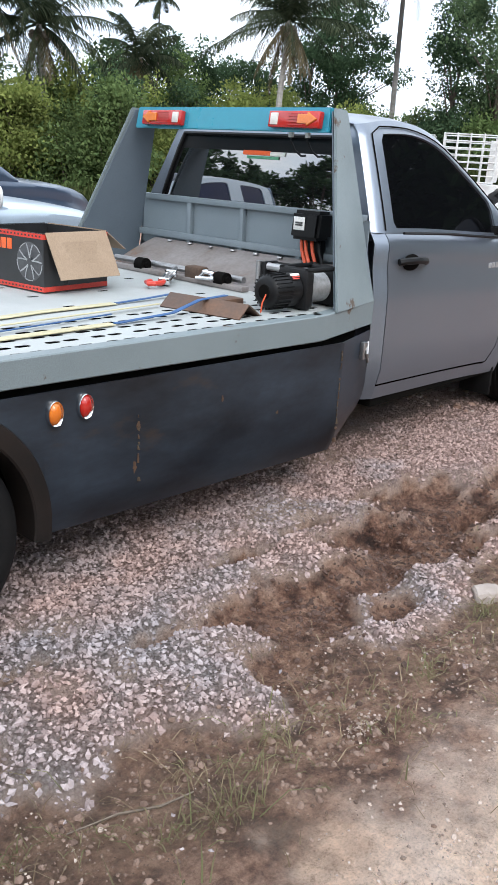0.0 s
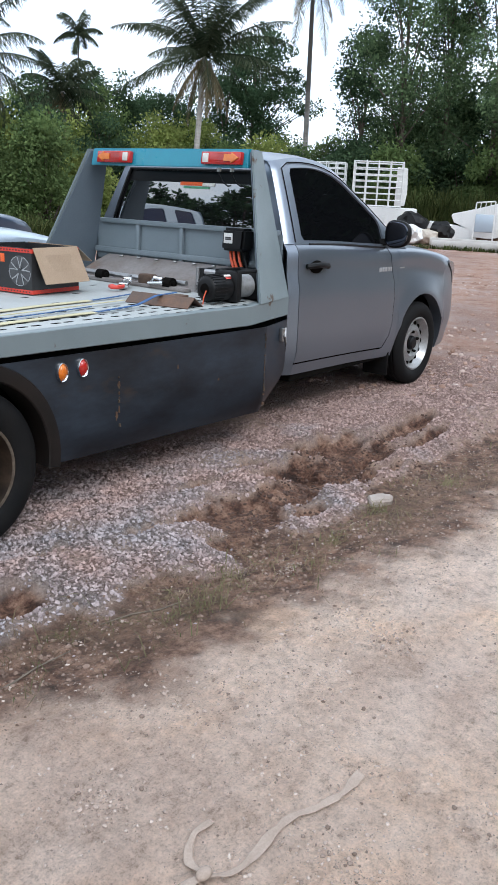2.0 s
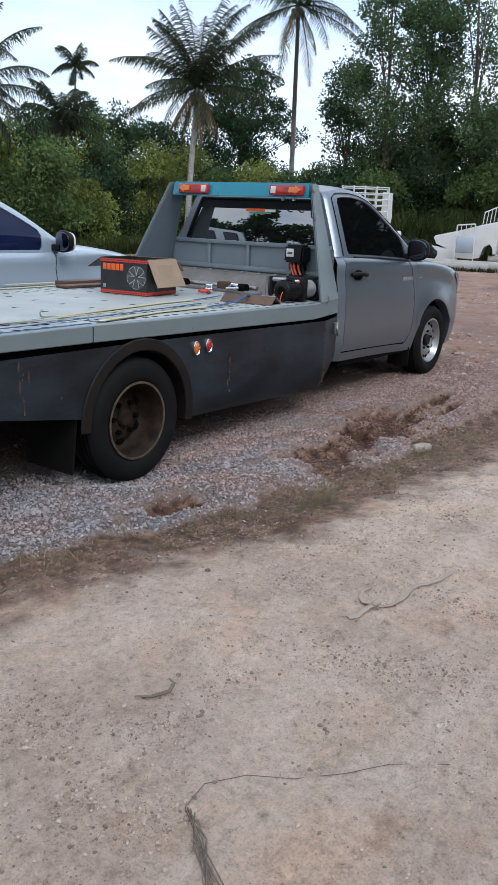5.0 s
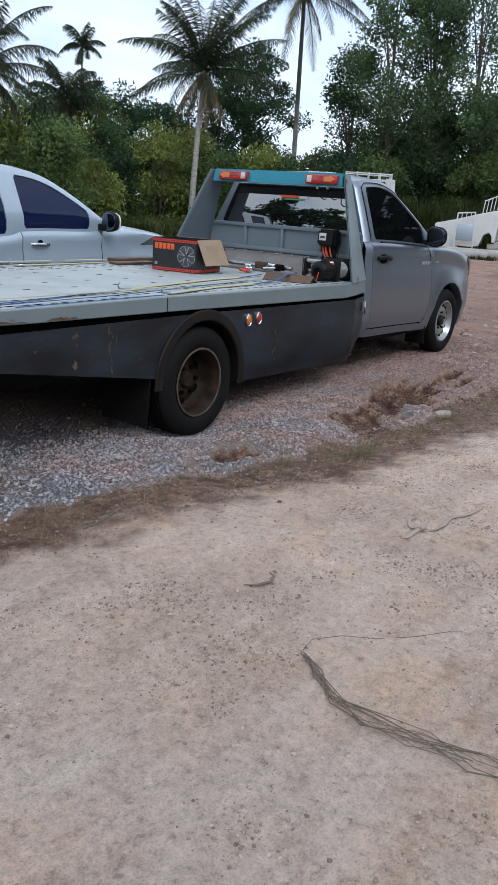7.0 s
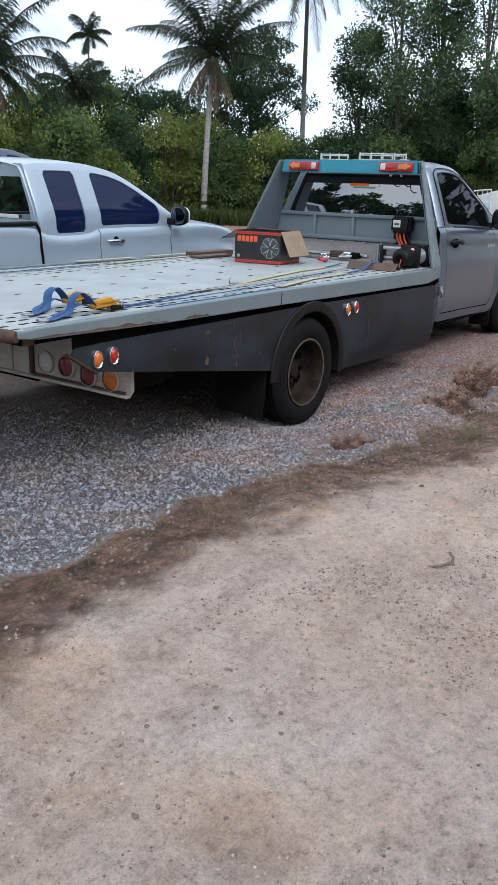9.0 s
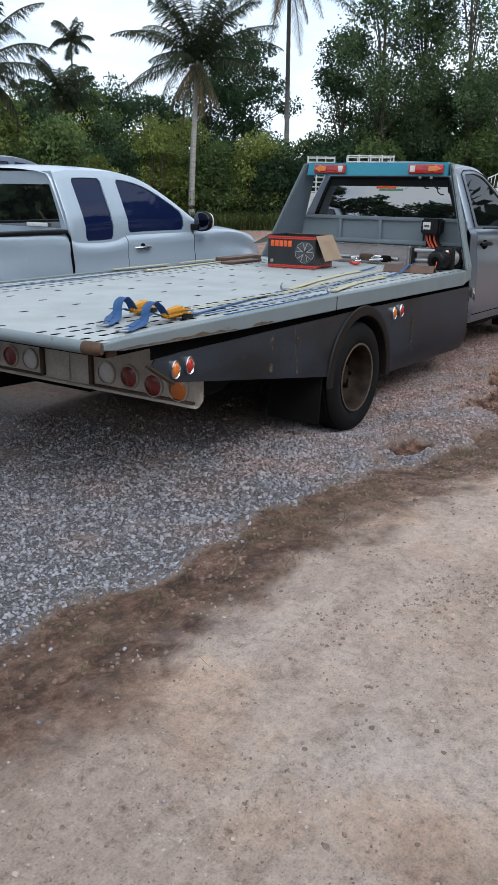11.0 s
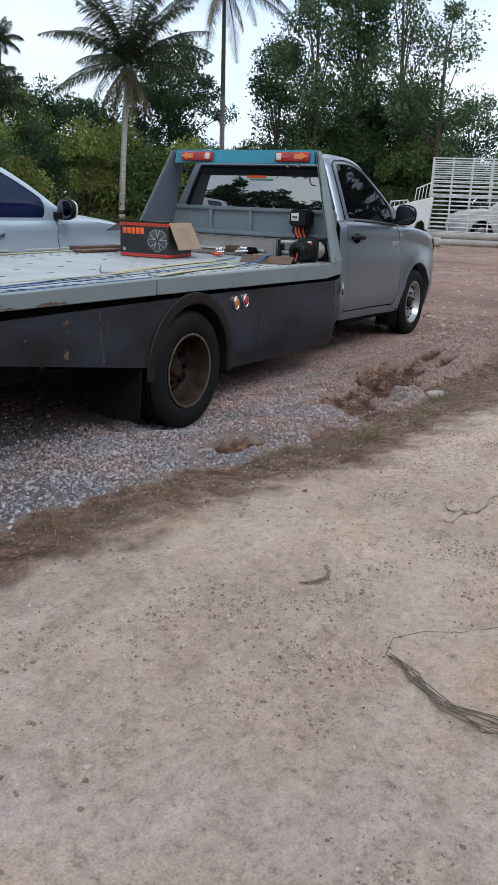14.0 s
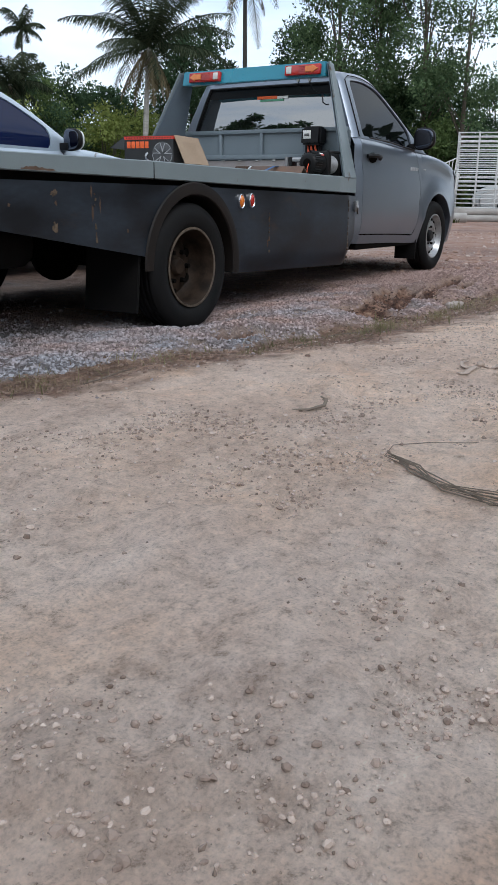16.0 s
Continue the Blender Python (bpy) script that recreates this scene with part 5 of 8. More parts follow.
def slot_deck():
    """The deck plate: cells with a slot stamped through each, and plain plate between the slotted bands."""
    V, F = [], []
    x0, x1, y0, y1 = -2.26, 2.30, -0.985, 0.985
    nx, ny = 51, 23
    dx, dy = (x1 - x0) / nx, (y1 - y0) / ny
    r = random.Random(4)
    for i in range(nx):
        for j in range(ny):
            cx, cy = x0 + (i + 0.5) * dx, y0 + (j + 0.5) * dy
            band = min(j, ny - 1 - j)
            slot = band < 5 or (i % 4 == 0 and j % 3 == 1)
            o = [(cx - dx / 2, cy - dy / 2), (cx + dx / 2, cy - dy / 2), (cx + dx / 2, cy + dy / 2), (cx - dx / 2, cy + dy / 2)]
            b = len(V)
            if not slot:
                V += [(*p, DECK) for p in o]
                F.append((b, b + 1, b + 2, b + 3))
                continue
            sh = (0.010 if i % 2 else -0.010)
            a, c = 0.027, 0.0140
            hole = [(cx + sh + px * a, cy + py * c) for px, py in ((-0.7, -1), (0.7, -1), (1, -0.4), (1, 0.4), (0.7, 1), (-0.7, 1), (-1, 0.4), (-1, -0.4))]
            V += [(*p, DECK) for p in o] + [(*p, DECK) for p in hole] + [(*p, DECK - 0.0012) for p in hole]
            for q in ((0, 1, 5, 4), (1, 6, 5), (1, 2, 7, 6), (2, 8, 7), (2, 3, 9, 8), (3, 10, 9), (3, 0, 11, 10), (0, 4, 11)):
                F.append(tuple(b + k for k in q))
            for k in range(8):
                F.append((b + 4 + k, b + 4 + (k + 1) % 8, b + 12 + (k + 1) % 8, b + 12 + k))
    V = [(x, max(-0.985 + max(0, x - 1.8) * 0.25, min(0.985 - max(0, x - 1.8) * 0.25, y)), z) for x, y, z in V]
    me = bpy.data.meshes.new("deck_plate")
    me.from_pydata(V, [], F)
    me.update()
    me.materials.append(M["deck"])
    ob = new("deck_plate", me)
    ob.parent = TRUCK
    ob["label"] = "pale grey slotted steel deck plate"
    # near-black sheets under the slots, in place of the dark void below
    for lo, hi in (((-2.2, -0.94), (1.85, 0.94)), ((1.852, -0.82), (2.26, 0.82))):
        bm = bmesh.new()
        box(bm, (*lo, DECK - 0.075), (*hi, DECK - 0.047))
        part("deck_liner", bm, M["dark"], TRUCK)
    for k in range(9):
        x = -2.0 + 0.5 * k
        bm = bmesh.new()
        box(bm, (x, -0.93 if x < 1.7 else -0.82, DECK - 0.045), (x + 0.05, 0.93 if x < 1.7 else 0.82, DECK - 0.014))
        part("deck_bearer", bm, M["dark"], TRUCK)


def bed():
    b = TRUCK
    slot_deck()
    for side in (-1, 1):
        # edge beam: shallow at the tail, bent inwards at the front
        bm = bmesh.new()
        st = [(-2.262, WID - 0.012, 0.815, 0.842), (-2.16, WID, 0.803, 0.850), (-1.35, WID, 0.781, 0.853), (-0.30, WID, 0.770, 0.857), (0.20, WID, 0.762, 0.851), (1.76, WID, 0.738, 0.846), (1.80, WID - 0.006, 0.737, 0.846), (2.325, 0.872, 0.735, 0.850)]
        rows = []
        for x, y, z0, z1 in st:
            rows.append([(x, side * p, z) for p, z in ((y - 0.055, z0), (y - 0.004, z0), (y, z0 + 0.004), (y, z1 - 0.004), (y - 0.004, z1), (y - 0.055, z1), (y - 0.055, z0))])
        grid_faces(bm, rows)
        bm.faces.new([bm.verts.new(p) for p in rows[0][:6]])
        part("edge_beam", clean(bm), M["beam"], b, "grey painted edge beam with rust spots", smooth=30)
        # butt joint in the beam
        bm = bmesh.new()
        box(bm, (JOINT - 0.002, side * WID - 0.0025, 0.766), (JOINT + 0.002, side * WID + 0.0025, 0.850))
        part("beam_joint", bm, M["dark"], b)
        # near-black strip in place of the shade in the gap between beam and skirt
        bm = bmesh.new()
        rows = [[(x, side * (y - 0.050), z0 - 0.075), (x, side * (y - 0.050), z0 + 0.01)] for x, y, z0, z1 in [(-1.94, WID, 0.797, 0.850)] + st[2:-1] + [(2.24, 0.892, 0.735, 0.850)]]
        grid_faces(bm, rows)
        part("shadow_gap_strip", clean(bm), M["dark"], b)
        # skirt panels: front with its chamfered nose, rear tapering up to the tail
        def skirt_plate(pts_fn, name, xs, thick=0.006):
            bm = bmesh.new()
            rows = [pts_fn(x) for x in xs]
            grid_faces(bm, rows)
            clean(bm)
            bmesh.ops.solidify(bm, geom=list(bm.faces), thickness=thick)
            return part(name, bm, M["skirt"], b, "dark bare steel skirt with rust-stained welds", smooth=30)
        def y_of(x):
            return WID + 0.002 if x <= 1.93 else WID + 0.002 - (x - 1.93) * 0.33
        def top_of(x):
            return 0.741 - 0.0125 * x if x > 0 else 0.741 - 0.001 * x
        def arch_z(x, r=0.415):
            return 0.325 + math.sqrt(max(r * r - (x - 0.01) ** 2, 0)) if abs(x - 0.01) < r else 0.0
        def front(x):
            lo = 0.262 - 0.020 * (x - 0.5) if x < 1.93 else 0.234 + (x - 1.93) * 0.30
            lo = max(lo, arch_z(x))
            t = top_of(x)
            if lo > 0.30 and x < 1.0:
                lo = min(lo, t - 0.004)
                return [(x, side * y_of(x), lo + (t - lo) * f) for f in (0, 0.25, 0.5, 0.75, 1)]
            fold = 0.03
            return [(x, side * (y_of(x) - 0.035), lo - 0.012), (x, side * (y_of(x) - 0.010), lo + 0.075 - fold), (x, side * y_of(x), lo + 0.11), (x, side * y_of(x), (lo + top_of(x)) / 2 + 0.03), (x, side * y_of(x), top_of(x))]
        skirt_plate(front, "front_skirt", [0.012 + 0.413 * math.sin(a) for a in np.linspace(0.0, 1.5, 14)] + [0.432, 0.52, 0.75, 1.0, 1.3, 1.6, 1.9, 1.93, 1.95, 2.05, 2.15, 2.24, 2.30])
        def rear(x):
            lo = 0.392 - (x + 0.43) * 0.158 if x < -0.40 else arch_z(x)
            lo = min(max(lo, arch_z(x)), top_of(x) - 0.004)
            return [(x, side * (WID + 0.002), lo), (x, side * (WID + 0.002), (lo + top_of(x)) / 2), (x, side * (WID + 0.002), max(top_of(x), lo + 0.002))]
        skirt_plate(rear, "rear_skirt", [-1.83, -1.6, -1.2, -0.8, -0.6, -0.43, -0.405] + [0.008 - 0.413 * math.sin(a) for a in np.linspace(1.5, 0.0, 14)])
        # the raked tail end of the skirt, folded round
        bm = bmesh.new()
        hexa(bm, [(-1.99, side * (WID + 0.002), 0.712), (-1.83, side * (WID + 0.002), 0.612), (-1.83, side * (WID - 0.006), 0.612), (-1.99, side * (WID - 0.006), 0.712),
                  (-1.97, side * (WID + 0.002), 0.738), (-1.83, side * (WID + 0.002), 0.741), (-1.83, side * (WID - 0.006), 0.741), (-1.97, side * (WID - 0.006), 0.738)])
        part("skirt_tail", bm, M["skirt"], b)
        bm = bmesh.new()
        hexa(bm, [(-2.000, side * (WID + 0.003), 0.704), (-1.838, side * (WID + 0.003), 0.603), (-1.838, side * (WID - 0.03), 0.603), (-2.000, side * (WID - 0.03), 0.704),
                  (-1.996, side * (WID + 0.003), 0.714), (-1.832, side * (WID + 0.003), 0.613), (-1.832, side * (WID - 0.03), 0.613), (-1.996, side * (WID - 0.03), 0.714)], 0.002)
        part("tail_flange", bm, M["rust"], b, "rusty folded steel flange")
        # round wheel-arch flare
        bm = bmesh.new()
        rows = []
        for a in np.linspace(-0.17, math.pi + 0.02, 36):
            c, s = math.cos(a), math.sin(a)
            rows.append([(0.01 + r * c, side * y, 0.325 + r * s) for r, y in ((0.372, WID - 0.13), (0.372, WID + 0.010), (0.378, WID + 0.016), (0.408, WID + 0.018), (0.433, WID + 0.014), (0.438, WID + 0.004))])
        grid_faces(bm, rows)
        part("wheel_arch_flare", clean(bm), M["flare"], b, "dark brown rolled wheel-arch flare", smooth=40)
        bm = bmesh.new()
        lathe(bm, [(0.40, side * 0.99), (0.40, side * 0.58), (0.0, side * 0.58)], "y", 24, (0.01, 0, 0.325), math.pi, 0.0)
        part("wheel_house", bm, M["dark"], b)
        # weld seams with rust
        for x, z0, z1 in ((0.80, 0.36, 0.60), (-0.78, 0.47, 0.70), (1.925, 0.27, 0.70)):
            r = random.Random(int(x * 100))
            z = z0
            while z < z1:
                h = r.uniform(0.008, 0.034)
                if r.random() < 0.72:
                    bm = bmesh.new()
                    e, wd = r.uniform(-0.004, 0.004), r.uniform(0.004, 0.009)
                    tube(bm, [(x + e, side * (WID + 0.0025), z), (x + e + r.uniform(-0.003, 0.003), side * (WID + 0.003), min(z1, z + h))], [wd, wd * r.uniform(0.4, 1.0)], 6, squash=0.4)
                    part("weld_bead", bm, M["rustbright" if r.random() < 0.6 else "rust"], b)
                z += h + r.uniform(0.002, 0.016)
        # rust blooms and scraped paint round the welds
        for x, z, a, h in ((-1.04, 0.692, 0.022, 0.017), (-1.03, 0.650, 0.008, 0.012), (-1.04, 0.544, 0.020, 0.026), (-0.802, 0.700, 0.007, 0.026), (-0.797, 0.610, 0.006, 0.045), (-0.775, 0.500, 0.006, 0.030), (-0.745, 0.640, 0.005, 0.035), (-0.10, 0.716, 0.012, 0.010), (-0.17, 0.672, 0.020, 0.010),
                           (0.80, 0.560, 0.009, 0.017), (0.785, 0.415, 0.008, 0.024), (-1.30, 0.640, 0.010, 0.007), (-0.55, 0.520, 0.007, 0.010), (1.20, 0.590, 0.007, 0.012), (1.52, 0.480, 0.009, 0.007)):
            r = random.Random(int(1000 * z + 77 * x))
            bm = bmesh.new()
            ring = [(x + a * k * math.cos(q), side * (WID + 0.0032), z + h * k * math.sin(q)) for q, k in ((0.4 * i, r.uniform(0.55, 1.15)) for i in range(16))]
            cap = [bm.verts.new(p) for p in ring]
            low = [bm.verts.new((p[0], side * (WID - 0.001), p[2])) for p in ring]
            bm.faces.new(cap)
            for i in range(16):
                bm.faces.new((cap[i - 1], cap[i], low[i], low[i - 1]))
            part("rust_bloom", bm, M["rustbright" if a > 0.01 else "rust"], b)
        # marker lamps: oval lenses in chrome bezels, an amber and a red
        for x, z, m, lb in ((0.462, 0.667, "orange", "amber marker lamp in a chrome bezel"), (0.575, 0.672, "red", "red marker lamp in a chrome bezel"), (-1.845, 0.675, "orange", "amber marker lamp in a chrome bezel"), (-1.745, 0.678, "red", "red marker lamp in a chrome bezel")):
            lamp = new("marker_lamp")
            lamp.parent = b
            lamp["label"] = lb
            lamp.matrix_basis = pose(x, side * (WID + 0.006), z) @ Matrix.Diagonal((0.64, 1, 0.95, 1))
            bm = bmesh.new()
            lathe(bm, [(0.038, -side * 0.004), (0.046, -side * 0.004), (0.046, side * 0.008), (0.042, side * 0.014), (0.037, side * 0.010)], "y", 24)
            part("bezel", bm, M["chrome"], lamp, "chrome bezel")
            bm = bmesh.new()
            lathe(bm, [(0.0, side * 0.022), (0.020, side * 0.020), (0.034, side * 0.012), (0.037, side * 0.006)], "y", 24)
            part("lens", bm, M[m], lamp)
        # latch on the skirt nose
        bm = bmesh.new()
        box(bm, (2.16, side * 0.945 - 0.012, 0.60), (2.19, side * 0.945 + 0.012, 0.68), 0.004)
        tube(bm, [(2.20, side * 0.955, 0.585), (2.175, side * 0.965, 0.63), (2.20, side * 0.95, 0.675), (2.225, side * 0.93, 0.63), (2.20, side * 0.955, 0.585)], 0.007, 6)
        part("latch", bm, M["steel"], b, "bright steel latch")
        # rear mud flap and wheels
        bm = bmesh.new()
        hexa(bm, [(-0.47, side * 0.62, 0.10), (-0.47, side * 0.985, 0.10), (-0.455, side * 0.985, 0.10), (-0.455, side * 0.62, 0.10), (-0.43, side * 0.62, 0.50), (-0.43, side * 0.985, 0.50), (-0.415, side * 0.985, 0.50), (-0.415, side * 0.62, 0.50)], 0.004)
        part("mud_flap", bm, M["mudflap"], b, "black rubber mud flap")
        wheel(b, (0.0, side * 0.905, 0.311), 0.346, 0.20, 0.212, "deep", side)
    # chassis
    bm = bmesh.new()
    for y in (-0.42, 0.42):
        box(bm, (-1.46, y - 0.035, 0.56), (2.5, y + 0.035, 0.70), 0.008)
        box(bm, (2.4, y - 0.035, 0.40), (4.6, y + 0.035, 0.52), 0.008)
    for x in (-1.4, -1.0, 0.6, 1.5, 2.2):
        box(bm, (x - 0.04, -0.42, 0.58), (x + 0.04, 0.42, 0.68), 0.006)
    part("chassis_frame", bm, M["dark"], b)
    bm = bmesh.new()
    tube(bm, [(0, -0.85, 0.325), (0, 0.85, 0.325)], 0.045, 12)
    bmesh.ops.create_uvsphere(bm, u_segments=16, v_segments=10, radius=0.15, matrix=Matrix.Translation((0, 0.05, 0.325)))
    tube(bm, [(0.1, 0.05, 0.34), (2.4, 0.05, 0.45)], 0.035, 10)
    part("rear_axle", bm, M["dark"], b)
    bm = bmesh.new()
    tube(bm, [(4.085, -0.75, 0.366), (4.085, 0.75, 0.366)], 0.04, 10)
    box(bm, (3.7, -0.4, 0.28), (4.5, 0.4, 0.5), 0.05)
    part("front_axle", bm, M["dark"], b)
    # unseen block added as a dark mass under the deck
    bm = bmesh.new()
    box(bm, (-1.30, 0.05, 0.30), (-0.58, 0.60, 0.60), 0.03)
    part("under_deck_tank", bm, M["dark"], b)
    # unseen tyre added so that the space under the tail stays dark
    bm = bmesh.new()
    lathe(bm, [(0.10, 0.0), (0.20, 0.02), (0.30, 0.0), (0.335, 0.04), (0.345, 0.10), (0.335, 0.16), (0.30, 0.20), (0.21, 0.19), (0.20, 0.10), (0.10, 0.09)], "z", 32, (-0.98, -0.30, 0.34))
    part("spare_tyre", bm, M["rubber"], b, "unseen tyre added to darken the space under the tail")
    # unseen sheet added to keep light out under the tail
    bm = bmesh.new()
    prism(bm, [(-1.80, 0.60), (-1.30, 0.20), (-0.45, 0.16), (-0.45, 0.60)], "y", 0.93, 0.94)
    part("inner_side_flap", bm, M["mudflap"], b, "black sheet added to block light from the far side under the tail")
    # tail lamp panel
    panel = new("tail_lamp_panel")
    panel.parent = b
    panel["label"] = "dull beige steel panel with round tail lamps"
    panel.matrix_basis = pose(-1.50, 0, 0.045)
    bm = bmesh.new()
    prism(bm, [(-0.905, 0.69), (-0.905, 0.400), (-0.885, 0.372), (0.885, 0.372), (0.905, 0.400), (0.905, 0.69)], "x", -0.012, 0.012, 0.003)
    part("plate", bm, M["lamppanel"], panel)
    bm = bmesh.new()
    box(bm, (-0.030, -0.88, 0.360), (0.012, 0.88, 0.377), 0.004)
    box(bm, (-0.022, -0.02, 0.38), (-0.012, 0.02, 0.62), 0.003)
    part("lip", bm, M["lamppanel"], panel)
    for y in (-0.185, 0.185):
        bm = bmesh.new()
        box(bm, (-0.034, y - 0.012, 0.385), (-0.012, y + 0.012, 0.66), 0.003)
        part("panel_frame", bm, M["rust"], panel, "rusty upright of the lamp recess")
    for y0, y1 in ((-0.87, -0.20), (0.20, 0.87)):
        bm = bmesh.new()
        box(bm, (-0.026, y0, 0.378), (-0.012, y1, 0.392), 0.003)
        part("panel_frame", bm, M["rust"], panel)
    for y, m in ((-0.77, "orange"), (-0.61, "darkred"), (-0.45, "darkred"), (-0.29, "clear"), (0.29, "clear"), (0.45, "darkred"), (0.61, "darkred"), (0.77, "orange")):
        bm = bmesh.new()
        lathe(bm, [(0.052, 0.0), (0.064, 0.0), (0.063, -0.012), (0.054, -0.014)], "x", 24)
        bm2 = bmesh.new()
        lathe(bm2, [(0.0, -0.020), (0.03, -0.018), (0.052, -0.008), (0.054, 0.0)], "x", 24)
        lamp = new("tail_lamp", mesh_of("tail_lamp", bm2, M[m], 40))
        lamp.parent = panel
        lamp.matrix_basis = pose(-0.013, y, 0.462 if abs(y) < 0.5 else 0.440)
        ring = new("bezel", mesh_of("bezel", bm, M["lamppanel"], 40))
        ring.parent = lamp
    # rolled tube along the tail, rusty at its ends
    bm = bmesh.new()
    tube(bm, [(-2.275, y, 0.823) for y in np.linspace(-0.90, 0.90, 9)], 0.026, 14)
    part("tail_edge", bm, M["beam"], b, "pale grey rolled tail tube", smooth=50)
    for side in (-1, 1):
        bm = bmesh.new()
        tube(bm, [(-2.275, side * 0.90, 0.823), (-2.272, side * 0.955, 0.823), (-2.262, side * 0.985, 0.823)], [0.028, 0.028, 0.024], 14)
        part("tail_corner", bm, M["rust"], b, "rusty end of the tail tube", smooth=50)
        for x0, x1, k0 in ((-2.20, -1.34, 3), (-1.22, -1.02, 7)):
            bm = bmesh.new()
            n_ = 24
            rows = []
            for k in range(n_ + 1):
                x = x0 + (x1 - x0) * k / n_
                zl, zh = np.interp(x, (-2.16, -1.35, -0.30, 0.20, 1.76), (0.803, 0.781, 0.770, 0.762, 0.738)), np.interp(x, (-2.16, -1.35, -0.30, 0.20, 1.76), (0.850, 0.853, 0.857, 0.851, 0.846))
                f = 0.10 + 0.62 * abs(noise.noise(Vector((x * 9, k0, 0)))) + 0.25 * abs(noise.noise(Vector((x * 34, k0, 4))))
                f *= math.sin(math.pi * min(1.0, max(0.02, k / n_))) ** 0.4
                rows.append([(x, side * (WID + 0.0006), zl + 0.006 + 0.004 * noise.noise(Vector((x * 20, 2, k0)))), (x, side * (WID + 0.0006), zl + 0.007 + (zh - zl - 0.012) * f)])
            grid_faces(bm, rows)
            part("rust_stain", clean(bm), M["stain"], b, "brown rust stain")
    bm = bmesh.new()
    box(bm, (-2.20, -0.95, 0.772), (-2.14, 0.95, 0.80), 0.004)
    part("tail_cross_bar", bm, M["rust"], b)


def headboard():
    b = TRUCK
    for side in (-1, 1):
        # raked side plate, leaning in from the bed's edge to the top bar
        bm = bmesh.new()
        t = 0.014
        def pl(x, y, z):
            return (x, side * y, z)
        hexa(bm, [pl(1.890, 0.988, 0.842), pl(2.325, 0.874, 0.842), pl(2.325, 0.874 - t, 0.842), pl(1.890, 0.988 - t, 0.842),
                  pl(2.140, 0.695, 1.668), pl(2.275, 0.660, 1.668), pl(2.275, 0.660 - t, 1.668), pl(2.140, 0.695 - t, 1.668)], 0.004)
        part("side_pillar", bm, M["beam"], b, "raked grey steel side pillar")
        # thin web inside the pillar towards the panel, its paint darkened for shade
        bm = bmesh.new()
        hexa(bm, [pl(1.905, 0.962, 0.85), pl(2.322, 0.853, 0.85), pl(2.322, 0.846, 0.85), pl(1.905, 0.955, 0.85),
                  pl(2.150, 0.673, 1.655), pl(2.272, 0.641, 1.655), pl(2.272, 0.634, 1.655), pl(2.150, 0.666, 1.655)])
        part("pillar_web", bm, M["web"], b, "blue-grey inner plate of the pillar, darkened for its shade")
    bm = bmesh.new()
    hexa(bm, [(2.145, -0.665, 1.565), (2.145, 0.665, 1.565), (2.275, 0.665, 1.575), (2.275, -0.665, 1.575), (2.160, -0.655, 1.672), (2.160, 0.655, 1.672), (2.275, 0.645, 1.672), (2.275, -0.645, 1.672)], 0.005)
    part("top_bar", bm, M["teal"], b, "teal painted top bar")
    # lower panel with framed fields
    bm = bmesh.new()
    box(bm, (2.328, -0.80, 0.95), (2.336, 0.80, 1.20))
    part("back_panel", bm, M["panel"], b, "blue-grey steel back panel")
    bm = bmesh.new()
    box(bm, (2.300, -0.775, 1.195), (2.345, 0.775, 1.225), 0.003)
    part("panel_rail", bm, M["panel"], b)
    for y in (0.387, -0.012, -0.41):
        bm = bmesh.new()
        box(bm, (2.300, y - 0.014, 0.96), (2.330, y + 0.014, 1.195), 0.003)
        part("panel_rib", bm, M["panel"], b)
    bm = bmesh.new()
    box(bm, (2.296, -0.80, 0.995), (2.312, 0.80, 1.030), 0.003)
    part("panel_rail", bm, M["panel"], b)
    # curved bare plate with bolt holes below the panel
    bm = bmesh.new()
    rows = []
    for y in (-0.80, -0.4, 0.0, 0.4, 0.66):
        rows.append([(2.30 - 0.32 * s, y, 0.985 - 0.10 * s - 0.04 * s * s) for s in (0, 0.15, 0.3, 0.5, 0.7, 0.85, 1.0)])
    grid_faces(bm, rows)
    clean(bm)
    bmesh.ops.solidify(bm, geom=list(bm.faces), thickness=0.006)
    part("curved_plate", bm, M["plate"], b, "worn bare steel plate with rust stains")
    for k in range(7):
        bm = bmesh.new()
        lathe(bm, [(0.0, 0.008), (0.014, 0.007), (0.016, 0.0)], "z", 12, (2.268, 0.50 - 0.165 * k, 0.981))
        part("bolt", bm, M["steel"], b)
    bm = bmesh.new()
    tube(bm, [(1.985, -0.35, 0.890), (1.985, 0.62, 0.890)], 0.016, 10)
    part("cross_tube", bm, M["steel"], b, "scuffed steel cross tube")
    bm = bmesh.new()
    box(bm, (1.90, -0.42, 0.848), (1.95, 0.66, 0.872), 0.004)
    part("cross_angle", bm, M["plate"], b)
    for y in (0.33, -0.26):
        bm = bmesh.new()
        tube(bm, [(1.93, y - 0.03, 0.885), (1.93, y + 0.03, 0.885)], 0.036, 16)
        tube(bm, [(1.93, y - 0.045, 0.885), (1.93, y + 0.045, 0.885)], 0.018, 10)
        part("guide_roller", bm, M["dark"], b)
    # tail and indicator lamps on the top bar
    for y0, inner in ((0.425, -1), (-0.475, 1)):
        bm = bmesh.new()
        box(bm, (-0.030, -0.150, -0.036), (0.004, 0.150, 0.036), 0.006)
        lamp = new("bar_lamp", mesh_of("bar_lamp", bm, M["red"], 30))
        lamp.parent = b
        lamp["label"] = "rectangular red, amber and clear lamp"
        lamp.matrix_basis = Matrix.Translation((2.148, y0, 1.616)) @ Matrix.Rotation(radians(8), 4, "Y")
        o = -inner
        bm = bmesh.new()
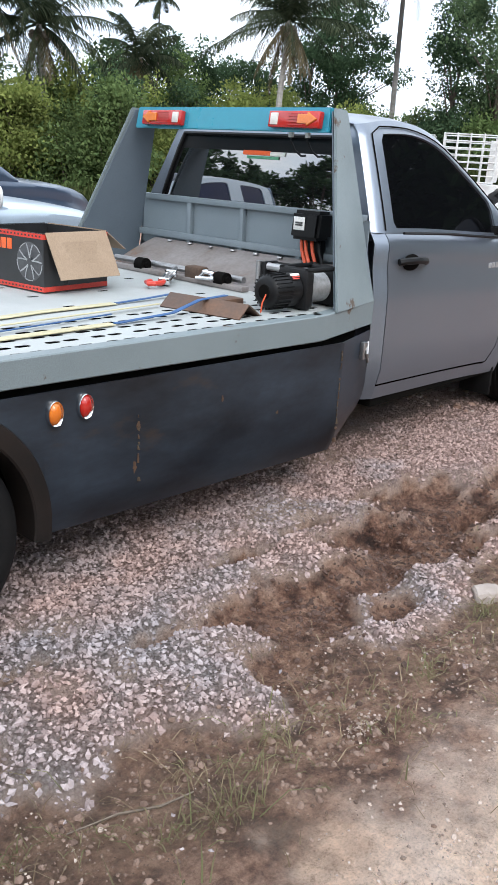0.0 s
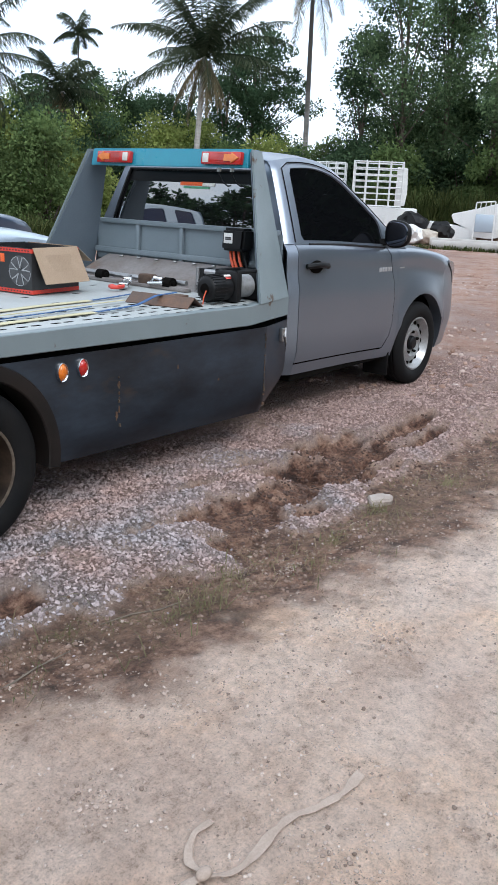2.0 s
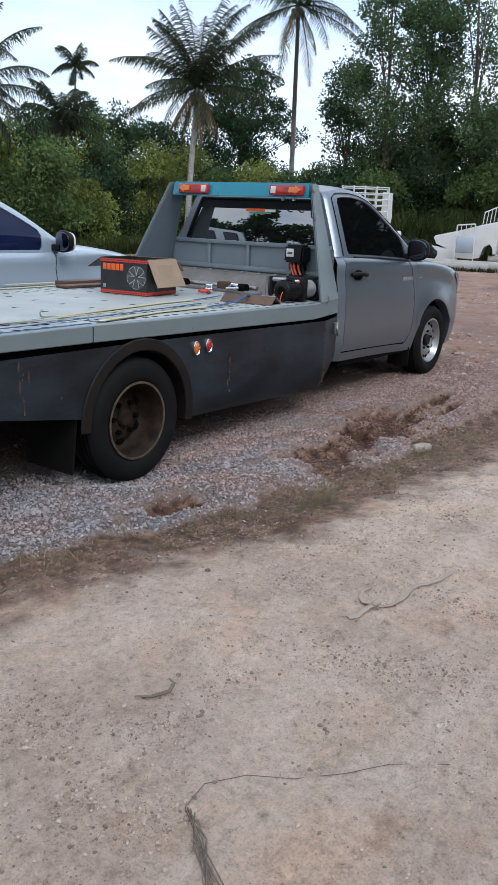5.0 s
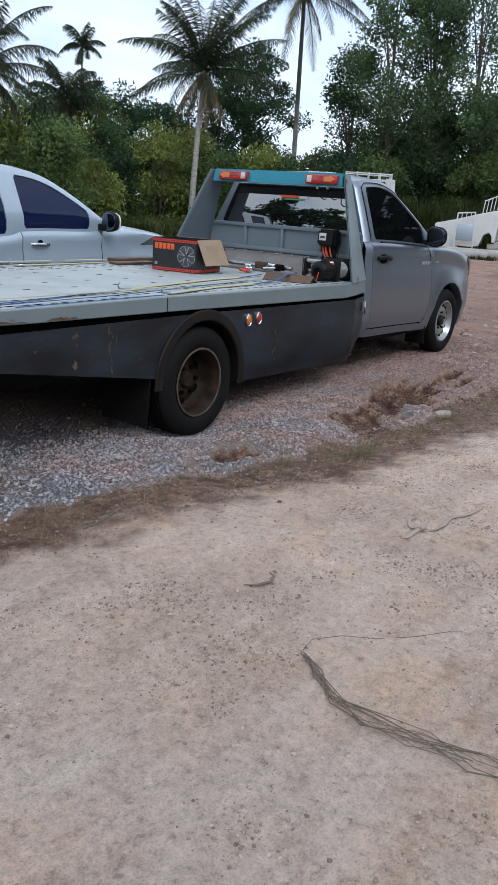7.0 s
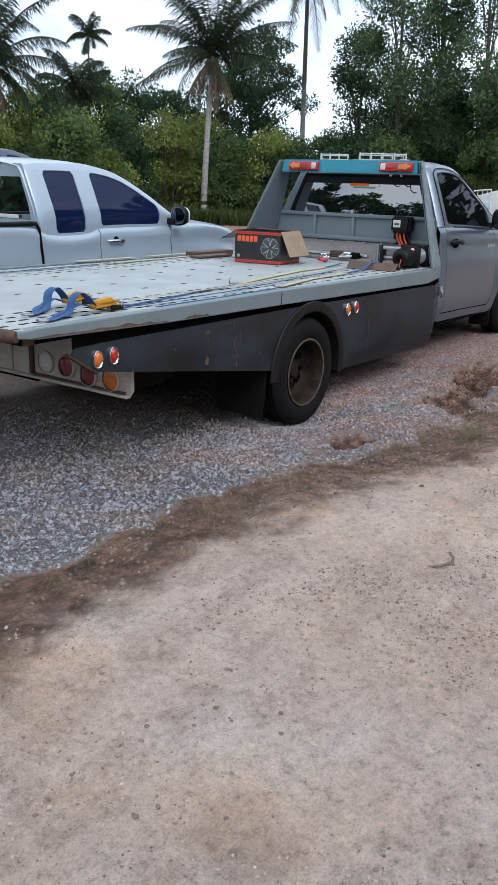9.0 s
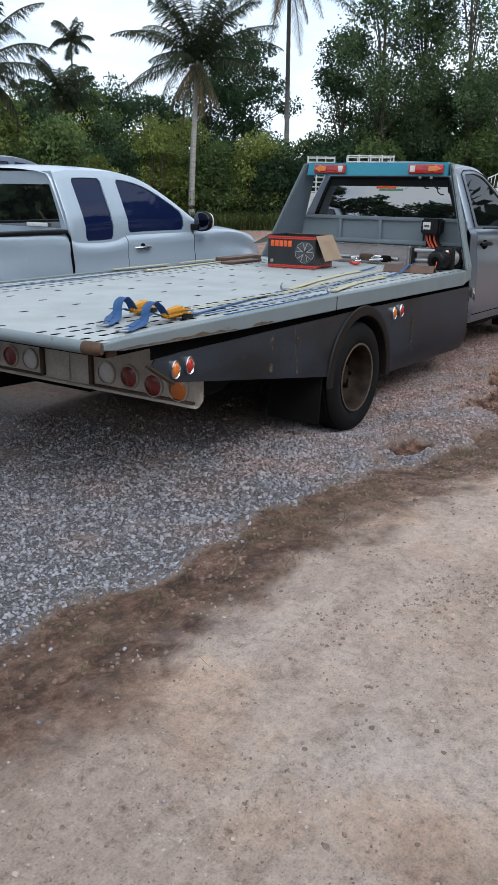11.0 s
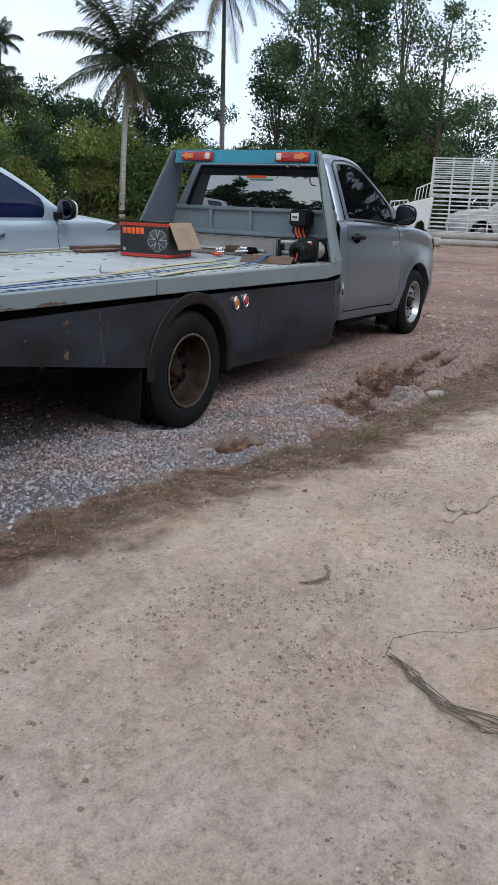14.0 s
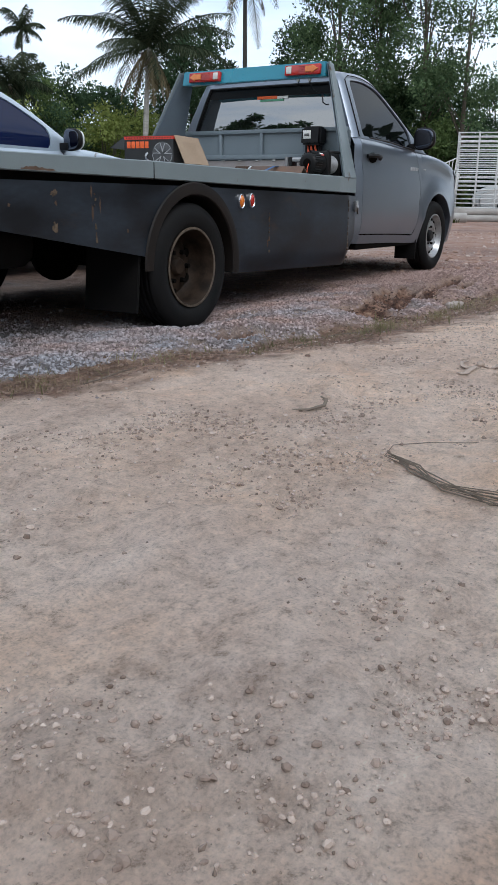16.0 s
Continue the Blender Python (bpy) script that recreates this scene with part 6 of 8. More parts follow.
        prism(bm, [(o * 0.030, -0.020), (o * 0.085, -0.020), (o * 0.085, -0.031), (o * 0.140, 0.0), (o * 0.085, 0.031), (o * 0.085, 0.020), (o * 0.030, 0.020)], "x", -0.040, -0.028, 0.002)
        part("indicator_lens", bm, M["orange"], lamp, "amber arrow-shaped indicator lens")
        bm = bmesh.new()
        box(bm, (-0.036, -o * 0.112 - 0.022, -0.026), (-0.028, -o * 0.112 + 0.022, 0.026), 0.003)
        part("reverse_lens", bm, M["clear"], lamp, "clear lens")
        bm = bmesh.new()
        for z in (-0.024, -0.012, 0, 0.012, 0.024):
            box(bm, (-0.034, -0.058, z - 0.002), (-0.028, 0.028, z + 0.002))
        part("lens_ribs", bm, M["red"], lamp)
    for y in (-0.40, -0.50):
        bm = bmesh.new()
        q = [(2.20, y, 1.568), (2.195, y - 0.005, 1.53), (2.21, y - 0.02, 1.49), (2.22, y - 0.055, 1.465), (2.22, y - 0.08, 1.468)]
        tube(bm, q, 0.005, 6)
        part("lamp_wire", bm, M["black"], b)
        bm = bmesh.new()
        box(bm, (2.19, y - 0.010, 1.545), (2.21, y + 0.010, 1.568), 0.003)
        part("wire_plug", bm, M["white_label"], b)


M["sticker_green"] = mat("faded_green_print", (0.10, 0.34, 0.20), 0.5)
M["mirror"] = mat("mirror_glass", (0.12, 0.13, 0.16), 0.04, 1.0, rvar=0.01)
M["badge"] = mat("dull_bright_badge", (0.42, 0.43, 0.45), 0.4, 0.3)
M["headlamp"] = mat("clear_headlamp_lens", (0.30, 0.31, 0.33), 0.12, 0.4, (0.12, 0.12, 0.13), 12, 0.8, 80, coat=0.8)
M["stain"] = mat("brown_rust_stain", (0.085, 0.055, 0.040), 0.75, 0.0, (0.17, 0.115, 0.085), 18, 0.9, 120, 0.0006, 90, spec=0.2)
cab()
bed()
headboard()

# ---- parked vehicles ----


def pickup():
    """The silver extended-cab pickup parked beside the tow truck."""
    ob = thing("parked_pickup", "light silver extended-cab pickup with blue-tinted windows, parked beside the tow truck", "pickup", at=(0, 2.475, 0.03))
    w, nose, tail = 0.872, 3.18, -1.85
    belt = ((-1.85, 1.065), (-0.5, 1.065), (0.05, 1.055), (0.22, 0.978), (0.68, 0.972), (0.80, 1.012), (1.6, 1.020), (2.0, 1.035), (2.4, 1.010), (2.8, 0.940), (3.05, 0.82), (3.18, 0.70))
    top = ((0.14, 1.500), (0.30, 1.528), (0.60, 1.535), (0.95, 1.520), (1.20, 1.462), (1.50, 1.310), (1.78, 1.130), (1.95, 1.040))
    for side, k, d in lower_body(ob, M["silver"], tail, nose, w, 0.36, belt, ((2.36, 0.35, 0.40), (-0.72, 0.35, 0.40)), [(0.80, 1.72)]):
        y = side * (w - 0.022)
        bm = bmesh.new()
        tube(bm, [(0.895, y, 0.905), (0.915, y + side * 0.03, 0.908), (1.00, y + side * 0.036, 0.908), (1.06, y + side * 0.03, 0.906), (1.08, y, 0.904)], 0.013, 8)
        part("door_handle", bm, M["chrome"], d, "bright door handle")
        bm = bmesh.new()
        bmesh.ops.create_uvsphere(bm, u_segments=14, v_segments=8, radius=1, matrix=Matrix.LocRotScale((0.985, y, 0.925), None, (0.045, 0.012, 0.026)))
        part("handle_cup", bm, M["dark"], d)
    for side, k, p in greenhouse(ob, M["silver"], M["blueglass"], w, belt, top, 0.14, 1.95, [(0.33, 0.66), (0.84, 1.60)], 0.44, 1.10, -0.03):
        p["label"] = "blue-tinted side window"
    hood_and_front(ob, M["silver"], w, belt, 1.9, nose, tail)
    # cab back and its window
    bm = bmesh.new()
    zs = [0.40, 0.8, 1.04, 1.09, 1.2, 1.32, 1.42, 1.47, 1.52]
    hw = lambda z: w - 0.02 if z < 1.05 else w - 0.045 - 0.44 * max(0, z - 1.12) ** 1.06
    rows = [[(0.14, s * hw(z), z) for z in zs] for s in (-1, -0.9, -0.78, -0.4, 0, 0.4, 0.78, 0.9, 1)]
    inside = lambda i, j: 1 <= i <= 6 and 3 <= j <= 5
    grid_faces(bm, rows, inside)
    part("cab_back", clean(bm), M["silver"], ob)
    bm = bmesh.new()
    grid_faces(bm, [[(x + 0.01, y, z) for x, y, z in r] for r in rows], lambda i, j: not inside(i, j))
    part("rear_window", clean(bm), M["filmglass"], ob, "dark rear window reflecting the pale sky")
    bm = bmesh.new()
    box(bm, (0.128, -0.60, 1.095), (0.134, -0.36, 1.125), 0.002)
    part("window_sticker", bm, M["white_label"], ob, "pale sticker with unreadable print")
    for side in (-1, 1):
        # bed side: inner wall, dark rail, panel gap, wheel bulge
        bm = bmesh.new()
        box(bm, (tail + 0.02, side * (w - 0.10) - 0.02, 0.55), (0.10, side * (w - 0.10) + 0.02, 1.06), 0.006)
        part("bed_inner_wall", bm, M["silver"], ob)
        bm = bmesh.new()
        box(bm, (tail, side * (w - 0.068) - 0.05, 1.050), (0.115, side * (w - 0.068) + 0.05, 1.082), 0.012)
        part("bed_rail_cap", bm, M["black"], ob, "dark bed rail cap")
        # dark strip laid on for the shaded gap between cab and bed
        bm = bmesh.new()
        tube(bm, [(0.120, side * (w - 0.06), 1.07), (0.128, side * (w - 0.024), 1.02), (0.135, side * (w - 0.001), 0.80), (0.140, side * (w + 0.001), 0.62), (0.142, side * (w - 0.02), 0.42)], 0.011, 6)
        part("panel_gap_seal", bm, M["dark"], ob)
        mir = new("mirror")
        mir.parent = ob
        mirror_shell(mir, 1.735, side, 0.945, 1.115, M["white"])
        bm = bmesh.new()
        box(bm, (1.70, side * 0.86 - 0.05, 1.03), (1.78, side * 0.86 + 0.05, 1.09), 0.01)
        part("mirror_foot", bm, M["black"], mir)
        wheel(ob, (2.36, side * 0.77, 0.34), 0.34, 0.21, 0.205, "steel", side)
        wheel(ob, (-0.72, side * 0.77, 0.34), 0.34, 0.21, 0.205, "steel", side)
        bm = bmesh.new()
        hexa(bm, [(2.78, side * 0.80, 0.70), (3.05, side * 0.66, 0.68), (3.1, side * 0.5, 0.7), (2.8, side * 0.5, 0.7), (2.70, side * 0.80, 0.90), (2.92, side * 0.70, 0.86), (3.0, side * 0.5, 0.86), (2.8, side * 0.5, 0.86)], 0.012)
        part("headlight", bm, M["clear"], ob)
    bm = bmesh.new()
    box(bm, (tail, -w + 0.05, 0.50), (0.13, w - 0.05, 0.56), 0.01)
    part("bed_floor", bm, M["dark"], ob)
    bm = bmesh.new()
    box(bm, (tail - 0.02, -w + 0.06, 0.50), (tail + 0.03, w - 0.06, 1.06), 0.015)
    part("tailgate", bm, M["silver"], ob)
    bm = bmesh.new()
    box(bm, (0.2, -0.78, 0.36), (1.95, 0.78, 1.0), 0.02)
    part("cab_lining", bm, M["dark"], ob)


def car(name, label, paint, glass, at, rz, roof=1.72, length=4.5):
    """A closed car seen only from afar, between the things in front of it."""
    ob = thing(name, label, "car", at=at, rz=rz)
    w, nose, tail = 0.88, length / 2, -length / 2
    belt = ((tail, 1.05), (0.2, 1.06), (0.9, 1.05), (1.4, 1.02), (nose - 0.35, 0.95), (nose - 0.12, 0.84), (nose, 0.70))
    top = ((tail + 0.05, 1.08), (tail + 0.22, roof - 0.12), (tail + 0.8, roof - 0.02), (-0.3, roof), (0.15, roof - 0.06), (0.55, roof - 0.30), (0.95, 1.20), (1.15, 1.06))
    for side, k, d in lower_body(ob, paint, tail, nose, w, 0.34, belt, ((nose - 0.85, 0.35, 0.39), (tail + 0.85, 0.35, 0.39)), [(-0.25, 0.85)]):
        bm = bmesh.new()
        tube(bm, [(-0.15, side * 0.86, 0.95), (-0.12, side * 0.895, 0.952), (0.0, side * 0.895, 0.952), (0.03, side * 0.86, 0.95)], 0.012, 6)
        part("door_handle", bm, M["chrome"], d)
    for side, k, p in greenhouse(ob, paint, glass, w, belt, top, tail + 0.05, 1.15, [(tail + 0.35, -0.30), (-0.22, 0.75)], 0.42, 0.12):
        pass
    hood_and_front(ob, paint, w, belt, 1.1, nose, tail)
    for side in (-1, 1):
        for x in (nose - 0.85, tail + 0.85):
            wheel(ob, (x, side * 0.77, 0.34), 0.34, 0.21, 0.21, "steel", side)
        bm = bmesh.new()
        hexa(bm, [(nose - 0.42, side * 0.78, 0.72), (nose - 0.1, side * 0.64, 0.70), (nose - 0.05, side * 0.45, 0.7), (nose - 0.4, side * 0.5, 0.7), (nose - 0.50, side * 0.80, 0.92), (nose - 0.2, side * 0.68, 0.86), (nose - 0.15, side * 0.45, 0.86), (nose - 0.4, side * 0.5, 0.88)], 0.015)
        part("headlight", bm, M["clear"], ob, "clear headlight")
        bm = bmesh.new()
        box(bm, (0.66, side * 0.97 - 0.10, 1.04), (0.78, side * 0.97 + 0.10, 1.18), 0.03)
        part("mirror", bm, M["black"], ob)
    bm = bmesh.new()
    box(bm, (tail + 0.1, -0.76, 0.36), (1.1, 0.76, 1.0), 0.02)
    part("cabin_lining", bm, M["dark"], ob)
    bm = bmesh.new()
    box(bm, (tail - 0.01, -0.80, 0.40), (tail + 0.06, 0.80, 1.06), 0.04)
    part("tailgate", bm, paint, ob)
    return ob


pickup()
car("parked_car", "dark blue car with a clear headlight, parked beyond the silver pickup", M["bluecar"], M["blueglass"], (3.05, 5.95, 0.04), 0.0, 1.74, 4.6)
big = car("white_car", "tall white car behind the stacked pipe cage", M["white"], M["glass"], (28.15, 3.75, 0.05), 118.0, 1.72, 4.4)
big.matrix_basis = big.matrix_basis @ Matrix.Diagonal((1.12, 1.12, 1.20, 1))

# ---- on the deck ----


def product_box():
    """The printed carton: black sides with red borders, an open top with two flaps folded out."""
    ob = thing("product_box", "black and red printed cardboard box with open flaps on the deck", "box", at=(1.228, 0.166, DECK + 0.004), rz=7.4)
    hx, hy, h, t = 0.185, 0.200, 0.245, 0.004
    for n, lo, hi in (("front_wall", (-hx, -hy, 0), (-hx + t, hy, h)), ("back_wall", (hx - t, -hy, 0), (hx, hy, h)), ("side_wall", (-hx + t, -hy, 0), (hx - t, -hy + t, h)), ("side_wall", (-hx + t, hy - t, 0), (hx - t, hy, h)), ("bottom", (-hx + t, -hy + t, 0), (hx - t, hy - t, t))):
        bm = bmesh.new()
        box(bm, lo, hi)
        part(n, bm, M["boxblack"], ob)
    # red borders with dark studs, top and bottom
    for z in (0.003, h - 0.024):
        bm = bmesh.new()
        box(bm, (-hx - 0.0012, -hy - 0.0012, z), (-hx, hy + 0.0012, z + 0.021))
        part("red_border", bm, M["boxred"], ob, "printed red border")
        bm = bmesh.new()
        box(bm, (-hx, -hy - 0.0012, z), (hx, -hy, z + 0.021))
        part("red_border", bm, M["boxred"], ob, "printed red border")
        for k in range(17):
            y = -hy + 0.02 + k * (2 * hy - 0.04) / 16
            bm = bmesh.new()
            box(bm, (-hx - 0.002, y - 0.005, z + 0.007), (-hx - 0.0012, y + 0.005, z + 0.014))
            part("border_stud", bm, M["boxblack"], ob)
    # the brand word is kept as five plain orange blocks
    for k in range(5):
        bm = bmesh.new()
        box(bm, (-hx - 0.002, hy - 0.022 - 0.037 * k - 0.030, 0.163), (-hx, hy - 0.022 - 0.037 * k, 0.208), 0.0005)
        part("orange_print", bm, M["boxorange"], ob)
    # printed wheel picture: a dim disc with pale forked spokes and a broken ring
    cy, cz = -hy + 0.088, 0.122
    bm = bmesh.new()
    lathe(bm, [(0.0, -0.0010), (0.080, -0.0010), (0.082, 0.0)], "x", 32, (-hx, cy, cz))
    part("printed_disc", bm, M["boxdim"], ob)
    for k in range(5):
        a = k * 2 * math.pi / 5 + 0.35
        for q, wd in ((-0.16, 0.005), (0.16, 0.006)):
            bm = bmesh.new()
            strip(bm, [(-hx - 0.0016, cy + 0.016 * math.cos(a), cz + 0.016 * math.sin(a)), (-hx - 0.0016, cy + 0.045 * math.cos(a + q), cz + 0.045 * math.sin(a + q)), (-hx - 0.0016, cy + 0.076 * math.cos(a + 1.6 * q), cz + 0.076 * math.sin(a + 1.6 * q))], wd, 0.001, (1, 0, 0))
            part("printed_spoke", bm, M["boxgrey"], ob)
        bm = bmesh.new()
        strip(bm, [(-hx - 0.0016, cy + 0.079 * math.cos(a + b), cz + 0.079 * math.sin(a + b)) for b in (0.35, 0.55, 0.75, 0.95)], 0.004, 0.001, (1, 0, 0))
        part("printed_ring", bm, M["boxgrey"], ob)
    bm = bmesh.new()
    box(bm, (-hx - 0.0016, hy - 0.046, 0.040), (-hx, hy - 0.022, 0.064), 0.0004)
    part("printed_badge", bm, M["boxgrey"], ob)
    # flaps: bare card inside, black outside
    bm = bmesh.new()
    hexa(bm, [(-hx + 0.01, -hy, h), (hx - 0.01, -hy, h), (hx - 0.01, -hy, h + 0.004), (-hx + 0.01, -hy, h + 0.004),
              (-hx + 0.022, -hy - 0.078, h - 0.185), (hx - 0.012, -hy - 0.090, h - 0.185), (hx - 0.012, -hy - 0.094, h - 0.183), (-hx + 0.022, -hy - 0.082, h - 0.183)])
    part("flap", bm, M["cardboard"], ob, "plain brown cardboard flap folded out")
    bm = bmesh.new()
    hexa(bm, [(-hx + 0.01, hy, h), (hx - 0.01, hy, h), (hx - 0.01, hy, h + 0.004), (-hx + 0.01, hy, h + 0.004),
              (-hx + 0.05, hy + 0.155, h - 0.075), (hx - 0.03, hy + 0.155, h - 0.075), (hx - 0.03, hy + 0.155, h - 0.071), (-hx + 0.05, hy + 0.155, h - 0.071)])
    part("flap", bm, M["boxblack"], ob, "black printed flap folded out")
    bm = bmesh.new()
    hexa(bm, [(hx, -hy + 0.01, h), (hx, hy - 0.01, h), (hx, hy - 0.01, h + 0.004), (hx, -hy + 0.01, h + 0.004),
              (hx + 0.15, -hy + 0.03, h - 0.09), (hx + 0.15, hy - 0.03, h - 0.09), (hx + 0.15, hy - 0.03, h - 0.086), (hx + 0.15, -hy + 0.03, h - 0.086)])
    part("flap", bm, M["cardboard"], ob, "plain brown cardboard flap folded out")


def winch():
    ob = thing("winch", "black electric winch with ribbed motor and steel rope drum", "winch", at=(1.60, -0.825, DECK + 0.002), rz=0.0)
    z, r = 0.082, 0.070
    bm = bmesh.new()
    lathe(bm, [(0.0, 0.0), (0.05, 0.002), (r - 0.008, 0.010), (r, 0.022), (r, 0.165), (r - 0.012, 0.170)], "x", 36, (0, 0, z))
    part("motor", bm, M["black"], ob, "black motor housing")
    bm = bmesh.new()
    lathe(bm, [(0.0, -0.004), (0.028, -0.003), (0.032, 0.003)], "x", 20, (0, 0, z))
    part("motor_boss", bm, M["dark"], ob)
    fin = bmesh.new()
    hexa(fin, [(0.012, -0.0025, 0.060), (0.105, -0.0025, 0.066), (0.105, 0.0025, 0.066), (0.012, 0.0025, 0.060), (0.016, -0.002, r + 0.004), (0.105, -0.002, r + 0.006), (0.105, 0.002, r + 0.006), (0.016, 0.002, r + 0.004)])
    me = mesh_of("cooling_fin", fin, M["black"])
    for k in range(26):
        f = new("cooling_fin", me)
        f.parent = ob
        f.matrix_basis = Matrix.Translation((0, 0, z)) @ Matrix.Rotation(2 * math.pi * k / 26, 4, "X")
    for x in (0.170, 0.365):
        bm = bmesh.new()
        box(bm, (x, -0.085, 0.0), (x + 0.055, 0.085, 0.172), 0.022)
        part("drum_support", bm, M["black"], ob)
    bm = bmesh.new()
    prof = [(0.0, 0.222)]
    for k in range(22):
        x = 0.226 + k * 0.0062
        prof += [(0.060, x), (0.0645, x + 0.0031)]
    prof += [(0.060, 0.364), (0.0, 0.366)]
    lathe(bm, prof, "x", 32, (0, 0, z))
    part("rope_drum", bm, M["wire"], ob, "drum wound with grey steel rope")
    for y in (-0.07, 0.07):
        bm = bmesh.new()
        tube(bm, [(0.18, y, 0.165), (0.41, y, 0.165)], 0.011, 8)
        part("tie_bar", bm, M["black"], ob)
    for dz, m, l in ((0.030, "white_label", 0.055), (0.012, "boxred", 0.05), (0.000, "boxred", 0.04)):
        bm = bmesh.new()
        rr = r + 0.0095
        strip(bm, [(0.108, -rr * math.cos(0.75 + dz * 9), z + rr * math.sin(0.75 + dz * 9)), (0.108 + l, -rr * math.cos(0.75 + dz * 9), z + rr * math.sin(0.75 + dz * 9))], 0.012 if m == "white_label" else 0.005, 0.001, (0, -1, 1))
        part("label_bar", bm, M[m], ob)
    bm = bmesh.new()
    tube(bm, [(-0.010, -0.02, 0.075), (-0.03, -0.02, 0.04), (-0.035, -0.02, 0.004)], 0.0032, 6)
    part("short_cable", bm, M["cable"], ob)


def fairlead():
    ob = thing("roller_fairlead", "black roller fairlead with bright steel rollers behind the winch", "fairlead", at=(2.03, -0.47, DECK + 0.002), rz=-84.0)
    for x in (0.0, 0.30):
        bm = bmesh.new()
        box(bm, (x - 0.012, -0.05, 0.0), (x + 0.012, 0.05, 0.145), 0.004)
        part("end_plate", bm, M["black"], ob)
    bm = bmesh.new()
    tube(bm, [(-0.036, -0.035, 0.0), (-0.036, -0.035, 0.145)], 0.015, 14)
    part("vertical_roller", bm, M["steel"], ob, "bright steel roller")
    for y, z in ((-0.03, 0.125), (0.03, 0.125), (0.0, 0.045)):
        bm = bmesh.new()
        tube(bm, [(0.012, y, z), (0.288, y, z)], 0.018, 12)
        part("roller", bm, M["black" if z > 0.1 and y > 0 else "steel"], ob)
    bm = bmesh.new()
    lathe(bm, [(0.0, -0.062), (0.010, -0.060), (0.012, -0.050)], "y", 6, (0.30, 0, 0.09))
    part("bolt", bm, M["steel"], ob)


def controller():
    ob = thing("winch_controller", "black winch control box with a white label on the headboard", "control box", at=(2.245, -0.525, 1.09))
    bm = bmesh.new()
    hexa(bm, [(-0.060, -0.085, 0.0), (-0.060, 0.085, 0.0), (0.062, 0.085, 0.005), (0.062, -0.085, 0.005), (-0.045, -0.085, 0.135), (-0.045, 0.085, 0.135), (0.062, 0.085, 0.135), (0.062, -0.085, 0.135)], 0.016)
    part("case", bm, M["black"], ob)
    bm = bmesh.new()
    box(bm, (-0.0565, -0.005, 0.045), (-0.0535, 0.062, 0.105), 0.001, Matrix.Identity(4))
    part("label_plate", bm, M["white_label"], ob, "white label")
    for z, y0, y1 in ((0.078, 0.006, 0.050), (0.068, 0.006, 0.050)):
        bm = bmesh.new()
        box(bm, (-0.0585, y0, z - 0.004), (-0.0564, y1, z + 0.004))
        part("label_bar", bm, M["grey_label"], ob)
    bm = bmesh.new()
    box(bm, (0.0, -0.05, -0.10), (0.062, 0.05, 0.0), 0.006)
    part("bracket", bm, M["black"], ob)
    for k, (dy, dx) in enumerate(((0.045, -0.02), (0.015, -0.025), (-0.02, -0.02), (-0.045, 0.0))):
        bm = bmesh.new()
        tube(bm, [(dx + 0.01, dy, 0.01), (dx - 0.005, dy - 0.02, -0.05), (dx - 0.03, dy - 0.07, -0.115), (dx - 0.06 - 0.01 * k, dy - 0.13, -0.165)], 0.0085, 8)
        part("power_cable", bm, M["cable" if k < 3 else "black"], ob, "thick red-orange cable" if k < 3 else "black cable")


def strap_line(pts, mat_name, label, width=0.045):
    bm = bmesh.new()
    strip(bm, pts, width, 0.003)
    ob = part("strap", bm, M[mat_name])
    return tagged(ob, label, "strap", "lashing straps")


def hook(x, y, z, rz, label="bright steel hook at a strap end"):
    ob = thing("strap_hook", label, "hook", "strap hooks", at=(x, y, z), rz=rz)
    bm = bmesh.new()
    pts = [(0.09, 0, 0.006), (0.03, 0, 0.006), (0.0, 0, 0.010)] + [(-0.025 * math.sin(a), 0.0, 0.010 + 0.018 * (1 - math.cos(a))) for a in np.linspace(0.4, 2.9, 7)]
    tube(bm, pts, 0.005, 6)
    part("hook", bm, M["steel"], ob)
    bm = bmesh.new()
    tube(bm, [(0.09, -0.022, 0.006), (0.09, 0.022, 0.006), (0.06, 0.0, 0.006), (0.09, -0.022, 0.006)], 0.004, 6)
    part("ring", bm, M["steel"], ob)


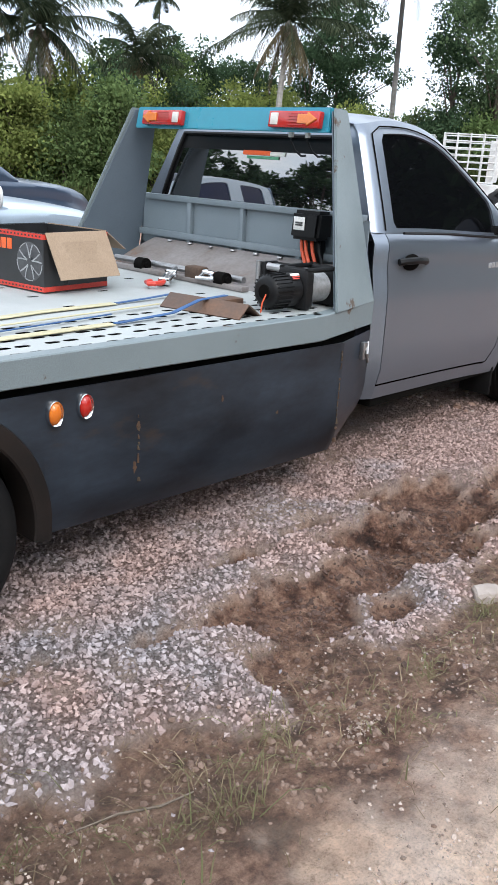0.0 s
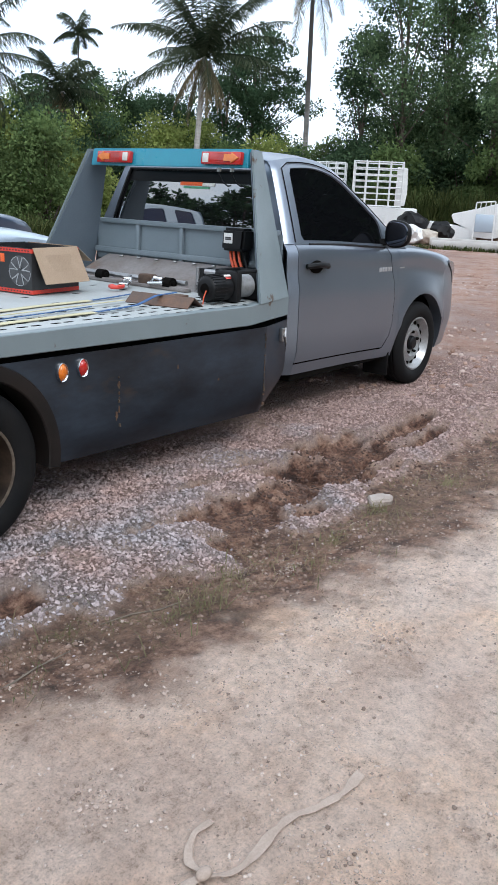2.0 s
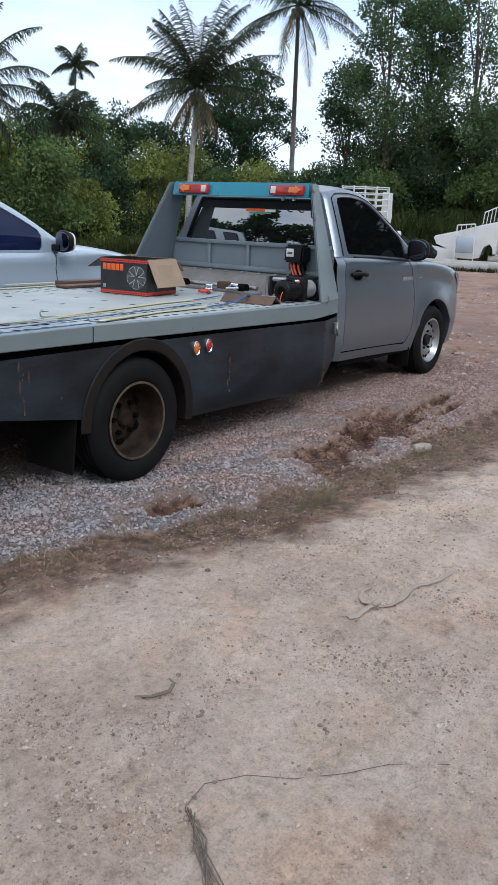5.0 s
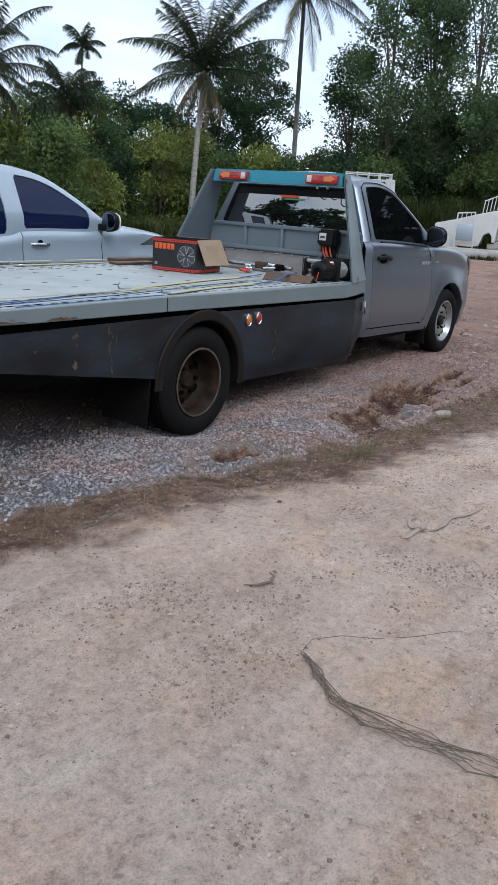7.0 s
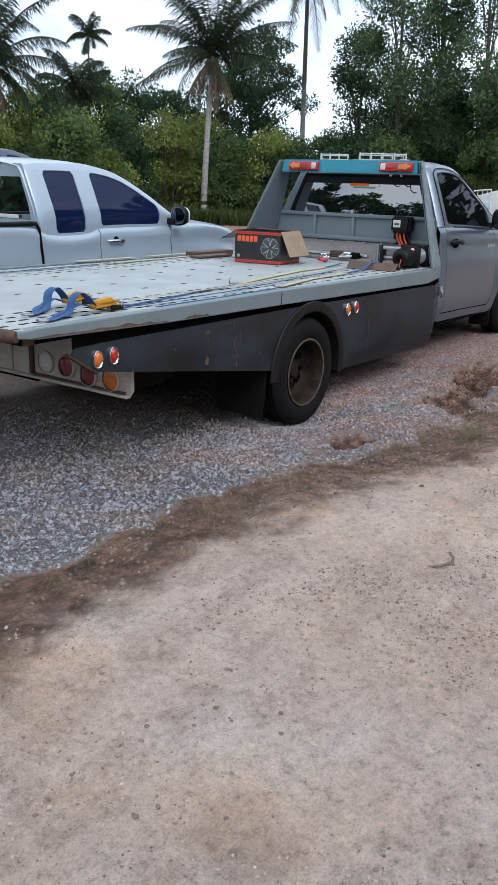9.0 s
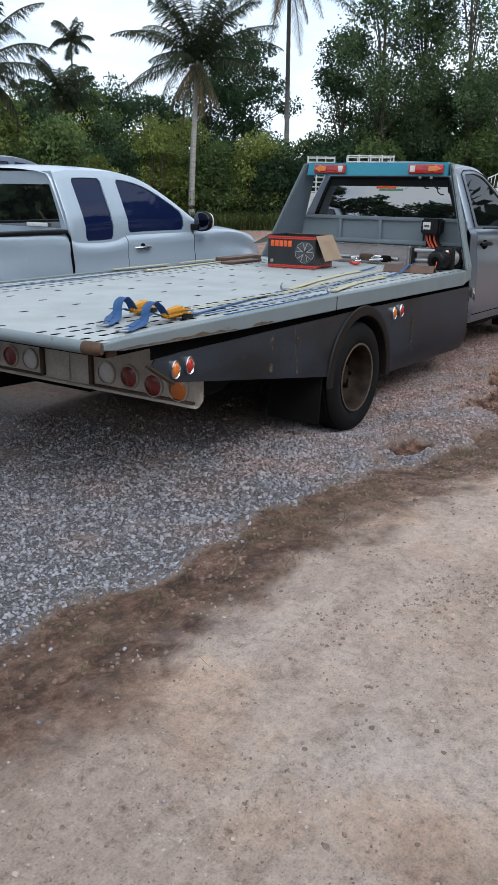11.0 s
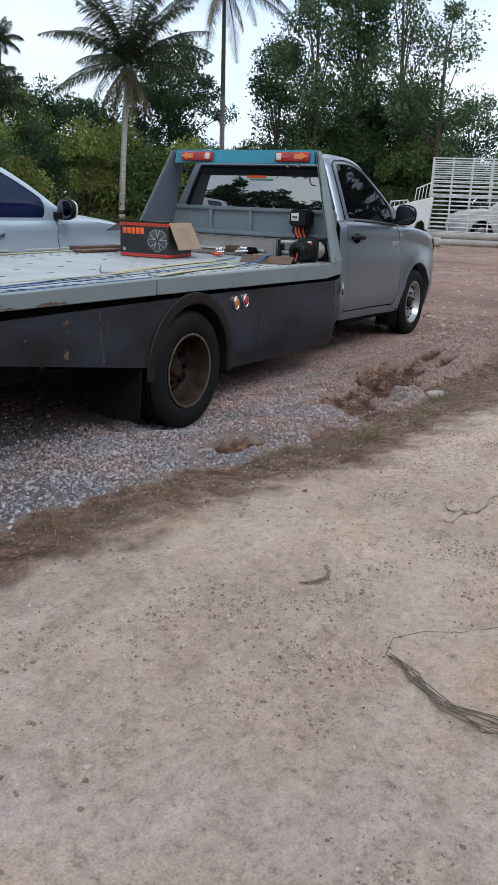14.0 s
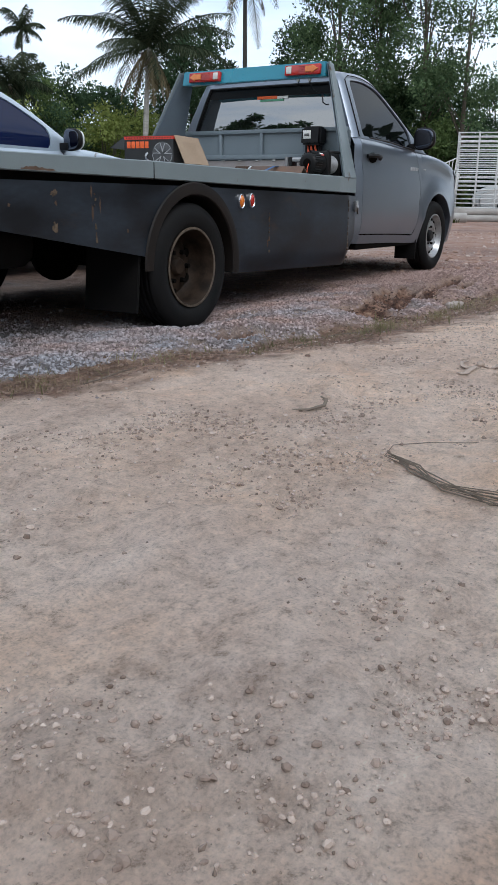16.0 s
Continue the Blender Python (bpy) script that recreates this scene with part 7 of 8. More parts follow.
def ratchet(x, y, rz, z=0.0):
    """A ratchet strap: yellow handle folded over steel, with a heap of blue webbing."""
    ob = thing("ratchet_strap", "blue webbing ratchet strap with an orange-yellow grip, coiled on the deck", "ratchet strap", "ratchet straps", at=(x, y, DECK + 0.004 + z), rz=rz)
    bm = bmesh.new()
    hexa(bm, [(0.0, -0.030, 0.012), (0.165, -0.040, 0.012), (0.165, 0.040, 0.012), (0.0, 0.030, 0.012), (0.02, -0.022, 0.048), (0.145, -0.034, 0.060), (0.145, 0.034, 0.060), (0.02, 0.022, 0.048)], 0.013)
    part("grip", bm, M["ochre"], ob, "orange-yellow webbing grip")
    for zz in (0.030, 0.050):
        bm = bmesh.new()
        strip(bm, [(0.01, -0.032, zz - 0.006), (0.09, -0.041, zz - 0.002), (0.160, -0.044, zz - 0.004)], 0.008, 0.003, (0, 1, 0))
        part("grip_fold", bm, M["ochre"], ob)
    bm = bmesh.new()
    tube(bm, [(0.165, -0.045, 0.02), (0.180, -0.045, 0.035), (0.180, 0.045, 0.035), (0.165, 0.045, 0.02)], 0.006, 6)
    part("ratchet_pin", bm, M["steel"], ob)
    for y2 in (-0.052, 0.052):
        bm = bmesh.new()
        box(bm, (0.10, y2 * 0.8 - 0.003, 0.0), (0.185, y2 * 0.8 + 0.003, 0.028), 0.002)
        part("side_plate", bm, M["black"], ob)
    def band(pts, wid, name, lb):
        """Limp webbing along points, sagging and twisting a little."""
        bm = bmesh.new()
        rows = []
        m = 6 * (len(pts) - 1)
        for i in range(m + 1):
            u = i / 6
            q = [curve_at([(k, p[c]) for k, p in enumerate(pts)], u) for c in range(4)]
            a = q[3]
            rows.append([(q[0] + f * wid * math.sin(a), q[1] + f * wid * math.cos(a), q[2] + 0.004 * noise.noise(Vector((x * 7, u * 1.7, f * 3)))) for f in (-0.5, -0.2, 0.2, 0.5)])
        grid_faces(bm, rows)
        clean(bm)
        bmesh.ops.solidify(bm, geom=list(bm.faces), thickness=0.003)
        part(name, bm, M["blue"], ob, lb, smooth=50)
    band([(0.02, 0.0, 0.030, 0.0), (-0.02, 0.0, 0.070, 0.05), (-0.065, 0.0, 0.095, 0.1), (-0.105, 0.005, 0.072, 0.1), (-0.125, 0.0, 0.030, 0.1), (-0.16, -0.015, 0.010, 0.15), (-0.24, -0.04, 0.006, 0.2), (-0.33, -0.055, 0.006, 0.2)], 0.050, "webbing_fold", "blue webbing standing in a fold")
    band([(0.03, 0.02, 0.020, 0.0), (-0.04, 0.03, 0.040, 0.2), (-0.10, 0.035, 0.022, 0.3), (-0.17, 0.02, 0.014, 0.4), (-0.25, -0.02, 0.012, 0.4)], 0.046, "webbing_tail", "blue webbing tail lying flat")
    band([(0.16, 0.0, 0.012, 0.0), (0.22, 0.0, 0.010, 0.0), (0.30, 0.01, 0.006, 0.0)], 0.040, "webbing_end", "blue webbing end")
    bm = bmesh.new()
    tube(bm, [(-0.33, -0.075, 0.008), (-0.37, -0.062, 0.010), (-0.36, -0.035, 0.008), (-0.33, -0.035, 0.008)], 0.005, 6)
    part("end_hook", bm, M["steel"], ob, "bright steel end hook")


def deck_things():
    z = DECK + 0.0065
    strap_line([(-0.24, -0.63, z + 0.006), (0.3, -0.50, z), (0.80, -0.42, z), (1.17, -0.40, z)], "yellow", "pale yellow webbing strap pulled straight along the deck")
    strap_line([(1.18, -0.40, z), (1.35, -0.385, z + 0.004), (1.52, -0.36, z + 0.008)], "blue", "blue webbing strap end on the deck", 0.020)
    strap_line([(-0.16, -0.885, z + 0.006), (0.4, -0.76, z), (0.90, -0.735, z)], "yellow", "pale yellow webbing strap beside the edge beam")
    strap_line([(0.91, -0.735, z), (1.2, -0.72, z + 0.01), (1.36, -0.70, z + 0.045), (1.52, -0.69, z + 0.05)], "blue", "blue webbing strap running over the steel angle", 0.022)
    strap_line([(-0.33, -0.63, z), (-0.9, -0.72, z), (-1.40, -0.80, z)], "blue", "blue webbing strap stretched along the deck", 0.018)
    strap_line([(-0.25, -0.90, z), (-0.8, -0.925, z), (-1.35, -0.93, z)], "blue", "blue webbing strap stretched along the edge", 0.018)
    strap_line([(-1.42, -0.86, z + 0.004), (-0.6, -0.82, z + 0.004), (0.3, -0.70, z + 0.004), (1.0, -0.60, z + 0.004)], "blue", "thin blue strap stretched along the slotted edge", 0.012)
    strap_line([(-1.30, -0.70, z + 0.008), (-0.4, -0.70, z + 0.008), (0.6, -0.60, z + 0.008), (1.3, -0.53, z + 0.008)], "yellow", "thin pale strap lying along the slotted edge", 0.016)
    hook(-0.33, -0.625, z, 15), hook(-0.25, -0.90, z, 8)
    for k, (x0, y0, x1, y1) in enumerate(((0.98, 0.66, 1.42, 0.78), (1.10, 0.80, 1.62, 0.92))):
        bm = bmesh.new()
        box(bm, (x0, y0, DECK + 0.004), (x1, y1, DECK + 0.022 + 0.018 * k), 0.004)
        tagged(part("steel_plate", bm, M["rustangle"]), "dark rusty steel plate lying beside the box", "steel offcut")
    zl = DECK + 0.020
    strap_line([(-0.12, 0.955, zl), (0.2, 0.955, zl), (0.52, 0.955, zl)], "yellow", "pale webbing strap along the far edge beam")
    strap_line([(0.66, 0.955, zl), (0.9, 0.955, zl), (1.16, 0.955, zl)], "yellow", "pale webbing strap along the far edge beam")
    strap_line([(0.05, 0.80, z), (0.6, 0.83, z), (1.25, 0.88, z)], "yellow", "pale webbing strap lying on the far slotted band")
    strap_line([(-2.1, 0.75, z), (-1.2, 0.76, z), (-0.05, 0.80, z)], "blue", "blue webbing strap on the far slotted band", 0.018)
    hook(0.02, 0.80, z, 3)
    ratchet(-1.70, -0.825, 2.0)
    ratchet(-1.66, -0.60, 12.0)
    # rusty steel angle lying on the deck
    bm = bmesh.new()
    rows = [[(1.31 + 0.07 * s, -0.52 - 0.38 * s, DECK + 0.004), (1.375 + 0.07 * s, -0.51 - 0.38 * s, DECK + 0.055), (1.46 + 0.07 * s, -0.495 - 0.38 * s, DECK + 0.004)] for s in (0, 0.5, 1)]
    grid_faces(bm, rows)
    clean(bm)
    bmesh.ops.solidify(bm, geom=list(bm.faces), thickness=0.006)
    tagged(part("steel_angle", bm, M["rustangle"]), "rusty brown steel angle lying on the deck", "steel angle")
    bm = bmesh.new()
    box(bm, (1.50, -0.66, DECK + 0.003), (1.66, -0.58, DECK + 0.03), 0.004)
    tagged(part("steel_plate", bm, M["rustangle"]), "small rusty steel offcut on the deck", "steel offcut")
    # shackle and turnbuckle at the winch line
    ob = thing("turnbuckle", "bright steel turnbuckle with a red hook at the winch line", "turnbuckle", at=(1.62, -0.17, DECK + 0.006), rz=38.0)
    bm = bmesh.new()
    tube(bm, [(0.10, 0, 0.03), (0.40, 0.0, 0.045)], 0.011, 10)
    part("rod", bm, M["steel"], ob)
    bm = bmesh.new()
    for y in (-0.02, 0.02):
        tube(bm, [(0.08, y, 0.02), (0.26, y, 0.036)], 0.008, 8)
    box(bm, (0.25, -0.028, 0.02), (0.28, 0.028, 0.055), 0.006)
    box(bm, (0.07, -0.028, 0.005), (0.10, 0.028, 0.04), 0.006)
    part("body", bm, M["chrome"], ob)
    bm = bmesh.new()
    tube(bm, [(0.08, 0, 0.02), (0.03, 0.0, 0.02), (-0.01, 0.025, 0.02), (-0.015, 0.055, 0.02), (0.02, 0.07, 0.02), (0.05, 0.055, 0.02)], 0.012, 8)
    part("hook", bm, M["boxred"], ob, "red painted hook")
    ob = thing("shackle", "heavy steel shackle and pin block on the cross tube", "shackle", at=(1.935, -0.02, DECK + 0.035), rz=-90.0)
    bm = bmesh.new()
    box(bm, (0.0, -0.035, -0.02), (0.11, 0.035, 0.045), 0.012)
    part("block", bm, M["rust"], ob)
    bm = bmesh.new()
    tube(bm, [(0.13, -0.04, 0.01), (0.16, -0.05, 0.035), (0.20, -0.03, 0.03), (0.21, 0.02, 0.01), (0.17, 0.04, 0.0), (0.13, 0.03, 0.0)], 0.012, 8)
    part("bow", bm, M["chrome"], ob)
    bm = bmesh.new()
    tube(bm, [(0.115, -0.055, 0.0), (0.24, -0.06, 0.012)], 0.010, 8)
    part("pin", bm, M["chrome"], ob)


M["rustangle"] = mat("brown_rusty_angle", (0.085, 0.055, 0.042), 0.6, 0.2, (0.16, 0.085, 0.05), 10, 0.8, 90, 0.0008, 60)
product_box()
winch()
fairlead()
controller()
deck_things()

# ---- on the ground ----


def on_ground(x, y):
    return float(height(np.array([x]), np.array([y]))[0])


def ground_things():
    # concrete lump by the dug hollow
    bm = bmesh.new()
    prism(bm, [(-0.062, -0.035), (-0.02, -0.046), (0.050, -0.038), (0.066, 0.004), (0.040, 0.040), (-0.048, 0.036)], "z", -0.028, 0.028, 0.009)
    bmesh.ops.subdivide_edges(bm, edges=bm.edges, cuts=2, use_grid_fill=True)
    for v in bm.verts:
        v.co += Vector([noise.noise(v.co * 28 + Vector((3 * k, 1, 2))) * 0.009 for k in range(3)])
    ob = part("rock", bm, mat("dirty_concrete_lump", (0.40, 0.345, 0.31), 0.9, 0, (0.24, 0.19, 0.16), 14, 0.8, 60, 0.003, 40), smooth=28)
    ob.matrix_basis = pose(1.625, -1.962, on_ground(1.625, -1.962) + 0.014, 6, -7, -40)
    tagged(ob, "flat grey concrete lump at the edge of the gravel", "rock")
    # knotted cloth strip
    ob = thing("cloth_strip", "dusty knotted cloth strip lying on the dirt road", "cloth strip", at=(0, 0, 0))
    def lay(pts, wid, name, seed):
        """A crumpled band: its width, edges and folds vary along it."""
        bm = bmesh.new()
        m, rows = 6 * (len(pts) - 1), []
        for i in range(m + 1):
            u = i / 6
            x, y, h = (curve_at([(k, p[c]) for k, p in enumerate(pts)], u) for c in range(3))
            x2, y2 = (curve_at([(k, p[c]) for k, p in enumerate(pts)], min(u + 0.1, len(pts) - 1)) for c in range(2))
            x1, y1 = (curve_at([(k, p[c]) for k, p in enumerate(pts)], max(u - 0.1, 0)) for c in range(2))
            d = Vector((x2 - x1, y2 - y1, 0)).normalized()
            sd = Vector((-d.y, d.x, 0))
            w = wid * (0.75 + 0.5 * noise.noise(Vector((seed, u * 1.3, 0))) + 0.25 * noise.noise(Vector((seed, u * 5, 3))))
            row = []
            for q in range(7):
                f = q / 6 - 0.5
                px, py = x + sd.x * f * w, y + sd.y * f * w
                lift = 0.004 + 0.005 * abs(noise.noise(Vector((seed + q * 0.9, u * 2.2, 7)))) + 0.004 * (0.25 - f * f)
                row.append((px, py, on_ground(px, py) + lift + h * 0.6))
            rows.append(row)
        grid_faces(bm, rows)
        clean(bm)
        bmesh.ops.solidify(bm, geom=list(bm.faces), thickness=0.002)
        part(name, bm, M["cloth"], ob, smooth=60)
    lay([(-0.735, -2.862, 0.012), (-0.66, -2.90, 0.004), (-0.55, -2.895, 0.004), (-0.47, -2.90, 0.002), (-0.40, -2.925, 0.004), (-0.33, -2.945, 0.0), (-0.25, -2.945, 0.0)], 0.029, "long_tail", 1.3)
    lay([(-0.735, -2.862, 0.010), (-0.79, -2.848, 0.004), (-0.845, -2.835, 0.0), (-0.875, -2.825, 0.0)], 0.040, "short_tail", 4.1)
    lay([(-0.735, -2.862, 0.012), (-0.715, -2.80, 0.004), (-0.66, -2.765, 0.002), (-0.60, -2.765, 0.0)], 0.022, "loose_end", 8.7)
    bm = bmesh.new()
    bmesh.ops.create_icosphere(bm, subdivisions=2, radius=0.019, matrix=Matrix.LocRotScale((-0.738, -2.862, on_ground(-0.738, -2.862) + 0.013), None, (1.1, 0.8, 0.6)))
    part("knot", bm, M["cloth"], ob)
    # bundle of dry vine stems
    ob = thing("dry_vine", "bundle of thin dry vine stems lying on the dirt road", "vine")
    r = random.Random(9)
    for k in range(9):
        bm = bmesh.new()
        o = [r.uniform(-0.018, 0.018) for _ in range(4)]
        base = [(-1.955, -3.02), (-2.02, -3.10), (-2.10, -3.20), (-2.13, -3.33), (-2.11, -3.47), (-2.09, -3.62), (-2.05, -3.80 - 0.03 * k)]
        pts = []
        for i, (x, y) in enumerate(base[(0 if k % 3 else 1) : 7 - (k % 2)]):
            x, y = x + o[i % 4] * (0.5 + 0.8 * i) * 0.9, y + o[(i + 1) % 4] * 0.9
            pts.append((x, y, on_ground(x, y) + 0.006 + 0.012 * r.random()))
        tube(bm, pts, 0.0010 + 0.0010 * r.random(), 5)
        part("stem", bm, M["twig"], ob)
    bm = bmesh.new()
    line = [(-2.02, -3.10), (-1.95, -3.00), (-1.86, -2.985), (-1.76, -3.04), (-1.70, -3.14), (-1.60, -3.23), (-1.50, -3.30), (-1.40, -3.42)]
    tube(bm, [(x, y, on_ground(x, y) + 0.003) for x, y in line], 0.0012, 5)
    part("stem", bm, M["twig"], ob)
    # curled husk and loose twigs
    bm = bmesh.new()
    tube(bm, [(-1.70, -2.60, on_ground(-1.70, -2.60) + 0.006), (-1.665, -2.635, on_ground(-1.66, -2.63) + 0.006), (-1.625, -2.665, on_ground(-1.62, -2.66) + 0.010), (-1.60, -2.66, on_ground(-1.6, -2.66) + 0.022), (-1.60, -2.64, on_ground(-1.6, -2.64) + 0.03)], [0.003, 0.006, 0.0075, 0.006, 0.003], 8, squash=0.6)
    tagged(part("husk", bm, M["twig"]), "curled dark seed husk lying on the dirt road", "husk")
    for x, y, a, l in ((-0.45, -1.93, 5, 0.35), (-1.5, -1.72, 12, 0.4), (-2.2, -1.60, 20, 0.35), (0.05, -1.90, 160, 0.3)):
        bm = bmesh.new()
        d = (math.cos(radians(a)) * l / 2, math.sin(radians(a)) * l / 2)
        tube(bm, [(x + s * d[0], y + s * d[1] + 0.012 * math.sin(3 * s), on_ground(x + s * d[0], y + s * d[1]) + 0.005) for s in (-1, -0.4, 0.2, 1)], [0.002, 0.0035, 0.003, 0.0015], 5)
        tagged(part("twig", bm, M["twig"]), "thin dry twig lying on the earth", "twig", "loose twigs")


ground_things()

# ---- the scrap row across the lot ----


def bars(ob, name, a, b, r, material, sides=6):
    bm = bmesh.new()
    tube(bm, [a, b], r, sides)
    return part(name, bm, material, ob)


def cage(at, rz, length, depth, tall, bays, slats, label, base=0.0, r=0.022):
    """A welded pipe cage: posts, and slats on all four sides, on shared meshes."""
    ob = thing("pipe_cage", label, "cage", "pipe cages", at=at, rz=rz)
    bm = bmesh.new()
    tube(bm, [(0, 0, 0), (0, 0, tall)], r * 1.3, 6)
    post = mesh_of("post", bm, M["cage"], 40)
    bm = bmesh.new()
    tube(bm, [(0, 0, 0), (length, 0, 0)], r, 6)
    long_ = mesh_of("slat", bm, M["cage"], 40)
    bm = bmesh.new()
    tube(bm, [(0, 0, 0), (0, depth, 0)], r, 6)
    short = mesh_of("slat", bm, M["cage"], 40)
    def put(name, me, x, y, z):
        o = new(name, me)
        o.parent = ob
        o.matrix_basis = pose(x, y, z)
    for k in range(bays + 1):
        for y in (0, depth):
            put("post", post, length * k / bays, y, base)
    for k in range(slats):
        z = base + tall * (0.02 + 0.96 * k / (slats - 1))
        for y in (0, depth):
            put("slat", long_, 0, y, z)
        for x in (0, length):
            put("slat", short, x, 0, z)
    for k in range(1, bays):
        put("roof_bar", short, length * k / bays, 0, base + tall)
    return ob


def scrap_row():
    # concrete blocks under the big cage, and long pipes beside them
    right = Vector((0.29, -0.957, 0))
    p0 = Vector((25.6, 6.55, 0))
    bm = bmesh.new()
    tube(bm, [(-1.42, 0, 0), (-0.7, 0, 0), (0.0, 0, 0), (0.7, 0, 0), (1.42, 0, 0)], 0.125, 16)
    me = mesh_of("concrete_pipe", bm, M["concrete"], 50)
    for k in range(4):
        for y, z in ((-0.13, 0.145), (0.14, 0.145), (0.0, 0.372)):
            p = p0 + right * (2.9 * k + 1.3 + 0.12 * (z > 0.3)) + Vector((0.957, 0.29, 0)) * y
            ob = new("concrete_pipe", me)
            ob.matrix_basis = pose(p.x, p.y, z, 0, 0, -73 + (k % 3 - 1) * 0.4)
            tagged(ob, "pale concrete pipe stacked in a low row under the cage", "concrete pipe", "stacked concrete pipes")
    for a, b, z, r in (((23.22, 8.20), (24.12, 5.3), 0.19, 0.17), ((22.62, 7.85), (23.30, 5.65), 0.16, 0.15)):
        bm = bmesh.new()
        tube(bm, [(a[0] + (b[0] - a[0]) * k / 6, a[1] + (b[1] - a[1]) * k / 6, z) for k in range(7)], r, 18)
        tagged(part("concrete_pipe", bm, M["concrete"], smooth=50), "long pale concrete pipe lying on the ground", "concrete pipe", "concrete pipes")
    cage((25.75, 6.35, 0.49), -73, 6.2, 1.7, 1.25, 9, 9, "galvanised pipe cage standing on stacked concrete pipes")
    cage((25.75, 6.35, 1.76), -73, 6.2, 1.7, 1.27, 9, 9, "galvanised pipe cage stacked on another")
    cage((23.1, 11.15, 1.20), -61, 1.62, 1.5, 1.46, 4, 8, "white pipe cage on a scrapped truck box")
    cage((25.1, 13.95, 1.35), -61, 1.05, 1.3, 1.36, 3, 8, "white pipe cage on the farther scrapped box")
    for x, y, rz, l, top, lb in ((23.35, 11.3, -61, 2.3, 1.19, "white scrapped truck box under a pipe cage"), (25.3, 14.1, -61, 2.0, 1.34, "white scrapped truck box at the back of the row")):
        ob = thing("truck_box", lb, "truck box", "scrapped truck boxes", at=(x, y, 0.05), rz=rz)
        bm = bmesh.new()
        box(bm, (-0.35, 0.02, 0.35), (l - 0.1, 1.5, top - 0.05), 0.05)
        part("body", bm, M["white"], ob)
        bm = bmesh.new()
        box(bm, (0.2, -0.02, 0.50), (l * 0.5, 0.02, top - 0.30), 0.02)
        part("side_panel", bm, M["cage"], ob)
        for xx in (0.1, l - 0.5):
            bm = bmesh.new()
            box(bm, (xx, 0.1, 0.0), (xx + 0.25, 1.4, 0.35), 0.02)
            part("support_block", bm, M["concrete"], ob)
    # upright white sheet beside the cage
    bm = bmesh.new()
    prism(bm, [(0, 0), (0.34, 0.05), (0.40, 0.45), (0.36, 1.25), (0.02, 1.28)], "y", -0.02, 0.02, 0.006)
    ob = part("white_sheet", bm, M["white"])
    ob.matrix_basis = pose(24.12, 10.10, 1.22, 0, 0, -66)
    tagged(ob, "upright white metal sheet beside the pipe cage", "metal sheet")
    # scrapped pickup shells, white, with head racks
    def shell(x, y, z, rz, tilt, label, rack, l=2.3, colour="white"):
        o = thing("pickup_bed_shell", label, "pickup bed", "scrapped pickup beds", at=(0, 0, 0))
        o.matrix_basis = pose(x, y, z, 0, tilt, rz)
        bm = bmesh.new()
        prism(bm, [(0.0, 0.05), (0.25, 0.0), (0.40, 0.18), (0.75, 0.18), (0.90, 0.0), (l - 0.15, 0.02), (l, 0.20), (l - 0.05, 0.55), (0.05, 0.52)], "y", 0.0, 0.05, 0.012)
        part("bed_side", bm, M[colour], o)
        bm = bmesh.new()
        prism(bm, [(0.0, 0.05), (0.25, 0.0), (0.40, 0.18), (0.75, 0.18), (0.90, 0.0), (l - 0.15, 0.02), (l, 0.20), (l - 0.05, 0.55), (0.05, 0.52)], "y", 1.45, 1.50, 0.012)
        part("bed_side", bm, M[colour], o)
        bm = bmesh.new()
        box(bm, (0.05, 0.05, 0.12), (l - 0.1, 1.45, 0.17), 0.01)
        part("bed_floor", bm, M["dark"], o)
        bm = bmesh.new()
        box(bm, (l - 0.10, 0.05, 0.10), (l - 0.05, 1.45, 0.54), 0.01)
        part("bed_front", bm, M["lamppanel" if colour == "white" else "cage"], o)
        if rack:
            for k in range(5):
                y2 = 0.1 + 1.3 * k / 4
                bars(o, "rack_bar", (l - 0.08, y2, 0.52), (l - 0.08, y2, 1.02), 0.018, M["white"])
            bars(o, "rack_rail", (l - 0.08, 0.1, 1.02), (l - 0.08, 1.4, 1.02), 0.022, M["white"])
            bars(o, "rack_rail", (l - 0.08, 0.1, 0.80), (l - 0.08, 1.4, 0.80), 0.016, M["white"])
        return o
    shell(24.45, 9.05, 0.30, -66, 8, "white scrapped pickup bed lying on the ground", False, 1.7)
    # a white body side propped up, with a head rack at its raised end
    o = thing("pickup_body_side", "white pickup body side propped up, with a head rack", "pickup body", at=(24.86, 8.32, 0.04), rz=-73)
    out = [(0.0, 0.98), (0.10, 0.78), (0.50, 0.62), (0.58, 0.34), (1.30, 0.30), (1.62, 0.36), (1.74, 0.74), (1.92, 0.84), (2.02, 0.72), (2.05, 0.50), (2.16, 0.52), (2.24, 1.64), (1.60, 1.48), (0.85, 1.26), (0.30, 1.12), (0.04, 1.06)]
    for y0, nm in ((0.0, "body_side"), (1.30, "body_side")):
        bm = bmesh.new()
        prism(bm, out, "y", y0, y0 + 0.06, 0.015)
        part(nm, bm, M["white"], o)
    bm = bmesh.new()
    hexa(bm, [(0.1, 0.06, 0.70), (2.15, 0.06, 0.95), (2.15, 1.30, 0.95), (0.1, 1.30, 0.70), (0.1, 0.06, 0.75), (2.15, 0.06, 1.0), (2.15, 1.30, 1.0), (0.1, 1.30, 0.75)])
    part("bed_floor", bm, M["dark"], o)
    bm = bmesh.new()
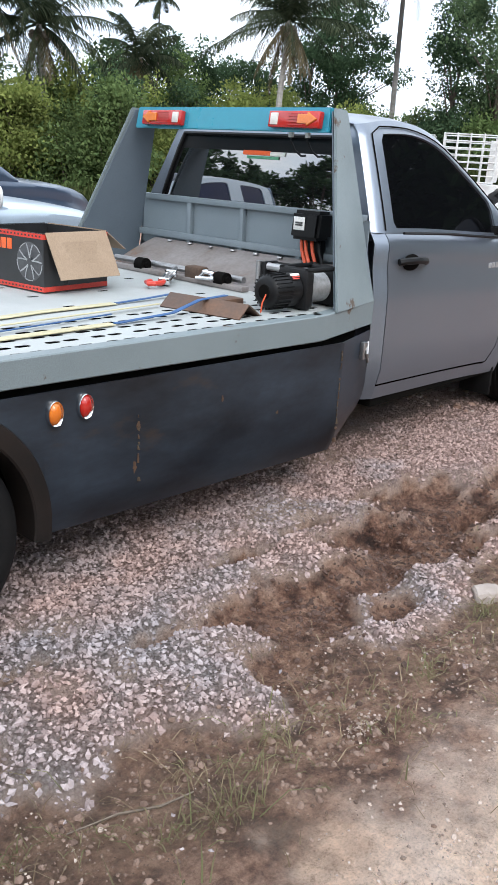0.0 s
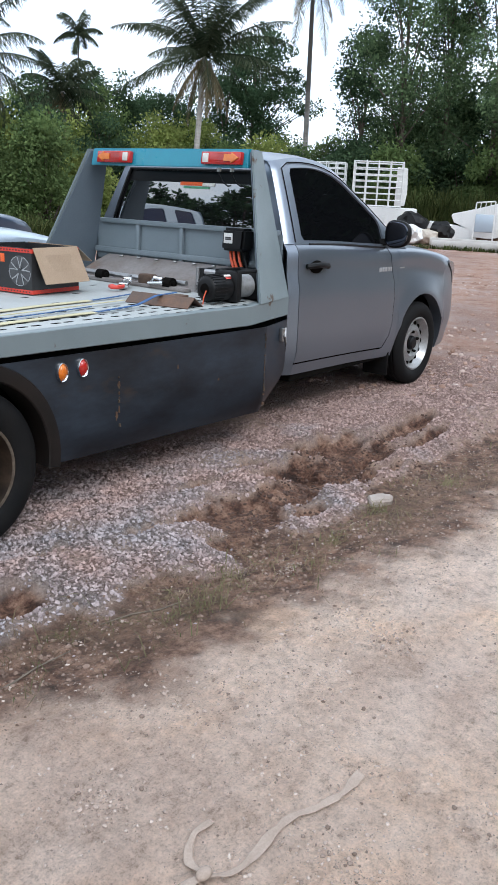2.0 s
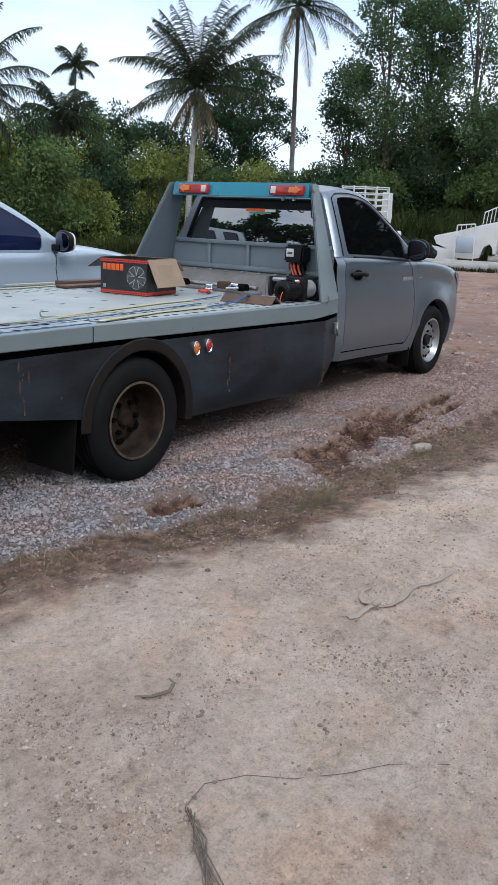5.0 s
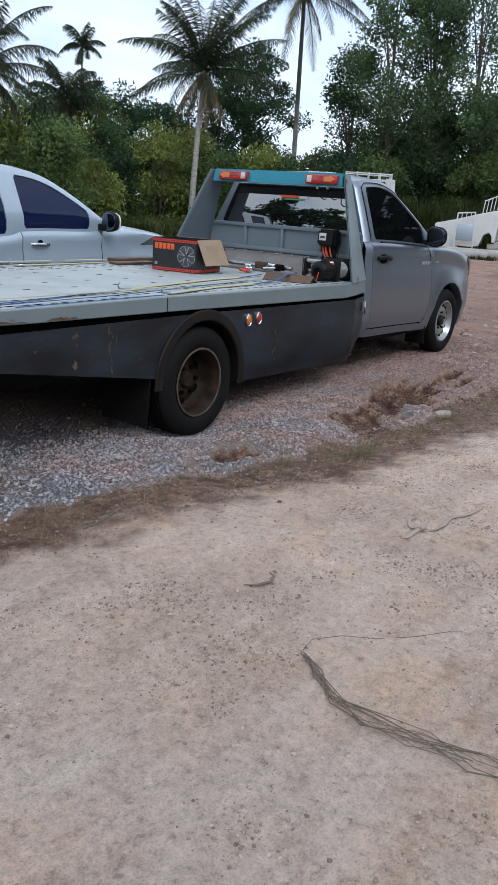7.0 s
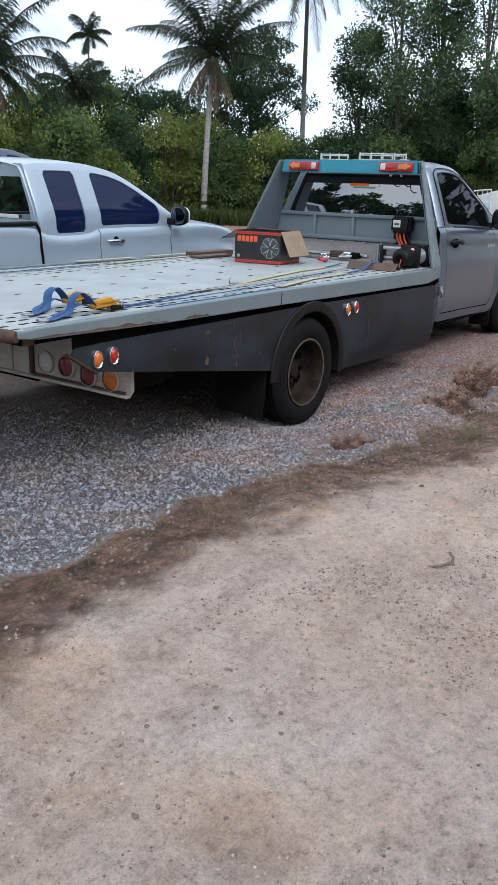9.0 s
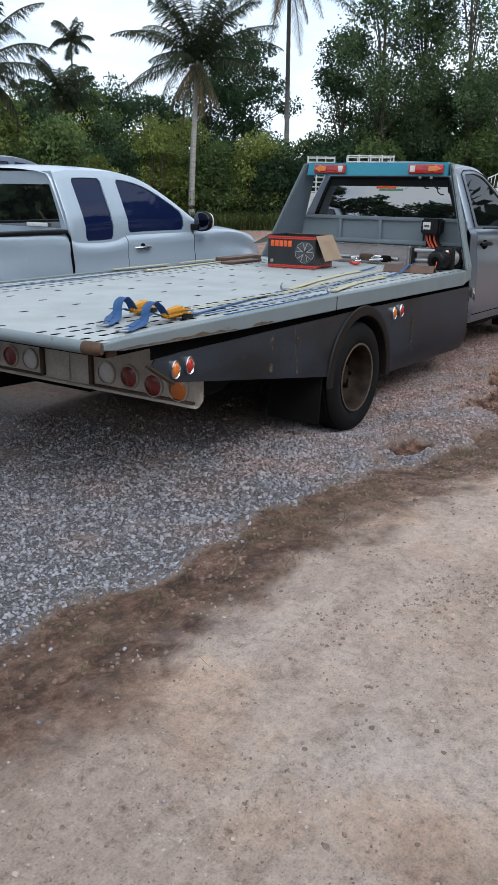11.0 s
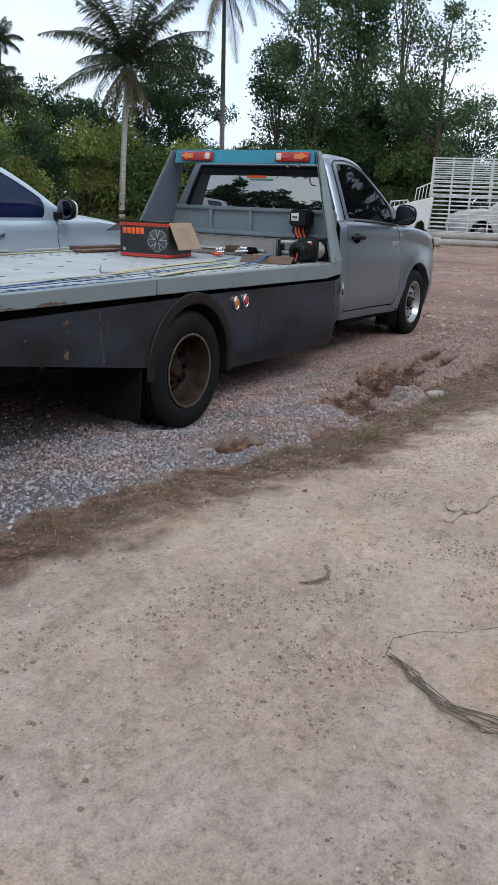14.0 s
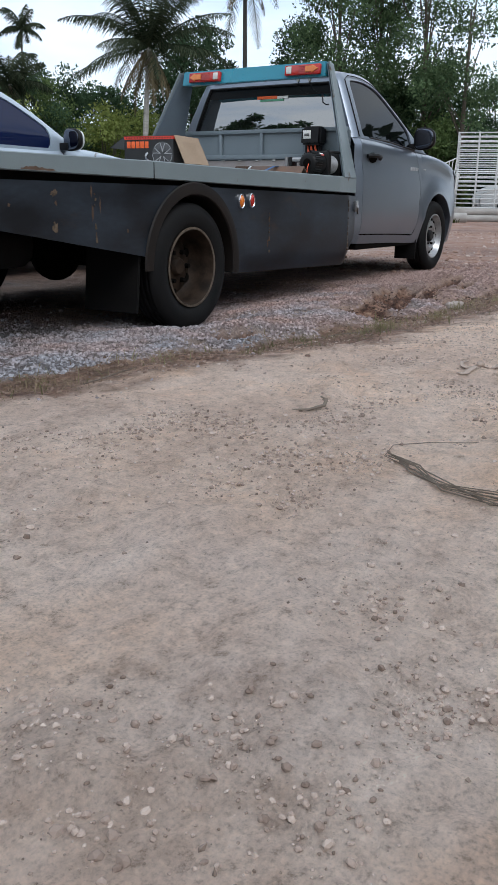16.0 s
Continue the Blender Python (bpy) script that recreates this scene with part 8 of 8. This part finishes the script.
    hexa(bm, [(0.6, 0.1, 0.0), (1.6, 0.1, 0.0), (1.6, 1.2, 0.0), (0.6, 1.2, 0.0), (0.6, 0.1, 0.72), (1.6, 0.1, 0.80), (1.6, 1.2, 0.80), (0.6, 1.2, 0.72)], 0.02)
    part("support_stack", bm, M["rust"], o)
    for k in range(5):
        bars(o, "rack_bar", (1.62 + 0.12 * k, 0.03, 1.50 + 0.035 * k), (1.66 + 0.12 * k, 0.03, 1.90 + 0.055 * k), 0.016, M["white"])
    bars(o, "rack_rail", (1.64, 0.03, 1.90), (2.18, 0.03, 2.14), 0.022, M["white"])
    # gate frame with a blue-grey tailgate, standing before it
    o = thing("gate_rack", "white pipe rack holding a blue-grey tailgate, standing in the scrap", "rack", at=(24.72, 7.46, 0.04), rz=-73)
    bars(o, "post", (0, 0, 0), (0.03, 0, 1.44), 0.026, M["white"])
    bars(o, "post", (0.66, 0, 0), (0.62, 0, 1.50), 0.026, M["white"])
    bars(o, "rail", (0.03, 0, 1.44), (0.62, 0, 1.50), 0.026, M["white"])
    for k in range(1, 4):
        bars(o, "bar", (0.16 * k, 0, 1.08), (0.155 * k + 0.02, 0, 1.46), 0.014, M["white"])
    bm = bmesh.new()
    box(bm, (0.04, -0.03, 0.52), (0.62, 0.04, 1.08), 0.03)
    part("tailgate", bm, M["silver"], o, "blue-grey metal tailgate")
    # rough grass along the pipes
    n_ = 900
    u, v_ = rng.random(n_), rng.normal(0, 0.16, n_)
    gx, gy = 22.35 + 0.85 * u + v_, 8.3 - 2.9 * u
    blades("verge_grass", gx, gy, rng.uniform(0.05, 0.22, n_), M["grass"], "rough grass growing along the concrete pipes", 0.9, 0.012, 31, "grass", np.full(n_, 0.04))
    for x, y, z, s, m, lb in ((24.3, 9.45, 0.62, (0.55, 0.5, 0.5), "black", "crumpled black plastic heap among the scrap"), (24.7, 8.55, 0.50, (0.35, 0.4, 0.32), "black", "small black plastic heap among the scrap"), (24.0, 9.3, 0.35, (0.6, 0.4, 0.36), "white", "dented white body panel in the scrap heap"), (24.4, 8.9, 0.30, (0.5, 0.4, 0.3), "lamppanel", "faded beige body panel in the scrap heap")):
        bm = bmesh.new()
        bmesh.ops.create_icosphere(bm, subdivisions=3, radius=1.0)
        for v in bm.verts:
            n = 1 + 0.35 * noise.noise(v.co * 1.6 + Vector((x, y, 0))) + 0.12 * noise.noise(v.co * 5)
            v.co = Vector((v.co.x * s[0] * n, v.co.y * s[1] * n, max(v.co.z, -0.9) * s[2] * n))
        ob = part("scrap_panel", bm, M[m], smooth=25)
        ob.matrix_basis = pose(x, y, max(z, s[2] * 0.9 + 0.04), 0, 0, 30)
        tagged(ob, lb, "scrap panel", "scrap heap")


scrap_row()

# ---- vegetation ----
CAM0 = (-3.0, -3.8)


def polar(az, dist):
    return CAM0[0] + dist * math.cos(radians(az)), CAM0[1] + dist * math.sin(radians(az))


def leaf_cloud(centres, radii, per, size, r, droop=0.0, squash=0.75, long=1.9):
    """Leaves (folded diamonds) scattered in clumps: verts and faces."""
    n = len(centres) * per
    c = np.repeat(np.asarray(centres, float), per, 0)
    rad = np.repeat(np.asarray(radii, float), per)
    d = r.normal(size=(n, 3))
    d /= np.linalg.norm(d, axis=1, keepdims=True)
    p = c + d * (rad * r.random(n) ** 0.45)[:, None] * np.array([1, 1, squash])
    u = r.normal(size=(n, 3)) + d * 0.8
    u[:, 2] -= droop
    u /= np.linalg.norm(u, axis=1, keepdims=True)
    w = np.cross(u, r.normal(size=(n, 3)))
    w /= np.linalg.norm(w, axis=1, keepdims=True) + 1e-9
    s = (size * (0.6 + 0.8 * r.random(n)))[:, None]
    v = np.stack([p, p + 0.5 * s * u * long / 1.9 + 0.32 * s * w, p + s * u * long / 1.6, p + 0.5 * s * u * long / 1.9 - 0.32 * s * w], 1).reshape(-1, 3)
    return v, np.arange(4 * n).reshape(-1, 4)


def tree(name, label, category, x, y, tall, spread_, seed, leaf, size=0.15, clumps=60, per=160, trunk_r=0.14, low=0.3, material=None, group="", rad=(0.5, 1.0), lean=0.0, droop=0.2):
    """A tapered trunk with limbs, and a crown of many leaves in uneven clumps."""
    r = np.random.default_rng(seed)
    ob = thing(name, label, category, group, at=(x, y, 0.0))
    bm = bmesh.new()
    bend = r.uniform(-0.4, 0.4, 2) + np.array([lean, 0])
    top = Vector((bend[0], bend[1], tall * 0.86))
    pts = [Vector((bend[0] * s * s, bend[1] * s * s, tall * 0.86 * s)) for s in np.linspace(0, 1, 7)]
    tube(bm, pts, [trunk_r * (1 - 0.8 * s) for s in np.linspace(0, 1, 7)], 8)
    centres, radii = [], []
    for k in range(clumps):
        s = low + (1 - low) * r.random() ** 0.8
        prof = spread_ * (0.35 + 0.75 * math.sin(math.pi * min(1, (s - low) / (1 - low) * 0.8 + 0.16)))
        a, q = r.uniform(0, 2 * math.pi), prof * math.sqrt(r.random())
        e = Vector((bend[0] * s * s + q * math.cos(a), bend[1] * s * s + q * math.sin(a), tall * s))
        if k % 3 == 0:
            b = Vector((bend[0] * (s * 0.8) ** 2, bend[1] * (s * 0.8) ** 2, tall * 0.86 * min(1, s * 0.75)))
            tube(bm, [b, b.lerp(e, 0.5) + Vector((0, 0, 0.15)), e], [trunk_r * 0.35 * (1.1 - s), trunk_r * 0.2, 0.012], 5)
        centres.append(e)
        radii.append(r.uniform(*rad))
    part("trunk", bm, M["bark"], ob)
    v, f = leaf_cloud(centres, radii, per, size, r, droop)
    c = new("crown", np_mesh("crown", v, f, M[leaf]))
    c.parent = ob
    return ob


def palm(name, label, x, y, tall, seed, fronds=22, length=3.2, trunk_r=0.15, lean=(0.0, 0.0), group="coconut palms", leaf_len=0.55, dead=5, category="palm tree", lift=(1.5, 2.05), bows=(0.7, 1.5)):
    """A ringed trunk, arching fronds with hanging leaflets, and dry fronds below."""
    r = np.random.default_rng(seed)
    ob = thing(name, label, category, group, at=(x, y, 0.0))
    bm = bmesh.new()
    n = 40
    pts, rs = [], []
    for i in range(n + 1):
        s = i / n
        pts.append(Vector((lean[0] * s**1.5, lean[1] * s**1.5, tall * s)))
        rs.append(trunk_r * (1.25 - 0.5 * s if s > 0.08 else 1.7 - 5.6 * s) * (1.0 if i % 2 else 0.93))
    tube(bm, pts, rs, 10)
    part("trunk", bm, M["bark" if trunk_r < 0.06 else "trunk_pale_to_dark" if tall > 9 else "trunk"], ob)
    head = np.array(pts[-1])
    for k in range(fronds + dead):
        old = k >= fronds
        a = 2.4 * k + r.uniform(-0.3, 0.3)
        rise = r.uniform(-1.15, -0.55) if old else lift[0] - lift[1] * (k / fronds) ** 1.1 + r.uniform(-0.15, 0.15)
        L = length * r.uniform(0.8, 1.1) * (0.62 if old else 1)
        out = np.array([math.cos(a), math.sin(a), 0])
        bow = r.uniform(*bows)
        line, p, el = [], head.copy(), rise
        m = 14
        for i in range(m + 1):
            line.append(p.copy())
            el -= (0.5 if old else bow) / m * (0.5 + 1.2 * i / m)
            p = p + L / m * (math.cos(el) * out + math.sin(el) * np.array([0, 0, 1]))
        line = np.array(line)
        side = np.array([-math.sin(a), math.cos(a), 0])
        V, F, nb = [], [], 0
        for axis in (side, np.array([0, 0, 1.0])):
            wd = (0.035 * (1 - 0.9 * np.arange(m + 1) / m) + 0.004)[:, None]
            V.append(np.stack([line - wd * axis, line + wd * axis], 1).reshape(-1, 3))
            q = nb + 2 * np.arange(m)[:, None]
            F += [q + [0, 1, 3], q + [0, 3, 2]]
            nb += 2 * (m + 1)
        t = np.linspace(0.10, 1, 62)
        P = np.stack([np.interp(t * m, np.arange(m + 1), line[:, q]) for q in range(3)], -1)
        T = np.gradient(P, axis=0)
        T /= np.linalg.norm(T, axis=1, keepdims=True)
        for sg in (-1, 1):
            ln = (leaf_len * np.sin(np.pi * np.clip(t * 0.88 + 0.1, 0, 1)) ** 0.6 * r.uniform(0.8, 1.15, len(t)) * (0.8 if old else 1))[:, None]
            d = sg * side * r.uniform(0.5, 0.9, (len(t), 1)) + 0.5 * T - np.array([0, 0, 1]) * r.uniform(0.35, 1.0, (len(t), 1))
            d /= np.linalg.norm(d, axis=1, keepdims=True)
            w = T * (0.016 if leaf_len > 0.4 else 0.012)
            tip = P + ln * d + np.array([0, 0, -0.15]) * ln
            mid = P + 0.5 * ln * d
            V.append(np.stack([P - w, mid - w, tip, mid + w, P + w], 1).reshape(-1, 3))
            q = nb + 5 * np.arange(len(t))[:, None]
            F += [q + [0, 1, 3], q + [0, 3, 4], q + [1, 2, 3]]
            nb += 5 * len(t)
        c = new("frond", np_mesh("frond", np.concatenate(V), np.concatenate(F), M["palm_dry" if old else "palm"]))
        c.parent = ob
    if leaf_len < 0.4:
        return ob
    # nuts and fibre at the head
    bm = bmesh.new()
    for k in range(9):
        a = 0.7 * k
        bmesh.ops.create_icosphere(bm, subdivisions=1, radius=0.13, matrix=Matrix.Translation((head[0] + 0.22 * math.cos(a), head[1] + 0.22 * math.sin(a), head[2] - 0.25 - 0.1 * (k % 3))))
    part("nut_cluster", bm, M["twig"], ob)
    return ob


def bush(x, y, tall, wide, seed, leaf, size=0.108, clumps=52, per=150):
    r = np.random.default_rng(seed)
    ob = thing("bush", {"leaf_light": "bushy yellow-green shrub in the hedge behind the lot", "leaf_mid": "dense green shrub in the hedge behind the lot", "leaf_dark": "dark green shrub in the shaded hedge"}[leaf], "bush", "hedge shrubs", at=(x, y, 0))
    bm = bmesh.new()
    centres, radii = [], []
    for k in range(clumps):
        a, q, s = r.uniform(0, 6.28), wide * math.sqrt(r.random()), r.random() ** 0.75
        e = Vector((q * math.cos(a) * (1.05 - 0.45 * s), q * math.sin(a) * (1.05 - 0.45 * s), max(0.3, tall * s * (1 - 0.25 * (q / wide) ** 2))))
        centres.append(e)
        radii.append(r.uniform(0.32, 0.75))
        if k % 4 == 0:
            tube(bm, [Vector((0.15 * math.cos(a), 0.15 * math.sin(a), 0)), Vector((e.x * 0.5, e.y * 0.5, e.z * 0.6)), e], [0.04, 0.028, 0.01], 5)
    part("stem", bm, M["bark"], ob)
    v, f = leaf_cloud(centres, radii, per, size, r, 0.15)
    c = new("foliage", np_mesh("foliage", v, f, M[leaf]))
    c.parent = ob
    return ob


def plant_all():
    palm("coconut_palm", "tall coconut palm with grey ringed trunk behind the lot", 22.75, 17.95, 6.2, 3, 36, 3.7, 0.115, (0.6, 0.1), dead=9, leaf_len=0.60, lift=(1.55, 1.75), bows=(0.45, 1.15))
    palm("coconut_palm", "slender high coconut palm rising above the trees", 31.80, 19.05, 11.0, 5, 25, 4.4, 0.115, (0.0, 0.1), dead=2, leaf_len=0.70, lift=(1.5, 2.1), bows=(0.5, 1.2))
    for az, d, t, s in ((53.6, 31, 5.1, 11), (56.6, 30, 5.6, 12), (59.5, 31, 7.2, 13), (48.1, 36, 4.9, 14)):
        x, y = polar(az, d)
        palm("coconut_palm", "coconut palm with drooping fronds at the hedge", x, y, t, s, 24 if d < 35 else 16, 3.4 if d < 35 else 2.0, 0.13, (-0.2, 0.1), dead=6, leaf_len=0.60)
    x, y = polar(47.6, 38)
    palm("areca_palm", "thin areca palm standing above the hedge", x, y, 7.25, 21, 13, 1.15, 0.045, (0.1, 0.0), "areca palms", 0.34, 0)
    # tall mixed trees towards the front of the truck
    for az, d, t, w, s, c, lf in ((30.0, 39, 8.0, 1.3, 31, 46, "leaf_dark"), (27.2, 37, 11.4, 1.7, 32, 66, "leaf_tree"), (24.6, 38, 10.6, 1.7, 33, 64, "leaf_tree"), (21.6, 37, 12.2, 2.1, 34, 42, "leaf_tree"),
                                   (19.2, 36, 9.2, 1.7, 35, 28, "leaf_tree"), (25.8, 42, 6.6, 2.4, 36, 50, "leaf_dark"), (22.2, 42, 6.6, 2.6, 37, 50, "leaf_dark"), (30.3, 45, 3.9, 2.2, 38, 36, "leaf_tree"), (23.4, 40, 6.6, 2.2, 39, 46, "leaf_dark"), (20.4, 40, 6.6, 2.0, 40, 44, "leaf_dark"), (17.2, 43, 6.4, 2.0, 46, 36, "leaf_dark")):
        x, y = polar(az, d)
        tree("tree", "tall leafy roadside tree with gaps of sky in its crown" if t > 9 else "dense green tree among the taller trees", "tree", x, y, t, w, s, lf, 0.112, int(c * 1.15), 230, 0.15, 0.18, group="trees behind the lot", rad=(0.42, 0.95))
    for az, d, t, w, s, c, lf in ((36.8, 43, 8.6, 2.6, 41, 70, "leaf_dark"), (38.6, 42, 7.0, 1.7, 42, 22, "leaf_dark"), (43.0, 42, 5.4, 2.4, 43, 50, "leaf_dark"), (46.0, 40, 6.0, 1.7, 44, 44, "leaf_dark"), (50.0, 42, 5.4, 2.4, 45, 40, "leaf_mid")):
        x, y = polar(az, d)
        tree("tree", "dark tree behind the hedge", "tree", x, y, t, w, s, lf, 0.124, int(c * 1.2), 210, 0.15, 0.25, group="trees behind the lot", rad=(0.35, 0.85))
    # the hedge: shrubs in two rows, and the dark thicket under the tall trees
    r = np.random.default_rng(77)
    k = 0
    for az in np.arange(31.5, 66, 2.3):
        for row in (0, 1):
            x, y = polar(az + r.uniform(-0.6, 0.6), 28.0 + 7.5 * float(np.clip((50 - az) / 6, 0, 1)) + 4.0 * row + r.uniform(-0.8, 0.8))
            tall = (3.0 if row == 0 else 4.1) * r.uniform(0.75, 1.2) * (0.85 if az < 37 else 1.0) * (1.22 if az < 47 else 1.0)
            bush(x, y, tall, 1.35 + 0.3 * (az < 47), 200 + k, ("leaf_light", "leaf_mid", "leaf_mid", "leaf_light", "leaf_dark")[k * 7 % 5] if az > 36 else ("leaf_dark", "leaf_mid")[k % 2])
            k += 1
    for az in np.arange(12.5, 32, 2.2):
        x, y = polar(az + r.uniform(-0.5, 0.5), 37.5 + r.uniform(-1, 1))
        bush(x, y, r.uniform(3.2, 4.2), 1.7, 300 + k, ("leaf_dark", "leaf_mid")[k % 3 == 0], 0.13, 50, 170)
        k += 1
    for az in np.arange(4, 13, 2.6):
        x, y = polar(az, 52 + r.uniform(-2, 2))
        bush(x, y, r.uniform(3.0, 4.0), 2.2, 300 + k, ("leaf_dark", "leaf_mid")[k % 2], 0.2, 40, 110)
        k += 1
    # reeds in front of the thicket, rough grass before the hedge
    n = 3600
    az, d = r.uniform(19, 31, n), r.uniform(33.5, 36, n)
    xs, ys = CAM0[0] + d * np.cos(np.radians(az)), CAM0[1] + d * np.sin(np.radians(az))
    blades("reeds", xs, ys, r.uniform(1.0, 2.3, n), M["grass"], "tall pale green reeds at the foot of the trees", 0.45, 0.028, 9, "reeds", np.full(n, 0.05))
    n = 26000
    az, d = r.uniform(33, 68, n), r.uniform(22.5, 27.5, n) + 0.0
    d = d + 6.5 * np.clip((50 - az) / 6, 0, 1)
    xs, ys = CAM0[0] + d * np.cos(np.radians(az)), CAM0[1] + d * np.sin(np.radians(az))
    blades("rough_grass", xs, ys, r.uniform(0.15, 0.75, n) * (0.4 + fractal(xs, ys, 2.0, 95)), M["grass"], "rough yellow-green grass before the hedge", 0.7, 0.018, 10, "grass", np.full(n, 0.04))
    # trees on the far side of the road, behind the camera
    for i, az in enumerate(np.arange(78, 300, 18.5)):
        x, y = polar(az, 31 + 3 * math.sin(3 * i))
        if i % 3 == 2:
            palm("coconut_palm", "coconut palm on the far side of the road", x, y, 6 + (i % 3), 400 + i, 14, 3.4, 0.13, (0.2, 0.2), dead=2)
        else:
            tree("tree", "broad tree on the far side of the road", "tree", x, y, 6.5 + 1.0 * math.sin(i), 3.6, 420 + i, "leaf_dark", 0.36, 40, 50, 0.2, 0.1, group="trees behind the lot", rad=(1.0, 1.7))
    for i, az in enumerate(np.arange(82, 300, 6.2)):
        x, y = polar(az, 26 + 2 * math.sin(2 * i))
        bush(x, y, 7.0 + 1.0 * math.sin(1.7 * i), 2.3, 500 + i, "leaf_dark", 0.42, 34, 56)
    for i, az in enumerate(np.arange(303, 354, 7.5)):
        x, y = polar(az, 24 + 2 * math.sin(2 * i))
        tree("tree", "broad tree on the far side of the road", "tree", x, y, 10.0 + 1.5 * math.sin(2.3 * i), 3.2, 460 + i, "leaf_dark", 0.55, 60, 60, 0.22, 0.04, group="trees behind the lot", rad=(1.0, 1.8))


plant_all()
